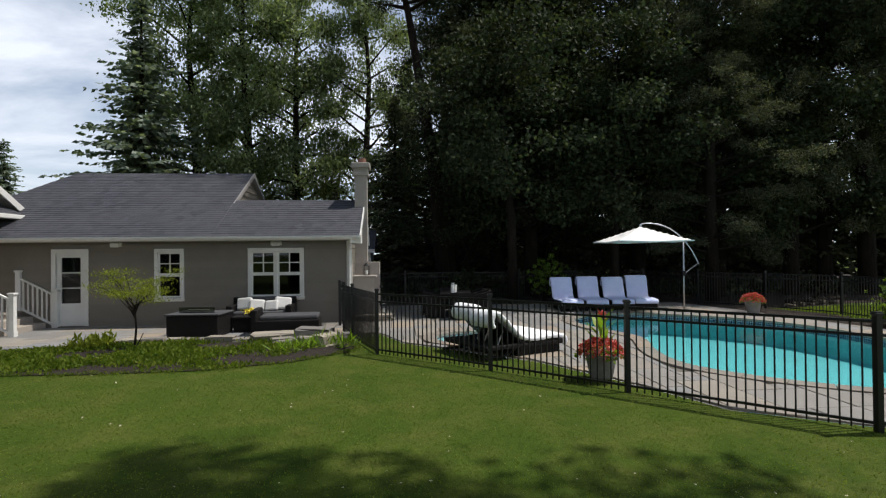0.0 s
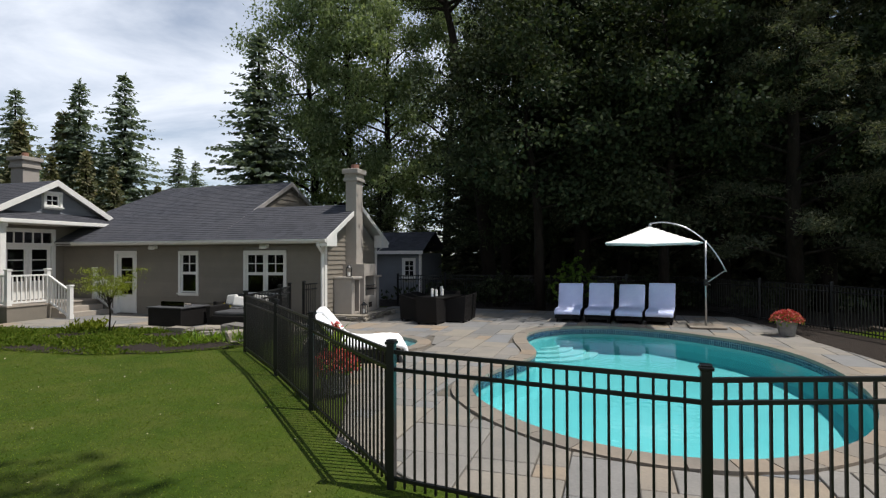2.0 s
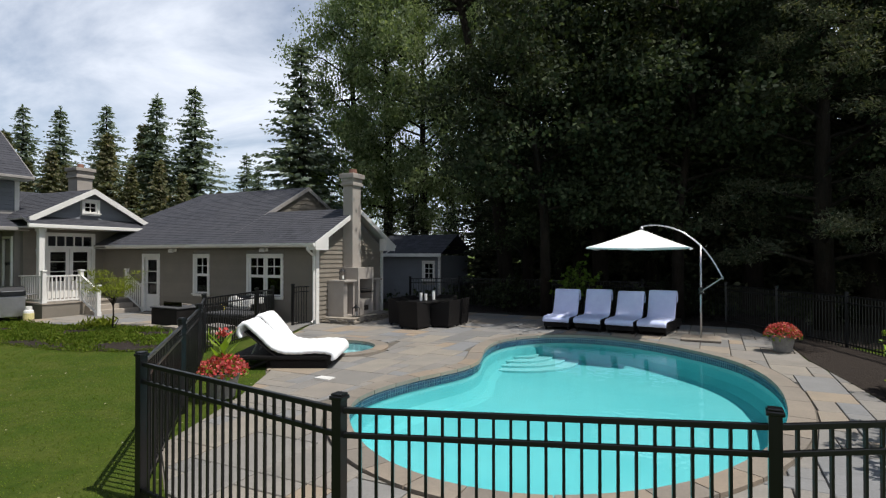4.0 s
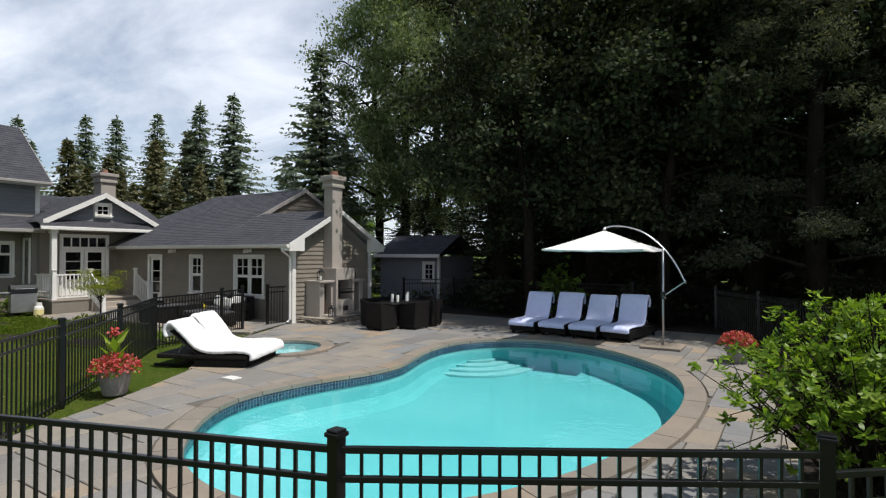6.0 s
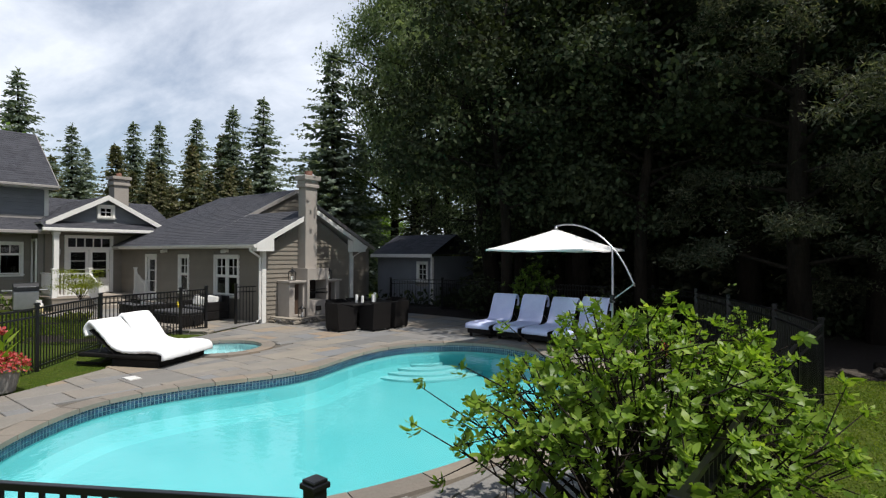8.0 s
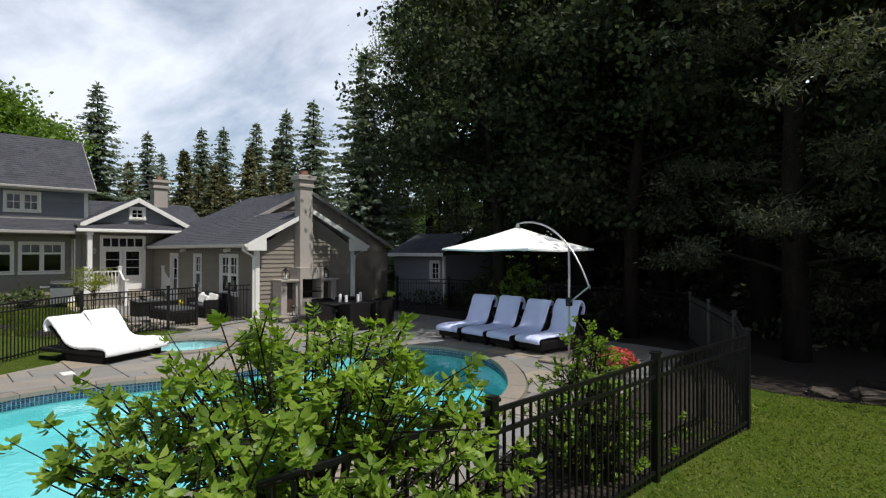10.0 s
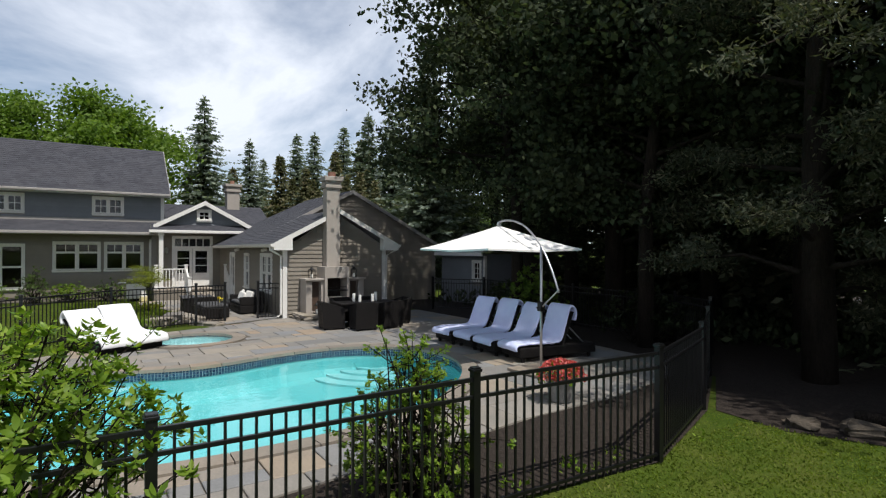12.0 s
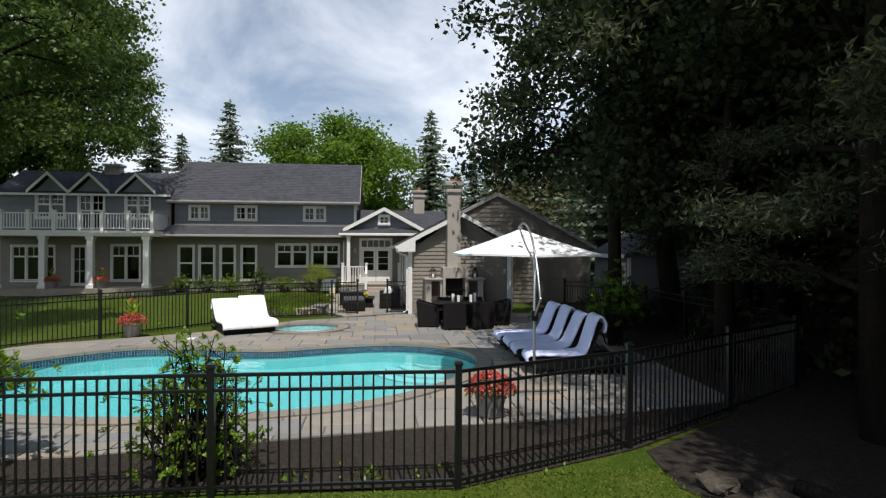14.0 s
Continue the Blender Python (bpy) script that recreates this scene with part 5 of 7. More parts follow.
def metal_fence(points, label, skip_last=False, skip_first=False):
    """Posts with flat caps at the points, and between them panels of two upper rails, a foot rail and pickets. A point may add the drop of its post and of the panel after it."""
    fence = thing("pool_fence", None, label, "fence")
    points = [(*p, 0.0, 0.0)[:4] for p in points]
    for x, y, drop, _ in points[int(skip_first):len(points) - int(skip_last)]:
        post = part("post", POST, None, fence, m=pose(x, y, -0.04 - drop))
        part("cap", CAP, None, post)
    for (x0, y0, _, drop), (x1, y1, _, _) in zip(points, points[1:]):
        ln = math.hypot(x1 - x0, y1 - y0)
        m = pose(x0, y0, -0.04 - drop, 0, 0, math.degrees(math.atan2(y1 - y0, x1 - x0)))
        rails = [part("rail", boxes((0.03, -0.016, z, ln - 0.03, 0.016, z + h, None, 0.003)), M_BLACK, fence, m=m) for z, h in ((FH - 0.035, 0.035), (FH - 0.185, 0.032), (0.09, 0.032))]
        n = round((ln - 0.06) / 0.103)
        for k in range(1, n):
            part("picket", PICKET, None, rails[0], m=pose(0.03 + (ln - 0.06) * k / n, 0, 0))
    return fence


metal_fence([(-1.43, 14.15), (-1.14, 13.26), (-0.47, 11.02), (1.5, 9.22), (3.17, 7.55), (5.12, 5.58)], "black metal picket fence between lawn and pool deck")
metal_fence([(5.12, 5.58), (7.57, 5.16), (9.95, 5.95), (12.1, 7.24, 0.0, 0.10), (13.27, 8.22, 0.08, 0.0), (13.22, 10.79), (13.2, 13.28), (13.28, 15.7)], "black metal picket fence round the pool, with double top rail", False, True)
metal_fence([(13.28, 15.7), (12.4, 17.93), (11.2, 20.05), (10.0, 22.1), (8.6, 22.85), (7.4, 22.9), (5.0, 23.0), (2.6, 23.1), (0.2, 23.2), (-1.4, 21.9)], "black metal picket fence in the shade of the trees", False, True)
metal_fence([(-1.65, 15.23), (-1.6, 15.93)], "short black metal fence piece beside the open gate", True)


# ---- trees ----
rng = np.random.default_rng(11)


def spruce(name, height, radius, seed, material, label, bare=0.06, dense=1.0):
    """A conifer: straight trunk, whorls of drooping boughs with hanging sprays."""
    r = np.random.default_rng(seed)
    th = thing(name, None, label, "tree")
    bm = bmesh.new()
    tube(bm, [(0, 0, -0.1), (0.03, 0, height * 0.3), (0, 0.03, height * 0.7), (0, 0, height)], [height * 0.016, height * 0.012, height * 0.006, 0.02], 7)
    part("trunk", bm, M_BARK, th, smooth=True)
    B, A, S = [], [], []
    z = height * bare
    while z < height * 0.985:
        f = z / height
        n = int(7 + 5 * (1 - f))
        reach = radius * (1 - f) ** 0.82 * r.uniform(0.82, 1.08) + 0.12
        turn, zz = r.uniform(0, 6.28), z
        for k in range(n):
            a = turn + 6.283 * k / n + r.normal(0, 0.16)
            ln = reach * r.uniform(0.42, 1.2)
            z = zz + r.normal(0, height * 0.008)
            out = np.array([math.cos(a), math.sin(a), 0])
            lat = np.array([-math.sin(a), math.cos(a), 0])
            m = max(3, int(ln / 0.19 * dense))
            for j in range(m):
                s = (j + r.uniform(0.2, 0.9)) / m
                drop = -0.30 * ln * s + 0.16 * ln * s * s
                p = np.array([0, 0, z]) + out * ln * s + np.array([0, 0, drop])
                for sd in (-1, 1):
                    ll = (0.30 + 0.30 * (1 - s)) * r.uniform(0.6, 1.3) * (0.7 + 0.3 * (1 - f))
                    d = unit(out * r.uniform(0.45, 1.0) + lat * sd * r.uniform(0.4, 1.0) + np.array([0, 0, r.uniform(-0.85, 0.15)]))
                    B.append(p)
                    A.append(d * ll)
                    w = unit(np.cross(d, r.normal(0, 1, 3)))
                    S.append(w * ll * r.uniform(0.2, 0.36))
        z = zz + height * 0.021 * r.uniform(0.5, 1.5) / (0.75 + 0.4 * dense)
    # leader
    for k in range(14):
        B.append(np.array([0, 0, height * (0.95 + 0.05 * k / 14)]))
        a = r.uniform(0, 6.28)
        A.append(np.array([math.cos(a) * 0.2, math.sin(a) * 0.2, 0.25]))
        S.append(np.array([-math.sin(a), math.cos(a), 0]) * 0.06)
    part("crown", cards("crown", B, A, S, material), None, th)
    return th


def broadleaf(name, height, radius, seed, material, label, base=0.25, leaves=9000, leaf=0.22, lean=(0, 0), clump=0.9, thick=0.018, squash=1.0, needle=False):
    """A leaf tree: trunk, forking limbs, and leaves in many uneven clumps at the limb ends."""
    r = np.random.default_rng(seed)
    th = thing(name, None, label, "tree")
    bm = bmesh.new()
    top = np.array([lean[0], lean[1], height * 0.93])
    spine = [np.array([0, 0, -0.15]), np.array([lean[0] * 0.15 + r.normal(0, 0.1), lean[1] * 0.15 + r.normal(0, 0.1), height * 0.3]), np.array([lean[0] * 0.5 + r.normal(0, 0.2), lean[1] * 0.5 + r.normal(0, 0.2), height * 0.6]), top]
    tr = height * thick
    tube(bm, spine, [tr, tr * 0.78, tr * 0.45, 0.03], 9)
    ends = []
    n = int(20 + 10 * height / 10)
    for k in range(n):
        f = base + (0.97 - base) * (k + r.uniform(0, 1)) / n
        seg = f * 3
        i = min(2, int(seg))
        p = spine[i] * (1 - (seg - i)) + spine[i + 1] * (seg - i)
        a = k * 2.4 + r.normal(0, 0.4)
        g = (f - base) / (1 - base)
        reach = radius * (0.45 + 0.9 * math.sin(math.pi * min(1, 0.22 + 0.75 * g))) * r.uniform(0.6, 1.1) * 0.75
        up = r.uniform(0.0, 0.45) * reach * squash
        q = p + np.array([math.cos(a) * reach, math.sin(a) * reach, up])
        mid = (p + q) / 2 + np.array([0, 0, 0.08 * reach]) + r.normal(0, 0.05 * reach, 3)
        tube(bm, [p, mid, q], [tr * 0.30 * (1 - 0.6 * g), tr * 0.17 * (1 - 0.5 * g), 0.012], 5, False)
        for j in range(4):
            e = mid * 0.5 + q * 0.5 + np.clip(r.normal(0, 0.2 * reach, 3), -0.34 * reach, 0.34 * reach) * np.array([1, 1, 0.6])
            tube(bm, [mid * 0.6 + q * 0.4, e], [tr * 0.08, 0.01], 4, False)
            ends.append(e)
        ends += [q, (mid + q) / 2, mid + r.normal(0, 0.15 * reach, 3)]
    part("trunk", bm, M_BARK, th, smooth=True)
    ends = np.array(ends)
    pick = ends[r.integers(0, len(ends), leaves)]
    sz = r.uniform(0.55, 1.25, len(ends))[r.integers(0, len(ends), leaves)][:, None]
    pos = pick + np.clip(r.normal(0, 1, (leaves, 3)), -1.5, 1.5) * clump * np.array([0.62, 0.62, 0.38]) * sz
    d = unit(r.normal(0, 1, (leaves, 3)) + np.array([0, 0, -0.35]))
    s = unit(np.cross(d, r.normal(0, 1, (leaves, 3))))
    ll = leaf * r.uniform(0.6, 1.25, (leaves, 1))
    part("crown", cards("crown", pos, d * ll, s * ll * (0.14 if needle else 0.36), material), None, th)
    return th


def put(ob, spots):
    """The built tree goes to the first spot, copies of it to the others: x, y, turn, scale, height factor."""
    for i, (x, y, turn, sc, hz) in enumerate(spots):
        m = pose(x, y, -0.03, 0, 0, turn) @ Matrix.Diagonal((sc, sc, sc * hz, 1))
        if i:
            copy_thing(ob, m)
    x, y, turn, sc, hz = spots[0]
    ob.matrix_basis = pose(x, y, -0.03, 0, 0, turn) @ Matrix.Diagonal((sc, sc, sc * hz, 1))


sp_label = "tall grey-green spruce with drooping boughs behind the house"
put(spruce("spruce_tree", 16.0, 5.0, 3, M_SPRUCE, sp_label), [(-29.4, 34.7, 0, 1.22, 0.83), (-41.3, 34.8, 80, 1.22, 0.83), (-50.6, 32.5, 200, 1.26, 0.83), (-47, 21.1, 300, 1.42, 0.83), (-39.3, -0.1, 30, 1.30, 0.83), (-37, -6.6, 190, 1.14, 0.83), (-38, -4.3, 70, 1.02, 0.83), (-26, 38.5, 140, 0.74, 0.83), (-37.5, 40, 250, 0.96, 0.83), (-31, 42, 330, 0.90, 0.83), (-57, 30, 60, 1.08, 0.83)])
put(spruce("spruce_tree", 16.0, 4.5, 8, M_SPRUCE, sp_label), [(-33.2, 34, 20, 1.20, 0.83), (-44.7, 32.6, 150, 1.20, 0.83), (-52.9, 27.3, 260, 1.20, 0.83), (-12.8, 28.6, 40, 1.20, 0.79), (-15.4, 33.5, 200, 0.86, 0.79), (-46, 40.5, 310, 0.96, 0.83), (-62, 14, 10, 1.02, 0.83), (-56.5, 24, 100, 0.84, 0.83)])
put(spruce("cedar_tree", 10.0, 3.0, 77, M_CEDAR, "brown-green pointed cedar standing between the spruces", 0.03, 0.9), [(-36.8, 32.0, 0, 1.25, 1.0), (-39.0, 33.0, 60, 1.05, 1.0), (-31.3, 33.0, 140, 1.0, 1.0), (-43.0, 31.0, 210, 1.2, 0.95), (-47.5, 29.5, 280, 1.4, 0.95), (-51.5, 25.0, 330, 1.2, 1.0), (-27.5, 32.0, 20, 0.85, 1.0), (-24.0, 32.5, 100, 0.7, 1.0), (-34.8, 34.0, 200, 1.35, 1.0), (-50.0, 20.0, 45, 1.1, 1.0), (-55.0, 17.0, 90, 1.2, 1.0), (-58.0, 10.0, 130, 1.2, 1.0), (-50.0, -6.0, 10, 1.1, 0.9), (-45.0, -12.0, 77, 1.1, 0.9), (-29.5, 31.5, 31, 0.95, 1.0), (-33.0, 31.6, 170, 0.9, 1.05), (-40.8, 31.0, 250, 1.0, 1.0), (-45.3, 30.2, 300, 1.05, 1.0), (-37.9, 30.6, 15, 0.85, 1.0)])
put(broadleaf("ash_tree", 17.0, 3.7, 21, M_ASH, "tall light-green leaf tree with a thin trunk behind the garage wing", 0.2, 36000, 0.155, clump=0.8), [(-8.4, 31.4, 0, 1.05, 1.35), (-11.6, 33.0, 60, 1.05, 1.3), (-5.6, 31.2, 130, 0.9, 1.3), (-2.0, 30.6, 250, 0.85, 1.35)])
put(broadleaf("maple_tree", 16.0, 9.0, 33, M_BRIGHT, "broad sunlit maple behind the main house", 0.2, 40000, 0.36, clump=1.5), [(-47.0, 9.8, 0, 1.2, 0.86), (-54.0, 4.0, 120, 0.9, 0.95), (-60.0, -8.0, 200, 0.7, 0.9), (-27.0, 46.0, 300, 0.5, 0.8)])
put(broadleaf("lawn_maple", 22.0, 8.2, 90, M_LEAF, "tall leaf tree on the lawn beside the balcony wing", 0.29, 80000, 0.21, clump=1.15), [(-6.6, -3.2, 0, 1.0, 1.0)])
put(broadleaf("path_ash", 24.0, 3.3, 91, M_LEAF, "tall leaning leaf tree beside the lawn", 0.70, 7500, 0.26, lean=(-6.9, 3.5), clump=0.5), [(14.7, 0.7, 0, 1.0, 1.0)])
put(broadleaf("tall_ash", 28.0, 6.0, 95, M_LEAF, "tall dense leaf tree behind the balcony wing", 0.10, 60000, 0.30, clump=1.2), [(-26.0, -8.6, 0, 1.0, 1.0), (-29.0, -15.0, 110, 1.05, 1.0)])
# the dark belt of trees along the far side of the pool, its shade partly in the leaf colour
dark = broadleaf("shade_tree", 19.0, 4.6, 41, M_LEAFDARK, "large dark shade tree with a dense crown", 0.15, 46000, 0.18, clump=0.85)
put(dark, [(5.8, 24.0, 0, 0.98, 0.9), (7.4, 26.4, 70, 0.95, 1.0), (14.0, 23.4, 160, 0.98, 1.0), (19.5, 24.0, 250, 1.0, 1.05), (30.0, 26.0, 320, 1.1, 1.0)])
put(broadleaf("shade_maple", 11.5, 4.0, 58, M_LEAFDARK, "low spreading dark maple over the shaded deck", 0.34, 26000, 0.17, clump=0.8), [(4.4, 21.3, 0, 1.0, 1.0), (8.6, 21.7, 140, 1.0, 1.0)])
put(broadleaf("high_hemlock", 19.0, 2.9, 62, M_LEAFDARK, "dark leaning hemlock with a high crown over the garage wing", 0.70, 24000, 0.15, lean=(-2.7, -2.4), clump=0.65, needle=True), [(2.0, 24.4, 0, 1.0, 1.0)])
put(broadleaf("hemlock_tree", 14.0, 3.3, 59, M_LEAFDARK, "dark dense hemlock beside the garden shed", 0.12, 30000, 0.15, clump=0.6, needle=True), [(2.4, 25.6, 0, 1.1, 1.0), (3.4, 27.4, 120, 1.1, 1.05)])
# added pine: its high crown keeps the sun off the ground below
put(broadleaf("shade_pine", 21.0, 4.4, 54, M_PINE, "added tall pine whose high crown shades the ground at the lawn edge", 0.52, 34000, 0.17, clump=0.6, needle=True), [(20.6, 22.9, 0, 1.0, 1.0)])
pine = broadleaf("pine_tree", 20.0, 4.6, 52, M_PINE, "dark old pine with ragged boughs", 0.12, 60000, 0.17, clump=0.5, needle=True)
put(pine, [(4.6, 26.0, 0, 1.0, 1.05), (10.9, 24.6, 100, 1.0, 1.0), (17.4, 23.4, 190, 0.95, 1.0), (25.5, 25.5, 280, 1.1, 1.0), (34.0, 24.0, 20, 1.05, 1.0), (12.5, 21.3, 60, 0.78, 0.85)])
belt = spruce("fir_tree", 18.0, 4.6, 61, M_PINE, "dark fir standing in the shaded tree belt", 0.02, 0.9)
put(belt, [(2.6, 31.0, 0, 0.75, 0.75), (8.0, 28.8, 90, 1.05, 1.05), (13.2, 28.6, 180, 1.1, 1.0), (18.6, 28.0, 270, 1.1, 1.05), (23.5, 31.0, 45, 1.15, 1.0), (29.5, 31.0, 135, 1.1, 1.0), (36.0, 29.5, 225, 1.1, 1.0), (4.5, 30.5, 20, 0.7, 0.7), (5.4, 34.0, 10, 1.0, 1.0), (0.5, 33.0, 77, 0.85, 0.9), (-0.2, 28.4, 80, 0.75, 0.75), (-3.4, 30.0, 190, 0.5, 0.6), (-7.4, 29.9, 40, 0.5, 0.6), (-5.4, 29.3, 250, 0.55, 0.62), (11.0, 34.0, 110, 1.1, 1.1), (16.5, 34.5, 210, 1.2, 1.1), (42.0, 26.0, 300, 1.1, 1.0), (21.0, 37.0, 150, 1.2, 1.1), (48.0, 28.0, 20, 1.1, 1.0), (27.0, 38.0, 33, 1.2, 1.0)])


# ---- pool furniture ----
def pad(bm, pts, width, thick, m=None):
    """A soft bent pad: a line of (along, height) points swept across a width, with rounded edges."""
    n, rows = len(pts), []
    cross = [(-0.5, 0.35), (-0.49, 0.8), (-0.44, 1.0), (-0.2, 1.03), (0.0, 1.0), (0.2, 1.03), (0.44, 1.0), (0.49, 0.8), (0.5, 0.35), (0.47, 0.0), (-0.47, 0.0)]
    for i, (s, h) in enumerate(pts):
        a, b = pts[max(0, i - 1)], pts[min(n - 1, i + 1)]
        d = Vector((b[0] - a[0], b[1] - a[1])).normalized()
        up = Vector((-d.y, d.x))
        edge = 0.55 if i in (0, n - 1) else 1.0
        rows.append([bm.verts.new((s + up.x * thick * t * edge, w * width * (0.985 if i in (0, n - 1) else 1), h + up.y * thick * t * edge + 0.006 * math.sin(9 * w + 2.3 * i))) for w, t in cross])
    k = len(cross)
    for r, q in zip(rows, rows[1:]):
        for j in range(k):
            bm.faces.new((r[j], r[(j + 1) % k], q[(j + 1) % k], q[j]))
    bm.faces.new(list(reversed(rows[0])))
    bm.faces.new(rows[-1])


def arc_points(pts, n):
    """Points along a polyline, eased round its corners."""
    ps = [Vector(p) for p in pts]
    out = []
    for i in range(len(ps) - 1):
        p0, p1, p2, p3 = ps[max(0, i - 1)], ps[i], ps[i + 1], ps[min(len(ps) - 1, i + 2)]
        for j in range(n):
            t = j / n
            q = 0.5 * (2 * p1 + (p2 - p0) * t + (2 * p0 - 5 * p1 + 4 * p2 - p3) * t * t + (3 * p1 - p0 - 3 * p2 + p3) * t ** 3)
            out.append(tuple(q))
    return out + [tuple(ps[-1])]


def sun_lounger(m, head):
    """A wicker lounger, foot at the origin, head along +x, draped with a towel."""
    th = thing("sun_lounger", m, "dark wicker sun lounger draped with a white towel, skylight blue in its colour", "lounger", "loungers by the pool")
    bm = boxes((0.02, -0.37, 0.09, 1.95, 0.37, 0.30, None, 0.025))
    part("frame", bm, M_WICKER, th)
    for x in (0.12, 1.8):
        for y in (-0.31, 0.31):
            part("leg", boxes((x - 0.03, y - 0.03, 0.0, x + 0.03, y + 0.03, 0.09)), M_WICKER, th)
    top = (1.02 + 0.66 * math.cos(head), 0.31 + 0.80 * math.sin(head))
    bm = bmesh.new()
    pad(bm, [(1.08, 0.24), (1.08 + (top[0] - 1.02) * 0.5, 0.24 + (top[1] - 0.3) * 0.5), (top[0] + 0.06, top[1] - 0.05)], 0.72, 0.04)
    part("backrest", bm, M_WICKER, th)
    for y in (-0.2, 0.2):
        bm = bmesh.new()
        tube(bm, [(top[0] - 0.08, y, top[1] - 0.27), (1.75, y, 0.28)], 0.015, 6)
        part("strut", bm, M_ALU, th)
    bm = bmesh.new()
    line = arc_points([(-0.03, 0.24), (0.0, 0.33), (0.45, 0.345), (0.85, 0.335), (1.06, 0.40), ((1.06 + top[0]) / 2 - 0.02, (0.40 + top[1]) / 2 - 0.02), (top[0] - 0.05, top[1] - 0.02), (top[0] + 0.02, top[1] + 0.05), (top[0] + 0.09, top[1] - 0.05), (top[0] + 0.07, top[1] - 0.22)], 5)
    pad(bm, line, 0.75, 0.05)
    part("towel", bm, M_TOWEL_SKYLIT, th, "white terry towel with soft folds, tinted blue as by skylight", smooth=True)
    return th


for k, (x, turn, dy) in enumerate(((5.64, 89.5, 0.0), (6.50, 86, 0.03), (7.36, 84, -0.02), (8.18, 82, 0.02))):
    sun_lounger(pose(x, 17.82 + dy, 0, 0, 0, turn), radians((58, 60, 56, 63)[k]))

# wide double lounger by the spa
dbl = thing("double_lounger", pose(2.9, 11.38, 0, 0, 0, 206), "wide dark wicker double lounger covered with white towels", "lounger")
part("frame", boxes((0.04, -0.75, 0.16, 1.88, 0.75, 0.25, None, 0.025)), M_WICKER, dbl)
part("base", boxes((0.08, -0.7, 0.0, 1.15, 0.7, 0.16, None, 0.03)), M_WICKER, dbl)
for y in (-0.68, 0.68):
    bm = bmesh.new()
    tube(bm, [(1.05, y, 0.22), (1.45, y, 0.03), (1.95, y, 0.03)], 0.03, 8)
    part("leg", bm, M_WICKER, dbl)
for s in (-1, 1):
    y = s * 0.375
    lift = radians(36 if s > 0 else 42)
    tx, tz = 1.0 + 0.73 * math.cos(lift), 0.30 + 0.76 * math.sin(lift)
    bm = bmesh.new()
    pad(bm, [(1.02, 0.22), ((1.04 + tx) / 2, (0.22 + tz) / 2 - 0.05), (tx + 0.03, tz - 0.07)], 0.76, 0.05)
    back = part("backrest", bm, M_WICKER, dbl, m=pose(0, y, 0))
    for yy in (-0.22, 0.22):
        bm = bmesh.new()
        tube(bm, [(tx - 0.2, yy, tz - 0.24), (tx - 0.05, yy, 0.2)], 0.016, 6)
        part("strut", bm, M_ALU, back)
    bm = bmesh.new()
    pad(bm, arc_points([(0.0, 0.16), (0.02, 0.26), (0.3, 0.285), (0.6, 0.265), (0.88, 0.275), (1.12, 0.36), ((1.12 + tx) / 2 - 0.03, (0.36 + tz) / 2 + 0.0), (tx - 0.05, tz), (tx + 0.03, tz + 0.05), (tx + 0.10, tz - 0.05), (tx + 0.06, tz - 0.16)], 5), 0.765, 0.085)
    part("towel", bm, M_TOWEL, dbl, "thick white terry cover", smooth=True, m=pose(0, y, 0))

# cantilever umbrella
UXC, UYC = 7.95, 17.73
umb = thing("cantilever_umbrella", None, "white square cantilever umbrella on a curved metal arm", "umbrella")
bm = bmesh.new()
H, half, seg = 2.80, 1.2, 8
grid = {}
for i in range(-seg, seg + 1):
    for j in range(-seg, seg + 1):
        u, v = i / seg, j / seg
        r = max(abs(u), abs(v))
        diag = min(abs(u), abs(v)) / r if r else 0
        z = 2.30 + (H - 2.30) * (1 - r) ** 1.12 + 0.035 * r * (diag - 0.5)
        pull = 1 - 0.035 * r * (1 - diag) ** 1.5
        grid[i, j] = bm.verts.new((UXC + half * u * pull, UYC + half * v * pull, z))
for i in range(-seg, seg):
    for j in range(-seg, seg):
        bm.faces.new((grid[i, j], grid[i + 1, j], grid[i + 1, j + 1], grid[i, j + 1]))
ring = [(i, -seg) for i in range(-seg, seg)] + [(seg, j) for j in range(-seg, seg)] + [(i, seg) for i in range(seg, -seg, -1)] + [(-seg, j) for j in range(seg, -seg, -1)]
low_ring = [bm.verts.new(grid[k].co + Vector((0, 0, -0.035))) for k in ring]
for k in range(len(ring)):
    bm.faces.new((grid[ring[k]], grid[ring[k - 1]], low_ring[k - 1], low_ring[k]))
canopy = part("canopy", bm, M_CANVAS, umb, "white canvas canopy with a short hem")
for s in ((-1, -1), (1, -1), (1, 1), (-1, 1)):
    bm = bmesh.new()
    tube(bm, [(UXC, UYC, H - 0.14), (UXC + s[0] * half * 0.5, UYC + s[1] * half * 0.5, 2.49), (UXC + s[0] * half * 0.96, UYC + s[1] * half * 0.96, 2.27)], 0.011, 5)
    part("rib", bm, M_ALU, canopy)
bm = bmesh.new()
lathe(bm, [(0.035, -0.3), (0.04, 0.0), (0.05, 0.05), (0.02, 0.1)], 10, (UXC, UYC, H - 0.02))
part("hub", bm, M_ALU, umb)
mast = (9.36, 17.62)
bm = bmesh.new()
tube(bm, [(*mast, 0.03), (*mast, 1.2), (*mast, 2.36)], 0.025, 10)
part("mast", bm, M_ALU, umb, "slim grey metal mast", smooth=True)
bm = bmesh.new()
d = Vector((mast[0] - UXC, mast[1] - UYC, 0)).normalized()
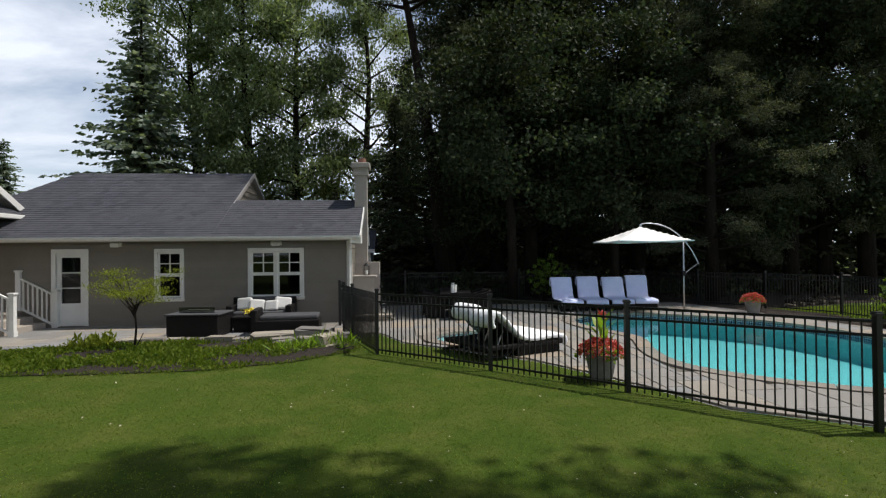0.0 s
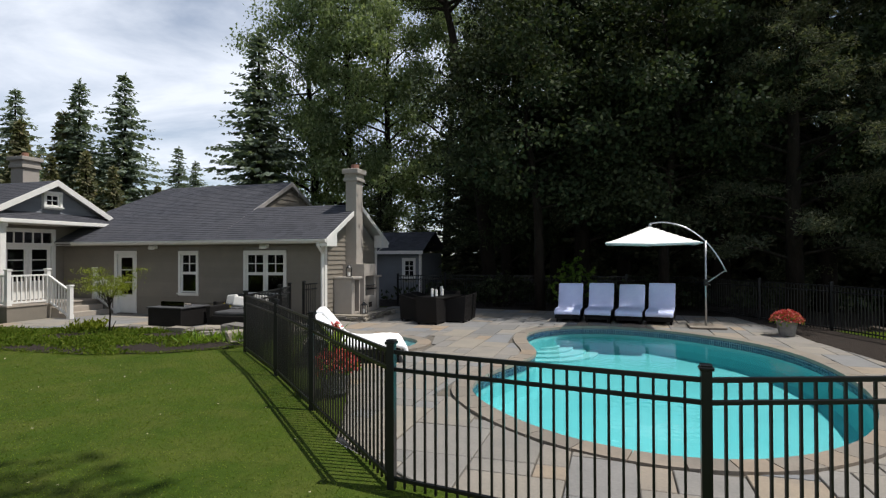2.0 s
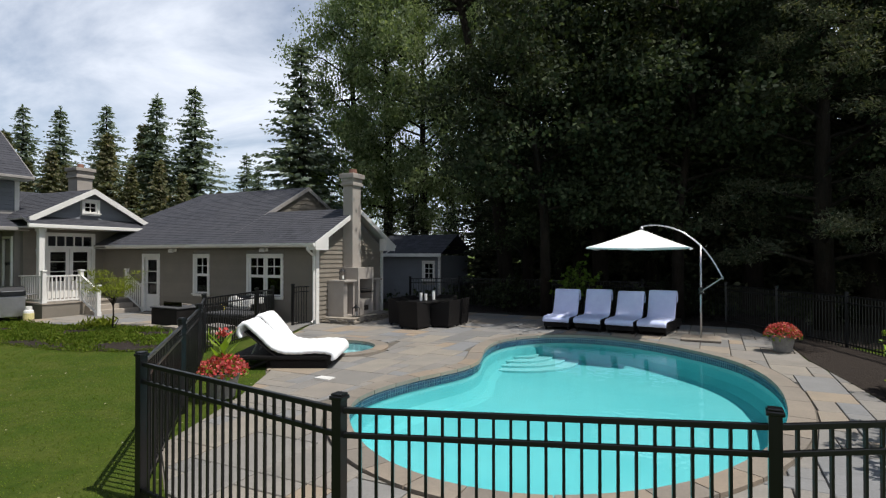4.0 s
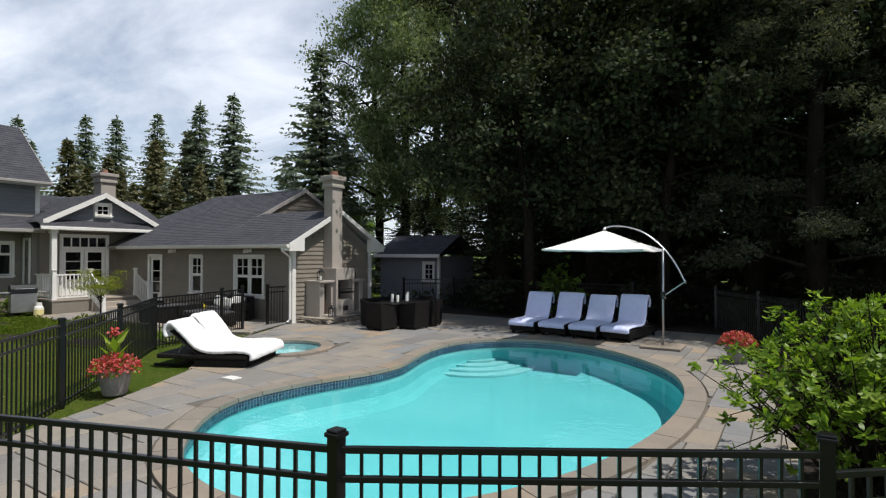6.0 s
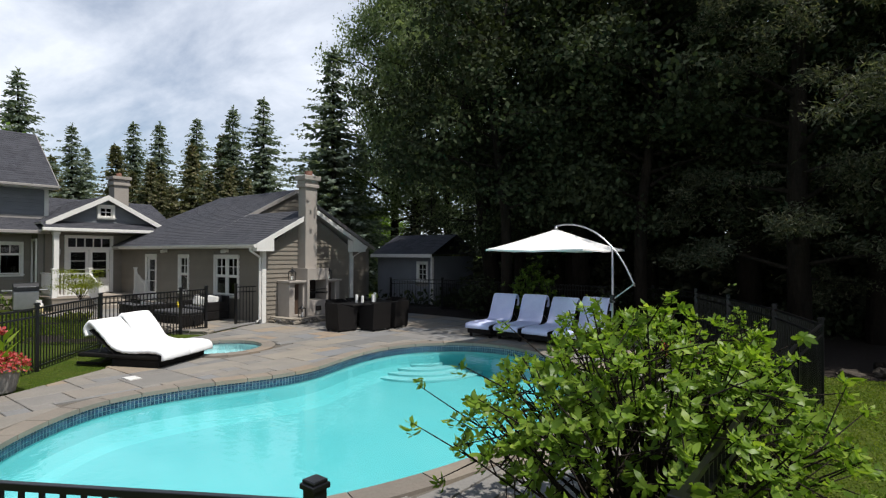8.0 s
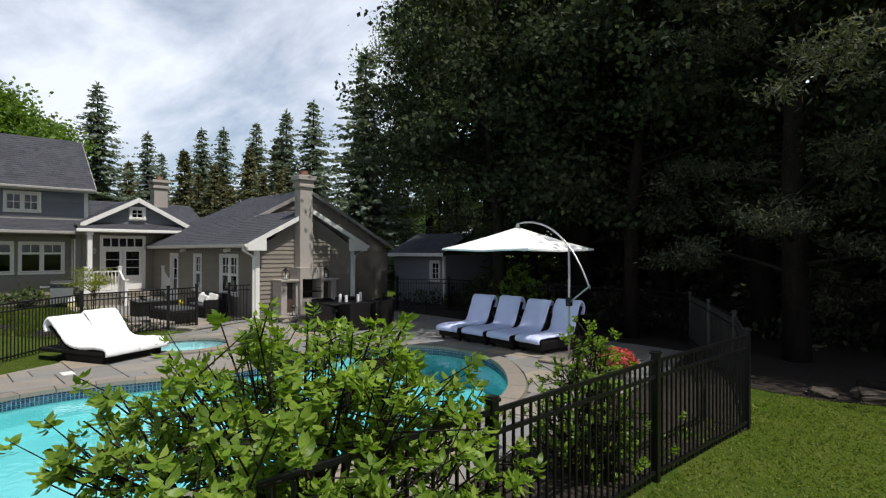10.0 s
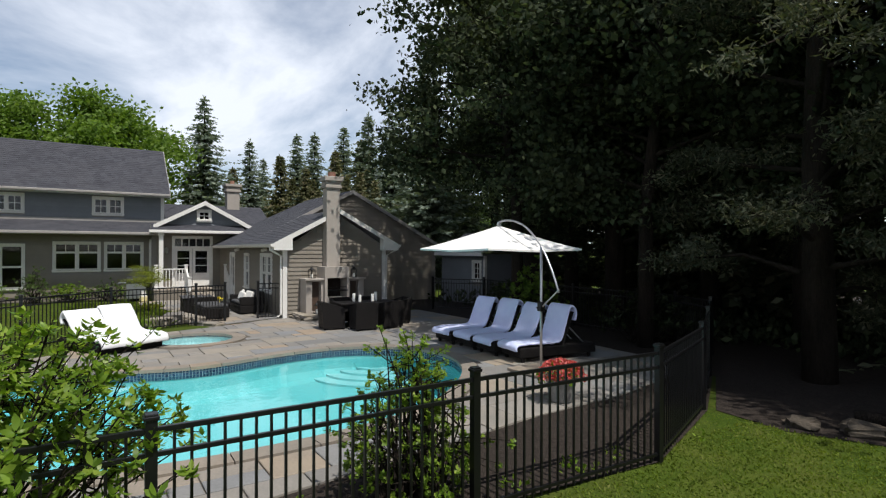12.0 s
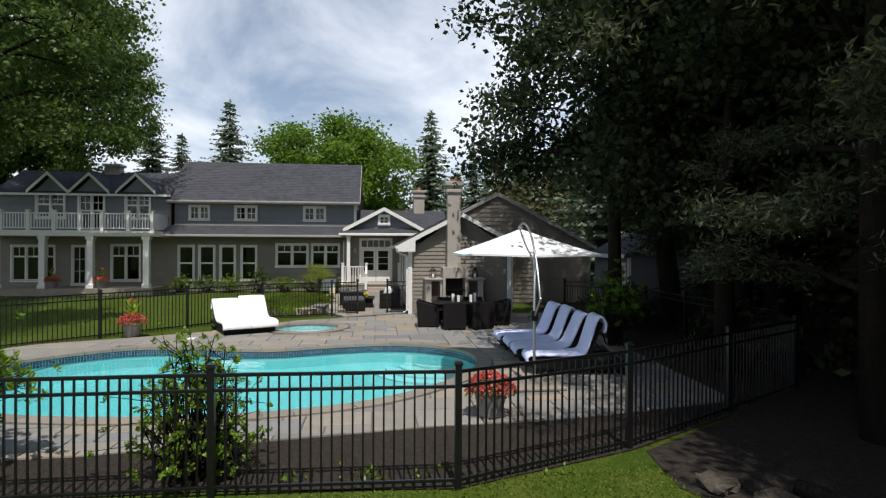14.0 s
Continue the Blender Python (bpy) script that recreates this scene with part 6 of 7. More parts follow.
arm = [Vector((UXC, UYC, 0)) + d * s + Vector((0, 0, z)) for s, z in ((0.0, 2.87), (0.25, 2.90), (0.6, 2.86), (1.0, 2.70), (1.41, 2.36), (1.7, 1.96), (1.92, 1.52))]
tube(bm, arc_points([tuple(a) for a in arm], 4), 0.019, 8)
part("arm", bm, M_ALU, umb, "curved grey metal arm", smooth=True)
bm = bmesh.new()
tube(bm, [arm[-1] + Vector((0, 0, 0.06)), (mast[0] + 0.02, mast[1], 1.22)], 0.016, 6)
part("brace", bm, M_ALU, umb)
bm = boxes((mast[0] - 0.05, mast[1] - 0.06, 1.14, mast[0] + 0.05, mast[1] + 0.06, 1.32, None, 0.015))
crank = part("crank_box", bm, M_BLACK, umb)
bm = bmesh.new()
tube(bm, [(mast[0], mast[1] - 0.06, 1.22), (mast[0], mast[1] - 0.12, 1.22), (mast[0] + 0.1, mast[1] - 0.12, 1.16)], 0.009, 6)
part("crank_handle", bm, M_BLACK, crank)
bm = boxes((mast[0] - 0.45, mast[1] - 0.45, 0.012, mast[0] + 0.45, mast[1] + 0.45, 0.06, None, 0.012))
part("base_plate", bm, M_COPING, umb, "flat stone base slabs")

# dark wicker dining set with candles near the fireplace
TX, TY = 1.75, 17.55
table = thing("dining_table", pose(TX, TY, 0, 0, 0, 84), "dark wicker dining table on the shaded deck", "table")
part("tabletop", boxes((-0.9, -0.48, 0.68, 0.9, 0.48, 0.73, None, 0.012)), M_WICKER, table)
part("apron", boxes((-0.84, -0.42, 0.5, 0.84, 0.42, 0.68)), M_WICKER, table)
for x in (-0.82, 0.82):
    for y in (-0.4, 0.4):
        part("leg", boxes((x - 0.05, y - 0.05, 0, x + 0.05, y + 0.05, 0.5)), M_WICKER, table)


def wicker_chair(m):
    th = thing("wicker_chair", m, "dark woven wicker tub chair at the dining table", "chair", "chairs round the table")
    part("seat", boxes((-0.28, -0.28, 0.30, 0.28, 0.26, 0.43, None, 0.03)), M_WICKER, th)
    bm = bmesh.new()
    prof = [(-0.33, -0.30), (-0.33, 0.30), (0.33, 0.30), (0.33, -0.30), (0.27, -0.30), (0.27, 0.24), (-0.27, 0.24), (-0.27, -0.30)]
    prism(bm, prof, 0.05, 0.64)
    for v in bm.verts:
        if v.co.z > 0.3 and v.co.y > 0:
            v.co.z += 0.16
            v.co.y += 0.05
    part("shell", bm, M_WICKER, th, "woven wrap-round back and arms")
    for x in (-0.27, 0.27):
        for y in (-0.26, 0.26):
            part("leg", boxes((x - 0.025, y - 0.025, 0, x + 0.025, y + 0.025, 0.3)), M_WICKER, th)
    return th


chair = wicker_chair(pose(TX + 0.1, TY - 1.12, 0, 0, 0, 172))
for x, y, t in ((TX - 0.1, TY + 1.15, -6), (TX + 0.72, TY - 0.4, 266), (TX + 0.70, TY + 0.4, 276), (TX - 0.70, TY - 0.42, 88), (TX - 0.72, TY + 0.40, 80)):
    copy_thing(chair, pose(x, y, 0, 0, 0, t))
for x, y, h in ((TX - 0.13, TY - 0.32, 0.24), (TX - 0.05, TY - 0.16, 0.2), (TX + 0.02, TY + 0.22, 0.22), (TX - 0.04, TY + 0.36, 0.27)):
    bm = bmesh.new()
    lathe(bm, [(0.001, 0), (0.045, 0.0), (0.045, h), (0.03, h + 0.004), (0.006, h - 0.006)], 14)
    c = thing("candle", pose(x, y, 0.732), "thick white pillar candle on the dark table", "candle", "candles")
    part("wax", bm, M_WAX, c, smooth=False)
    bm = bmesh.new()
    tube(bm, [(0, 0, h - 0.006), (0.002, 0, h + 0.018)], 0.002, 4)
    part("wick", bm, M_BLACK, c)


def metal_lantern(m):
    th = thing("lantern", m, "small black metal candle lantern", "lantern", "lanterns")
    bm = boxes((-0.09, -0.09, 0, 0.09, 0.09, 0.02), (-0.09, -0.09, 0.27, 0.09, 0.09, 0.29))
    for x in (-0.08, 0.08):
        for y in (-0.08, 0.08):
            box(bm, x - 0.008, y - 0.008, 0.02, x + 0.008, y + 0.008, 0.27)
    part("cage", bm, M_BLACK, th)
    bm = bmesh.new()
    lathe(bm, [(0.10, 0.0), (0.04, 0.06), (0.03, 0.08)], 8, (0, 0, 0.29))
    part("roof", bm, M_BLACK, th)
    bm = bmesh.new()
    tube(bm, [(0.04 * math.cos(a), 0, 0.39 + 0.04 * math.sin(a)) for a in np.linspace(0, 2 * math.pi, 13)], 0.005, 5, False)
    part("ring", bm, M_BLACK, th)
    bm = bmesh.new()
    lathe(bm, [(0.04, 0.02), (0.04, 0.15), (0.02, 0.15)], 10)
    part("candle", bm, M_WAX, th)
    return th


lant = metal_lantern(pose(-0.5, 16.85, 0.178))
copy_thing(lant, pose(-1.02, 16.85, 1.331, 0, 0, 20))
copy_thing(lant, pose(-1.05, 18.4, 1.331, 0, 0, 70))


def flower_pot(m, seed, label, tall=True):
    """A tapered planter with a mound of red blooms and a tall leafy spike."""
    r = np.random.default_rng(seed)
    th = thing("flower_pot", m, label, "planter", "flower pots")
    bm = bmesh.new()
    lathe(bm, [(0.15, 0.0), (0.17, 0.02), (0.235, 0.34), (0.25, 0.35), (0.25, 0.39), (0.22, 0.39), (0.21, 0.33)], 24)
    part("pot", bm, M_POT, th, "grey weathered tapered pot", smooth=False)
    bm = bmesh.new()
    lathe(bm, [(0.2, 0.3), (0.215, 0.345), (0.05, 0.355)], 18)
    part("soil", bm, M_MULCH, th)
    n = 1500
    a, q = r.uniform(0, 6.28, n), np.sqrt(r.uniform(0, 1, n))
    pos = np.stack([np.cos(a) * q * 0.36, np.sin(a) * q * 0.36, 0.46 + 0.12 * np.sqrt(1 - 0.8 * q * q) - 0.14 * q ** 3 + r.normal(0, 0.025, n)], 1)
    d = unit(r.normal(0, 1, (n, 3)) + np.array([0, 0, 0.6]))
    s = unit(np.cross(d, r.normal(0, 1, (n, 3))))
    red = r.uniform(0, 1, n) < 0.72
    ll = r.uniform(0.03, 0.055, (n, 1))
    tagged(part("bloom_mass", cards("bloom_mass", pos[red], (d * ll)[red], (s * ll * 0.5)[red], M_FLOWER), None, th, "red and pink petals"), kind="stuff")
    part("foliage", cards("foliage", pos[~red] - np.array([0, 0, 0.05]), (d * ll * 1.3)[~red], (s * ll * 0.5)[~red], M_SHRUB), None, th)
    if not tall:
        return th
    bm = bmesh.new()
    tube(bm, [(0, 0, 0.35), (0.01, 0.01, 0.8), (0.02, 0.0, 0.98)], [0.014, 0.01, 0.005], 6)
    spike = part("stem", bm, M_SHRUB, th)
    k = 9
    aa = np.arange(k) * 2.4
    pos = np.stack([0 * aa, 0 * aa, np.linspace(0.42, 0.78, k)], 1)
    d = np.stack([np.cos(aa), np.sin(aa), np.full(k, 1.1)], 1) * 0.26
    s = np.stack([-np.sin(aa), np.cos(aa), 0 * aa], 1) * 0.06
    part("canna_leaf", cards("canna_leaf", pos, d, s, M_SHRUB), None, spike)
    k = 40
    pos = np.array([0.02, 0, 0.97]) + r.normal(0, 0.03, (k, 3))
    d = unit(r.normal(0, 1, (k, 3))) * 0.06
    s = unit(np.cross(d, r.normal(0, 1, (k, 3)))) * 0.025
    part("flower", cards("flower", pos, d, s, M_FLOWER), None, spike)
    return th


flower_pot(pose(3.08, 8.33, 0.0), 3, "grey planter of red flowers with a tall red canna")
flower_pot(pose(11.0, 16.5, 0.0, 0, 0, 70), 4, "grey planter of red flowers at the shaded deck edge", False)
flower_pot(pose(-10.9, -1.3, 0.32, 0, 0, 20), 5, "planter of pink flowers beside a white porch column")
flower_pot(pose(-10.9, 1.0, 0.32, 0, 0, 120), 6, "planter of pink flowers beside a white porch column")

# ---- seating on the garage patio ----
def cushion(bm, x0, y0, z0, x1, y1, z1, m=None):
    box(bm, x0, y0, z0, x1, y1, z1, m, min(0.05, (z1 - z0) * 0.4, (y1 - y0) * 0.4))


sofa = thing("wicker_loveseat", pose(-3.75, 15.35, 0.03), "dark wicker loveseat with charcoal cushions against the wall", "sofa")
part("base", boxes((-0.85, -0.4, 0.04, 0.85, 0.4, 0.30, None, 0.02)), M_WICKER, sofa)
part("back", boxes((-0.85, 0.28, 0.3, 0.85, 0.42, 0.78, None, 0.03)), M_WICKER, sofa)
for x in (-0.85, 0.69):
    part("arm", boxes((x, -0.4, 0.3, x + 0.16, 0.28, 0.60, None, 0.03)), M_WICKER, sofa)
for x in (-0.68, 0.01):
    bm = bmesh.new()
    cushion(bm, x, -0.38, 0.30, x + 0.67, 0.26, 0.44)
    part("seat_cushion", bm, M_CUSHION, sofa)
    bm = bmesh.new()
    cushion(bm, x, 0.1, 0.44, x + 0.67, 0.27, 0.80)
    part("back_cushion", bm, M_CUSHION, sofa)
for x, z, w, t in ((-0.45, 0.47, 0.42, -14), (-0.1, 0.44, 0.40, 9), (0.28, 0.44, 0.36, -6), (0.56, 0.46, 0.44, 16)):
    bm = bmesh.new()
    box(bm, -w / 2, -0.06, 0, w / 2, 0.06, w * 0.78, None, 0.045)
    tagged(part("pillow", bm, M_PILLOW, None, m=pose(-3.75 + x, 15.27 if w > 0.41 else 15.17, 0.03 + z, -18, t * 0.4, t)), "pale patterned throw pillow on the dark loveseat", "pillow", "throw pillows")
sec = thing("wicker_chaise", pose(-2.75, 13.95, 0.03, 0, 0, 4), "low dark wicker chaise with a grey seat pad", "sofa")
part("base", boxes((-0.85, -0.42, 0.03, 0.75, 0.42, 0.36, None, 0.025)), M_WICKER, sec)
part("back", boxes((-0.85, -0.46, 0.3, -0.7, 0.42, 0.62, None, 0.03)), M_WICKER, sec)
bm = bmesh.new()
cushion(bm, -0.66, -0.38, 0.36, 0.72, 0.4, 0.47)
part("seat_cushion", bm, M_CUSHION, sec)
fire_t = thing("fire_table", pose(-4.85, 13.85, 0.03, 0, 0, -3), "dark wicker fire table with a glass wind guard", "table")
part("body", boxes((-0.6, -0.5, 0.02, 0.6, 0.5, 0.52, None, 0.025)), M_WICKER, fire_t)
part("top", boxes((-0.63, -0.53, 0.522, 0.63, 0.53, 0.56, None, 0.01)), M_CUSHION, fire_t)
part("burner_pan", boxes((-0.36, -0.16, 0.561, 0.36, 0.16, 0.58)), M_STEEL, fire_t)
part("wind_guard", boxes((-0.42, -0.22, 0.561, 0.42, -0.212, 0.7)), M_GLASS, fire_t).visible_shadow = False
part("lid", boxes((-0.40, 0.2, 0.561, 0.1, 0.36, 0.60, None, 0.01)), M_COPING, fire_t)
cof = thing("coffee_table", pose(-3.75, 14.45, 0.03), "low dark wicker coffee table between the seats", "table")
part("top", boxes((-0.5, -0.3, 0.34, 0.5, 0.3, 0.39, None, 0.01)), M_WICKER, cof)
part("base", boxes((-0.42, -0.24, 0.0, 0.42, 0.24, 0.34)), M_WICKER, cof)
vase = thing("flower_bowl", pose(-3.8, 14.4, 0.422), "small bowl of yellow flowers on the coffee table", "flowers")
bm = bmesh.new()
lathe(bm, [(0.05, 0), (0.09, 0.04), (0.10, 0.09), (0.08, 0.09)], 14)
part("bowl", bm, M_POT, vase)
r = np.random.default_rng(9)
pos = np.array([0, 0, 0.12]) + r.normal(0, 1, (160, 3)) * np.array([0.07, 0.07, 0.035])
d = unit(r.normal(0, 1, (160, 3))) * 0.05
tagged(part("petal_mass", cards("petal_mass", pos, d, unit(np.cross(d, r.normal(0, 1, (160, 3)))) * 0.022, simple("yellow_petal", (0.75, 0.60, 0.02), (0.85, 0.7, 0.05))), None, vase), kind="stuff")

# ---- grill and gas bottle by the porch ----
grill = thing("gas_grill", pose(-11.05, 12.35, 0.0, 0, 0, 80), "grey gas grill with a closed dark lid and side shelves", "grill")
part("cabinet", boxes((-0.38, -0.26, 0.12, 0.38, 0.26, 0.78, None, 0.015)), M_STEEL, grill)
bm = bmesh.new()
extrude_x(bm, [(-0.28, 0.80), (-0.27, 0.95), (-0.14, 1.08), (0.12, 1.10), (0.26, 1.0), (0.28, 0.80)], -0.38, 0.38)
lid = part("lid", bm, M_BLACK, grill)
bm = bmesh.new()
tube(bm, [(-0.28, -0.30, 0.95), (-0.28, -0.34, 0.95), (0.28, -0.34, 0.95), (0.28, -0.30, 0.95)], 0.012, 6)
part("lid_handle", bm, M_STEEL, lid)
for x in (-0.72, 0.40):
    part("side_shelf", boxes((x, -0.24, 0.80, x + 0.32, 0.24, 0.84, None, 0.01)), M_STEEL, grill)
for x in (-0.33, 0.33):
    bm = bmesh.new()
    tube(bm, [(x - 0.02, 0.2, 0.08), (x + 0.02, 0.2, 0.08)], 0.08, 14)
    part("wheel", bm, M_BLACK, grill)
    part("foot", boxes((x - 0.03, -0.22, 0.0, x + 0.03, -0.16, 0.12)), M_BLACK, grill)
tank = thing("gas_bottle", pose(-10.3, 12.55, 0.0), "yellow and white gas bottle standing by the grill", "gas bottle")
bm = bmesh.new()
lathe(bm, [(0.11, 0.0), (0.12, 0.03), (0.155, 0.06), (0.155, 0.24), (0.15, 0.25)], 18)
part("lower_body", bm, M_PLASTIC_Y, tank, "yellow lower body")
bm = bmesh.new()
lathe(bm, [(0.15, 0.252), (0.14, 0.32), (0.09, 0.37), (0.03, 0.385)], 18)
part("upper_body", bm, M_TRIM, tank)
bm = bmesh.new()
lathe(bm, [(0.10, 0.36), (0.10, 0.47), (0.085, 0.47), (0.085, 0.38)], 16)
part("collar", bm, M_TRIM, tank)


# ---- garden beds, patio and low planting ----
def bed(name, pts, z, material, label):
    bm = sheet_with_holes([Vector(p) for p in pts], [], z)
    return structure(name, bm, material, label)


BED = [(-10.2, 10.2), (-6.6, 9.75), (-5.2, 9.68), (-3.5, 9.78), (-2.0, 10.35), (-1.05, 11.3), (-0.9, 11.9), (-1.5, 13.25), (-3.0, 12.98), (-5.0, 13.2), (-6.3, 12.95), (-6.9, 12.5), (-8.4, 12.25), (-10.2, 12.2)]
bed("mulch_bed", BED, -0.012, M_MULCH, "dark mulch bed in front of the patio")
bed("mulch_bed_east", [(12.03, 7.5), (13.2, 8.4), (13.1, 10.8), (13.1, 13.3), (13.3, 15.7), (12.46, 17.95), (11.27, 20.05), (10.8, 20.9), (10.6, 20.6), (11.27, 17.5), (11.37, 15.7), (11.68, 13.8), (12.02, 11.4), (12.07, 9.4)], -0.012, M_MULCH, "dark mulch bed between deck and fence")
bed("forest_floor", [(-6.0, 21.4), (-1.4, 21.25), (2.0, 21.25), (10.6, 20.65), (11.3, 20.1), (12.5, 18.1), (13.5, 17.95), (14.5, 18.4), (16.5, 19.2), (24.0, 20.2), (60.0, 20.0), (60.0, 48.0), (-6.0, 48.0)], -0.02, M_MULCH, "dark needle-strewn ground under the trees")
PATIO = [(-10.3, 12.25), (-8.4, 12.3), (-6.8, 12.55), (-6.3, 13.0), (-5.0, 13.25), (-3.0, 13.03), (-1.5, 13.3), (-0.65, 13.9), (-1.45, 15.65), (-1.45, 16.0), (-10.3, 16.0)]
patio = structure("patio", sheet_with_holes([Vector(p) for p in PATIO], [], 0.0), M_JOINT, "grey flagstone patio before the garage wing")
# stone ledge along the patio's lawn side
edge_wall = thing("stone_edging", None, "rough pale flat stones along the patio edge", "edging stones")
random.seed(8)
for (x0, y0), (x1, y1) in zip(PATIO[3:7], PATIO[4:8]):
    ln = math.hypot(x1 - x0, y1 - y0)
    s = 0.0
    while s < ln - 0.1:
        w = min(random.uniform(0.35, 0.8), ln - s)
        c = s + w / 2
        a = math.atan2(y1 - y0, x1 - x0)
        bm = boxes((-w / 2 + 0.01, -0.22, -0.03, w / 2 - 0.01, 0.14, 0.075 + random.uniform(-0.02, 0.03), None, 0.015))
        for v in bm.verts:
            v.co += Vector((random.uniform(-0.02, 0.02), random.uniform(-0.02, 0.02), random.uniform(-0.008, 0.008)))
        part("edging_stone", bm, M_SLATE, edge_wall, m=pose(x0 + math.cos(a) * c, y0 + math.sin(a) * c, 0, 0, 0, math.degrees(a) + random.uniform(-5, 5)))
        s += w
for x, y, w, d, h, t in ((-2.3, 13.2, 1.1, 0.6, 0.16, 20), (-1.95, 12.75, 0.8, 0.5, 0.30, -10), (-2.9, 13.1, 1.0, 0.5, 0.17, 8), (-1.6, 12.3, 0.6, 0.4, 0.22, 50), (-1.9, 12.5, 0.7, 0.45, 0.15, -30), (-2.6, 12.5, 0.55, 0.4, 0.12, 15)):
    bm = boxes((-w / 2, -d / 2, -0.03, w / 2, d / 2, h, None, 0.04))
    for v in bm.verts:
        v.co += Vector((random.uniform(-0.05, 0.05), random.uniform(-0.05, 0.05), random.uniform(-0.015, 0.015)))
    ob = part("boulder", bm, M_SLATE, None, m=pose(x, y, 0, 0, 0, t))
    tagged(ob, "flat grey garden boulder beside the gate", "boulder", "garden boulders")


for x, y, w, d, h, t in ((13.55, 18.3, 0.35, 0.25, 0.09, 25), (14.15, 18.6, 0.45, 0.3, 0.13, 32), (14.7, 18.75, 0.3, 0.25, 0.08, 10), (15.25, 19.0, 0.5, 0.32, 0.13, 24), (15.95, 19.3, 0.4, 0.3, 0.10, 40)):
    bm = boxes((-w / 2, -d / 2, -0.03, w / 2, d / 2, h, None, 0.05))
    for v in bm.verts:
        v.co += Vector((random.uniform(-0.06, 0.06), random.uniform(-0.06, 0.06), random.uniform(-0.04, 0.03)))
    tagged(part("boulder", bm, M_FIELDSTONE, None, m=pose(x, y, 0, 0, 0, t)), "rough brown border stone where lawn meets shade", "boulder", "border stones")
bm = bmesh.new()
tube(bm, [(13.9, 18.95, 0.09), (14.9, 19.25, 0.13), (16.1, 19.75, 0.10), (17.2, 20.1, 0.16)], [0.10, 0.11, 0.09, 0.05], 9)
tube(bm, [(15.2, 19.35, 0.15), (15.6, 19.2, 0.5), (15.7, 19.1, 0.72)], [0.04, 0.025, 0.01], 6)
tagged(part("fallen_log", bm, M_BARK, None, smooth=True), "fallen dead branch lying under the trees", "log")


def tuft_field(name, spots, height, spread, material, leaf, per, label, seed, up=1.2, width=0.3):
    """Low planting: clumps of small leaves on the ground, as one mass."""
    r = np.random.default_rng(seed)
    spots = np.asarray(spots, float)
    n = len(spots) * per
    base = np.repeat(spots, per, 0) + r.normal(0, spread, (n, 2))
    z = np.abs(r.normal(0, height * 0.5, n))
    d = unit(r.normal(0, 1, (n, 3)) + np.array([0, 0, up]))
    s = unit(np.cross(d, r.normal(0, 1, (n, 3))))
    ll = leaf * r.uniform(0.6, 1.3, (n, 1))
    ob = new(name, cards(name, np.column_stack([base, z - 0.02]), d * ll, s * ll * width, material))
    return tagged(ob, label, "planting", "", "stuff")


r = np.random.default_rng(17)
pts = [p for p in zip(r.uniform(-10.2, -2.0, 1000), r.uniform(9.8, 13.2, 1000)) if inside(p, BED) and p[1] > 9.95 and p[0] < -2.9 + 0.5 * (p[1] - 10) and math.sin(p[0] * 2.3 + 1.1 * p[1]) + math.sin(p[1] * 3.1 - p[0]) > -0.75]
tuft_field("ground_cover", pts, 0.05, 0.14, M_GRASSY, 0.075, 30, "low green ground cover in the front bed", 5)
rim = []
for (ax, ay), (bx, by) in zip(BED[:7], BED[1:8]):
    k = int(math.hypot(bx - ax, by - ay) / 0.045)
    rim += [(ax + (bx - ax) * i / k + r.normal(0, 0.03), ay + (by - ay) * i / k + 0.03 + 0.10 * math.sin(3.1 * ax + 0.31 * i) + r.normal(0, 0.05)) for i in range(k)]
tuft_field("ragged_grass_edge", rim, 0.02, 0.05, M_GRASSY, 0.05, 14, "ragged grass along the edge of the mulch bed", 12, 1.0, 0.14)
tuft_field("hosta_clump", [(-6.75, 12.6), (-6.6, 12.45), (-6.9, 12.4), (-6.5, 12.75)], 0.18, 0.12, M_YELLOW, 0.17, 90, "yellow-green grassy clump by the patio", 6, 1.4, 0.16)
tuft_field("iris_clump", [(-1.5, 12.2), (-1.9, 11.9), (-1.2, 11.8), (-2.3, 11.6)], 0.15, 0.16, M_SHRUB, 0.24, 60, "thin pale grassy clumps in the mulch", 7, 1.6, 0.06)
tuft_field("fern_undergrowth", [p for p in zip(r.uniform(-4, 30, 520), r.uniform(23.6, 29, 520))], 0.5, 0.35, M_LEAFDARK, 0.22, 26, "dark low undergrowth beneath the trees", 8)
tuft_field("bed_perennials", [p for p in zip(r.uniform(12.9, 13.1, 6), r.uniform(13.6, 17.0, 6))], 0.07, 0.10, M_SHRUB, 0.06, 16, "sparse low perennials in the mulch bed", 9)

# lawn blades where the camera passes low
n = 125000
gx = np.concatenate([r.uniform(-8.5, 8.5, n), r.uniform(12.3, 18.6, n // 2)])
gy = np.concatenate([2.2 + 9.5 * r.uniform(0, 1, n) ** 1.5, r.uniform(9.5, 18.3, n // 2)])
fence_line = [(-0.8, 11.3), (1.5, 9.24), (3.17, 7.57), (5.12, 5.6), (7.57, 5.2), (9.95, 6.0), (12.09, 7.3), (13.3, 8.3), (13.22, 10.8), (13.2, 13.3), (13.4, 15.7), (13.3, 18.0), (13.3, 19.5)]


def keep_mask(xs, ys, poly):
    c = np.zeros(len(xs), bool)
    m = len(poly)
    for i in range(m):
        (ax, ay), (bx, by) = poly[i][:2], poly[i - 1][:2]
        if ay != by:
            c ^= ((ay > ys) != (by > ys)) & (xs < (bx - ax) * (ys - ay) / (by - ay) + ax)
    return c


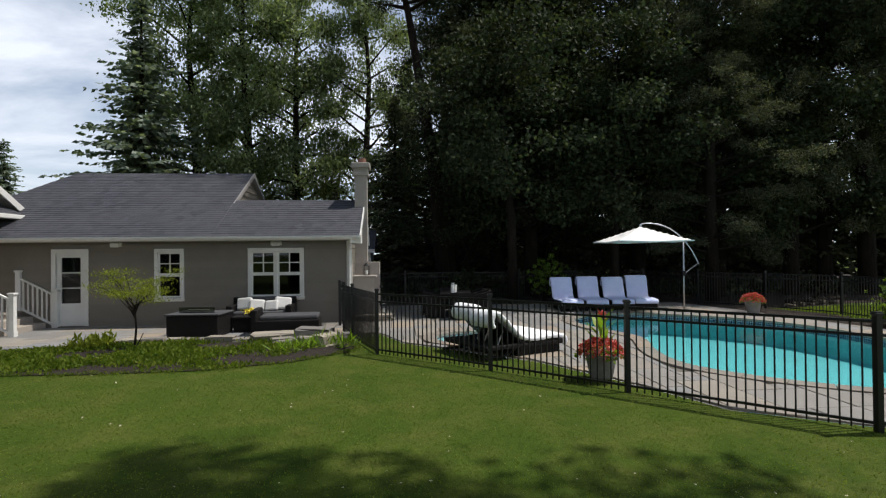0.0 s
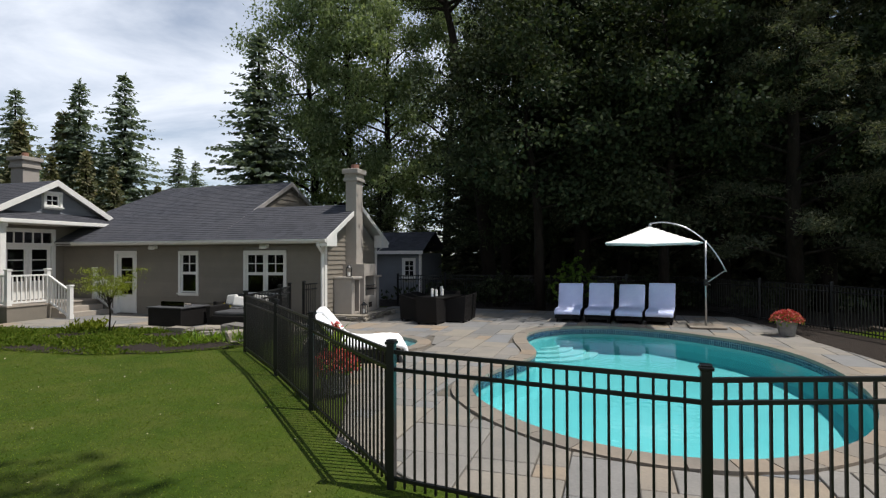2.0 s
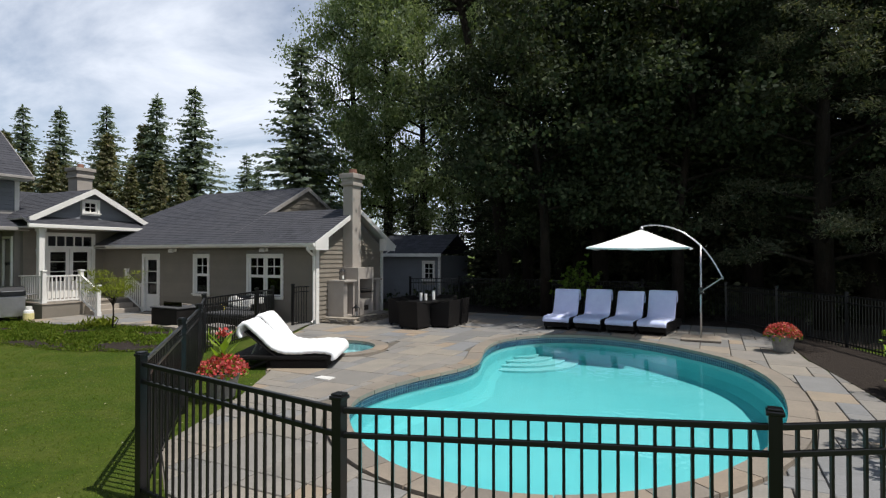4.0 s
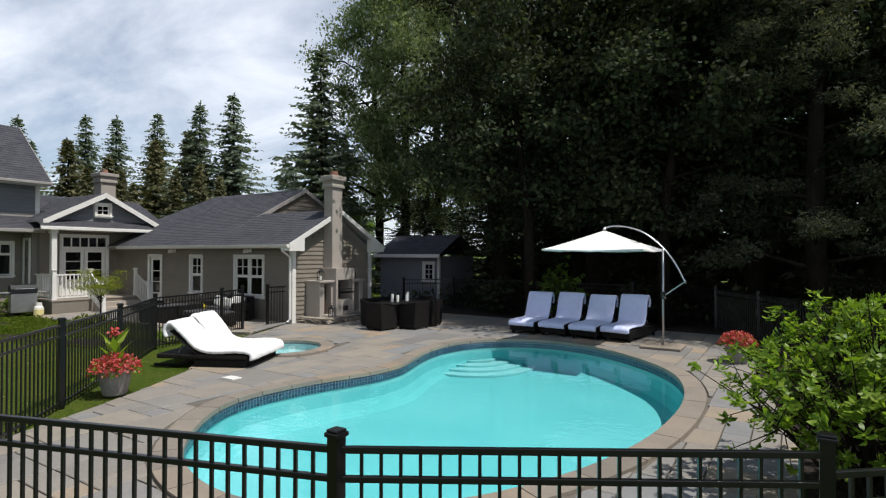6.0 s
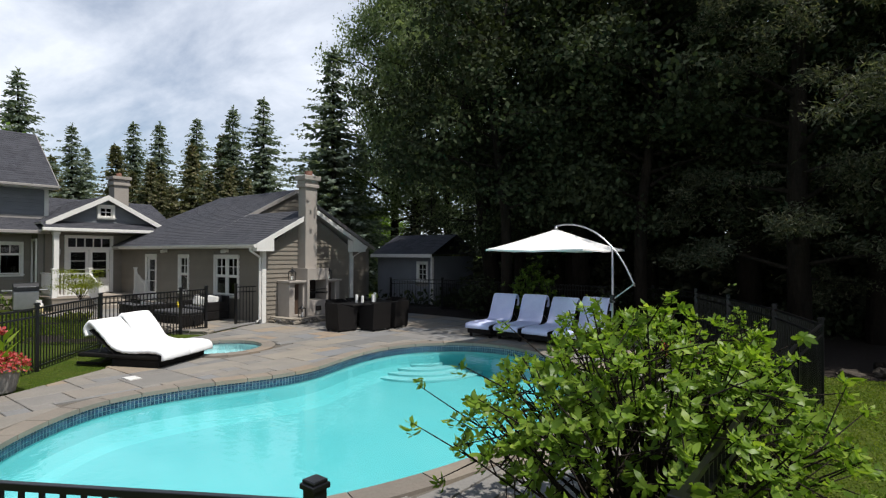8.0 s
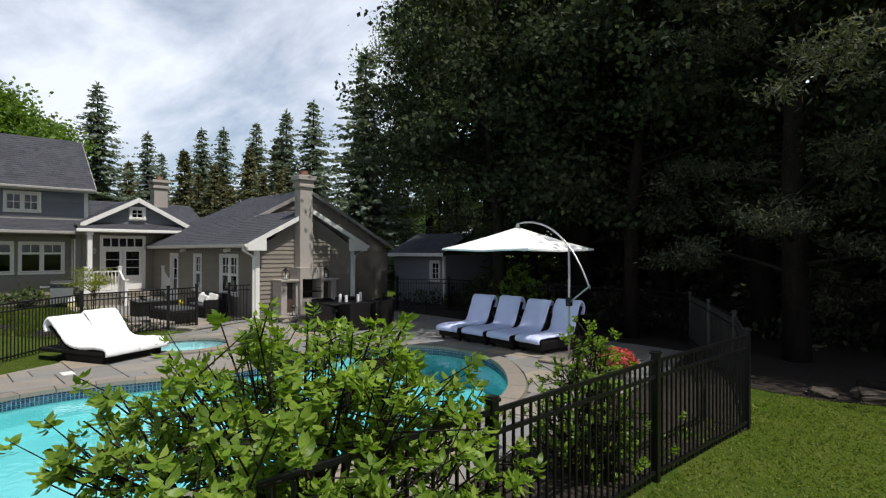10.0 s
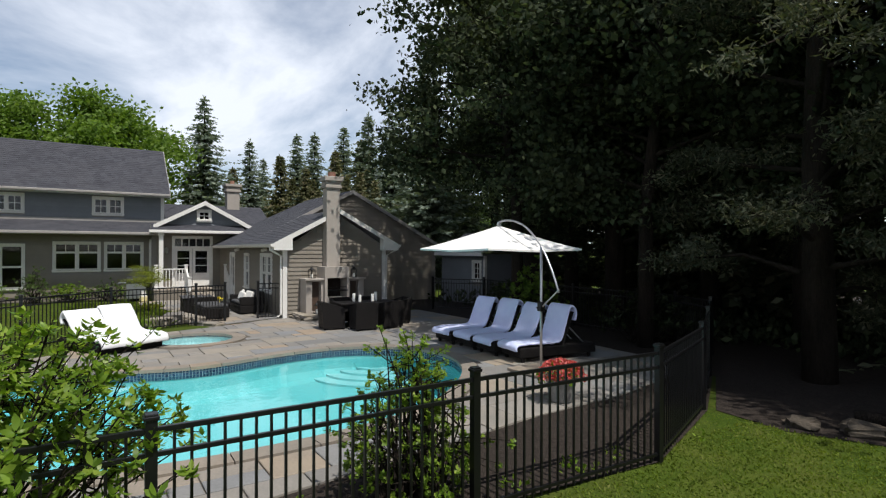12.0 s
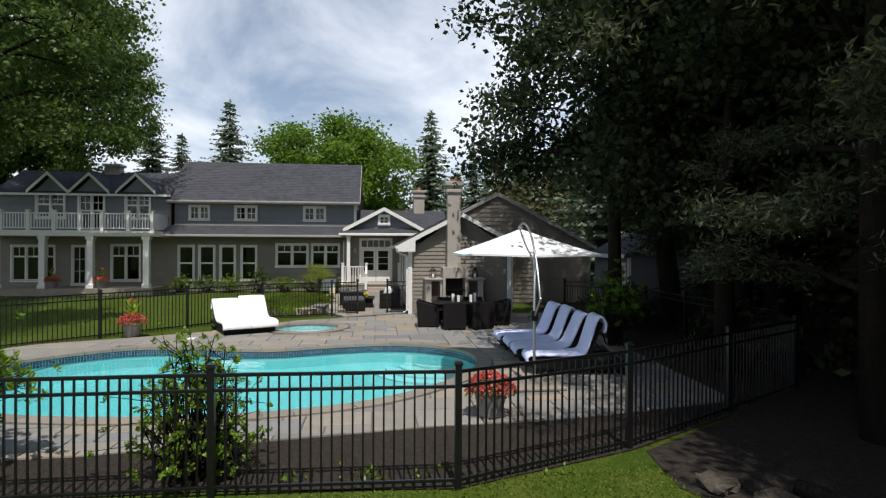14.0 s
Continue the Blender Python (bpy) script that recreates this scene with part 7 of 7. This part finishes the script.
ok = ~keep_mask(gx, gy, DECK) & ~keep_mask(gx, gy, BED) & ~keep_mask(gx, gy, [(p[0], p[1]) for p in PATIO])
ok &= (gx < 12.0) | ((gx > 13.27 - 0.394 * np.maximum(gy - 15.7, 0)) & (gy < 18.0 + 0.42 * np.maximum(gx - 13.5, 0)))
gx, gy = gx[ok], gy[ok]
n = len(gx)
tall = np.where(gx > 13.0, 1.7, 1.0)[:, None]
d = unit(r.normal(0, 1.1, (n, 3)) * np.array([1, 1, 0.3]) + np.array([0, 0, 0.8])) * r.uniform(0.016, 0.032, (n, 1)) * tall
s = unit(np.cross(d, r.normal(0, 1, (n, 3)))) * 0.006 * tall
tagged(new("lawn_blades", cards("lawn_blades", np.column_stack([gx, gy, np.full(n, -0.034)]), d, s, M_BLADE)), "short mown grass blades of the lawn", "grass", "", "stuff")
n = 160
lx, ly = r.uniform(-8, 6, n), 2.5 + 7 * r.uniform(0, 1, n) ** 1.4
ok = ~keep_mask(lx, ly, DECK)
lx, ly = lx[ok], ly[ok]
n = len(lx)
d = unit(r.normal(0, 1, (n, 3)) * np.array([1, 1, 0.25])) * r.uniform(0.02, 0.045, (n, 1))
s = unit(np.cross(d, np.array([0, 0, 1.0]) + r.normal(0, 0.2, (n, 3)))) * 0.012
tagged(new("fallen_leaves", cards("fallen_leaves", np.column_stack([lx, ly, np.full(n, 0.01)]), d, s, simple("dry_leaf", (0.40, 0.36, 0.24), (0.52, 0.48, 0.34)))), "scattered pale dry leaves on the lawn", "leaves", "", "stuff")


# ---- shrubs ----
def shrub(name, x, y, tips, stems, leaf, per, material, label, seed, width=0.3, base_r=0.15, rot=0.0):
    """A shrub: woody stems fanned to given sizes, whorls of leaves at their ends. tips: reach in x, in y, height low and high."""
    rr = np.random.default_rng(seed)
    th = thing(name, pose(x, y, -0.02, 0, 0, rot), label, "shrub")
    bm = bmesh.new()
    ends = []
    rx, ry, z0, z1 = tips
    for k in range(stems):
        a = 2.4 * k + rr.normal(0, 0.3)
        q = math.sqrt((k + 0.5) / stems)
        e = np.array([math.cos(a) * rx * q, math.sin(a) * ry * q, z0 + (z1 - z0) * (1 - q ** 2.2) * rr.uniform(0.7, 1.05)])
        b = np.array([rr.normal(0, base_r), rr.normal(0, base_r), 0])
        mid = b * 0.45 + e * 0.55 + np.array([0, 0, 0.12 * e[2]]) * rr.uniform(-0.4, 0.8)
        tube(bm, [b, mid * 0.6 + b * 0.4, mid, e], [0.018, 0.014, 0.009, 0.004], 5, False)
        ends.append(e)
        for _ in range(5):
            t = rr.uniform(0.15, 1.0)
            f = mid * (1 - t) + e * t + rr.normal(0, 0.17, 3) * np.array([1, 1, 0.8])
            f[2] = max(0.12, 0.55 * z0, f[2])
            tube(bm, [mid * (1 - t * 0.8) + e * t * 0.8, f], [0.006, 0.003], 4, False)
            ends.append(f)
    part("woody_frame", bm, M_BARK, th)
    ends = np.array(ends)
    m = len(ends)
    ax = unit(rr.normal(0, 0.45, (m, 3)) + np.array([0, 0, 1.0]) + unit(ends - ends.mean(0)) * 0.5)
    B, A, S = [], [], []
    for i in range(m):
        u = unit(np.cross(ax[i], rr.normal(0, 1, 3)))
        v = np.cross(ax[i], u)
        for j in range(per):
            t = 2.4 * j + rr.normal(0, 0.2)
            d = unit(u * math.cos(t) + v * math.sin(t) + ax[i] * rr.uniform(-0.15, 0.75) + np.array([0, 0, -0.12]))
            ll = leaf * rr.uniform(0.55, 1.2)
            B.append(ends[i] - ax[i] * 0.05 * rr.uniform(0, 1.6))
            A.append(d * ll)
            S.append(unit(np.cross(d, ax[i] + rr.normal(0, 0.25, 3))) * ll * width)
    part("foliage", cards("foliage", B, A, S, material, 0.35, oval=True), None, th)
    return th


shrub("rhododendron_bush", 12.65, 9.7, (1.3, 1.5, 0.95, 1.95), 135, 0.082, 14, M_SHRUB, "broad bright-green leafy shrub leaning over the fence", 3, 0.21)
shrub("rose_bush", 12.62, 12.95, (0.45, 0.68, 0.25, 1.55), 70, 0.045, 18, M_SHRUB, "loose light-green rose bush against the fence", 4, 0.3)
shrub("dogwood_bush", 5.6, 20.75, (0.75, 0.55, 0.9, 1.95), 26, 0.10, 11, M_BRIGHT, "yellow-green shrub catching light behind the loungers", 5, 0.34)
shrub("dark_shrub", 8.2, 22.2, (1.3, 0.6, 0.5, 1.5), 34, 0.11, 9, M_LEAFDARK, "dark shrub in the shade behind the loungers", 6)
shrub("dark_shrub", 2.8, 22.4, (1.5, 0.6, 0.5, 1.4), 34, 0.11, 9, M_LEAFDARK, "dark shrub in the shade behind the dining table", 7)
for k, (x, y, rx, ry, h) in enumerate(((-12.2, 4.4, 0.5, 0.7, 1.0), (-12.1, 5.7, 0.5, 0.7, 0.95), (-12.1, 7.0, 0.55, 0.8, 1.0), (-11.7, 8.6, 0.5, 0.6, 1.6), (-12.1, 9.8, 0.5, 0.9, 0.85), (-12.0, 11.3, 0.5, 0.9, 0.8), (-11.8, 12.4, 0.4, 0.5, 0.7))):
    shrub("foundation_shrub", x, y, (rx, ry, 0.35, h), 30, 0.07, 10, M_LEAF if k % 2 else M_SHRUB, "rounded green shrub under the house windows", 20 + k, 0.32)
# small ornamental tree in the front bed
smt = thing("small_tree", pose(-5.7, 12.35, -0.02) @ Matrix.Diagonal((0.74, 0.74, 0.92, 1)), "small yellow-green ornamental tree with a slim crooked trunk", "tree")
rr = np.random.default_rng(44)
bm = bmesh.new()
tube(bm, [(0, 0, 0), (0.05, 0.0, 0.5), (-0.02, 0.03, 1.0)], [0.035, 0.03, 0.022], 7)
tube(bm, [(0.03, 0, 0), (0.2, 0.1, 0.35)], [0.02, 0.01], 5)
ends = []
for k in range(16):
    a = 2.4 * k
    e = np.array([math.cos(a) * rr.uniform(0.4, 1.15), math.sin(a) * rr.uniform(0.3, 0.9), rr.choice([1.12, 1.34, 1.55, 1.78]) + rr.normal(0, 0.03)])
    tube(bm, [(-0.01, 0.02, rr.uniform(0.7, 1.0)), e * 0.55 + np.array([0, 0, 0.48]), e], [0.014, 0.009, 0.004], 5, False)
    ends += [e, e * 0.7 + np.array([0, 0, 0.35])]
part("trunk", bm, M_BARK, smt)
ends = np.array(ends)
n = 3000
pos = ends[rr.integers(0, len(ends), n)] + rr.normal(0, 1, (n, 3)) * np.array([0.2, 0.2, 0.045])
d = unit(rr.normal(0, 1, (n, 3)) + np.array([0, 0, -0.2])) * rr.uniform(0.04, 0.085, (n, 1))
part("foliage", cards("foliage", pos, d, unit(np.cross(d, rr.normal(0, 1, (n, 3)))) * 0.013, M_YELLOW), None, smt)


# ---- flagstones, last: each its own stone ----
def clip_half(poly, p, nrm):
    """The part of a flat outline on the side of p that nrm points to."""
    out = []
    for i in range(len(poly)):
        a, b = poly[i - 1], poly[i]
        da, db = (a - p).dot(nrm), (b - p).dot(nrm)
        if (da >= 0) != (db >= 0):
            out.append(a.lerp(b, da / (da - db)))
        if db >= 0:
            out.append(b)
    return out


def trim_stone(poly, loop, outwards, gap):
    """Cut a stone back from a curved line, by the tangents nearest to it."""
    for _ in range(3):
        if len(poly) < 3:
            return []
        worst, best = 0.0, None
        n = len(loop)
        for v in poly + [(poly[i] + poly[i - 1]) / 2 for i in range(len(poly))]:
            k = min(range(n), key=lambda i: (loop[i] - v).length_squared)
            t = (loop[(k + 1) % n] - loop[k - 1]).normalized()
            nr = Vector((t.y, -t.x)) * outwards
            s = (v - loop[k]).dot(nr) - gap
            if s < worst - 1e-4:
                worst, best = s, (loop[k] + nr * gap, nr)
        if best is None:
            return poly
        poly = clip_half(poly, *best)
    return poly


def area(poly):
    return 0.5 * abs(sum(poly[i - 1].x * poly[i].y - poly[i].x * poly[i - 1].y for i in range(len(poly))))


def stone_mesh(poly, z0, z1):
    bm = bmesh.new()
    c = sum(poly, Vector((0, 0))) / len(poly)
    top = [bm.verts.new((*(v + (c - v).normalized() * 0.012), z1)) for v in poly]
    rim = [bm.verts.new((v.x, v.y, z1 - 0.008)) for v in poly]
    foot = [bm.verts.new((v.x, v.y, z0)) for v in poly]
    n = len(poly)
    bm.faces.new(top)
    for a, b in ((rim, top), (foot, rim)):
        for i in range(n):
            bm.faces.new((a[i - 1], a[i], b[i], b[i - 1]))
    return bm


def pave(x0, y0, x1, y1, cell, seed, keep):
    """Rectangles of mixed sizes that fill an area with no long joints."""
    rd = random.Random(seed)
    nx, ny = int((x1 - x0) / cell), int((y1 - y0) / cell)
    used, out = set(), []
    sizes = [(3, 2), (2, 3), (2, 2), (3, 3), (2, 1), (1, 2), (4, 2), (2, 4), (1, 1)]
    for j in range(ny):
        for i in range(nx):
            if (i, j) in used:
                continue
            rd.shuffle(sizes)
            for w, h in sizes + [(1, 1)]:
                cells = [(i + a, j + b) for a in range(w) for b in range(h)]
                if i + w <= nx and j + h <= ny and not any(c in used for c in cells) and (w * h > 1 or rd.random() < 0.5 or (w, h) == (1, 1)):
                    used.update(cells)
                    g = 0.008
                    out.append([Vector(p) for p in ((x0 + i * cell + g, y0 + j * cell + g), (x0 + (i + w) * cell - g, y0 + j * cell + g), (x0 + (i + w) * cell - g, y0 + (j + h) * cell - g), (x0 + i * cell + g, y0 + (j + h) * cell - g))])
                    break
    return out


deck_loop = []
for i in range(len(DECK)):
    a, b = Vector(DECK[i]), Vector(DECK[(i + 1) % len(DECK)])
    k = max(1, int((b - a).length / 0.25))
    deck_loop += [a.lerp(b, j / k) for j in range(k)]
stones = []
for poly in pave(-1.5, 5.2, 12.3, 21.4, 0.31, 4, None):
    c = sum(poly, Vector((0, 0))) / 4
    near = [v for v in (*poly, c) if inside(v, DECK)]
    if not near or all(inside(v, [(p.x, p.y) for p in offset_loop(pool_edge, 0.2)]) for v in poly):
        continue
    if min((v - c).length for v in pool_edge) < 1.1:
        poly = trim_stone(poly, pool_edge, 1, 0.312)
    if len(poly) > 2 and (c - Vector(SPA[:2])).length < 2.0:
        poly = trim_stone(poly, spa_edge, 1, 0.312)
    if len(poly) > 2 and min((v - c).length for v in deck_loop) < 0.9:
        poly = trim_stone(poly, deck_loop, -1, 0.02)
    if len(poly) > 2 and area(poly) > 0.012 and not inside(sum(poly, Vector((0, 0))) / len(poly), [(p.x, p.y) for p in offset_loop(pool_edge, 0.25)]):
        stones.append(poly)
stones.sort(key=lambda p: p[0].y)
rest = bmesh.new()
random.seed(21)
for k, poly in enumerate(stones):
    lift = random.uniform(-0.003, 0.004)
    if k < 300:
        part("flagstone", stone_mesh(poly, -0.027, lift), M_STONE, pool_deck)
    else:
        c = sum(poly, Vector((0, 0))) / len(poly)
        top = [rest.verts.new((*(v + (c - v).normalized() * 0.012), lift)) for v in poly]
        rim = [rest.verts.new((v.x, v.y, -0.027)) for v in poly]
        rest.faces.new(top)
        for i in range(len(poly)):
            rest.faces.new((rim[i - 1], rim[i], top[i], top[i - 1]))
tagged(part("flagstones_far", rest, M_STONES, pool_deck), kind="stuff")
patio_loop = []
for i in range(len(PATIO)):
    a, b = Vector(PATIO[i]), Vector(PATIO[(i + 1) % len(PATIO)])
    k = max(1, int((b - a).length / 0.25))
    patio_loop += [a.lerp(b, j / k) for j in range(k)]
for poly in pave(-10.6, 12.0, -0.4, 16.1, 0.34, 9, None):
    c = sum(poly, Vector((0, 0))) / 4
    if not any(inside(v, PATIO) for v in (*poly, c)):
        continue
    if min((v - c).length for v in patio_loop) < 0.9:
        poly = trim_stone(poly, patio_loop, -1, 0.01)
    if len(poly) > 2 and area(poly) > 0.02:
        part("flagstone", stone_mesh(poly, 0.001, 0.03 + random.uniform(-0.003, 0.003)), M_STONE, patio)
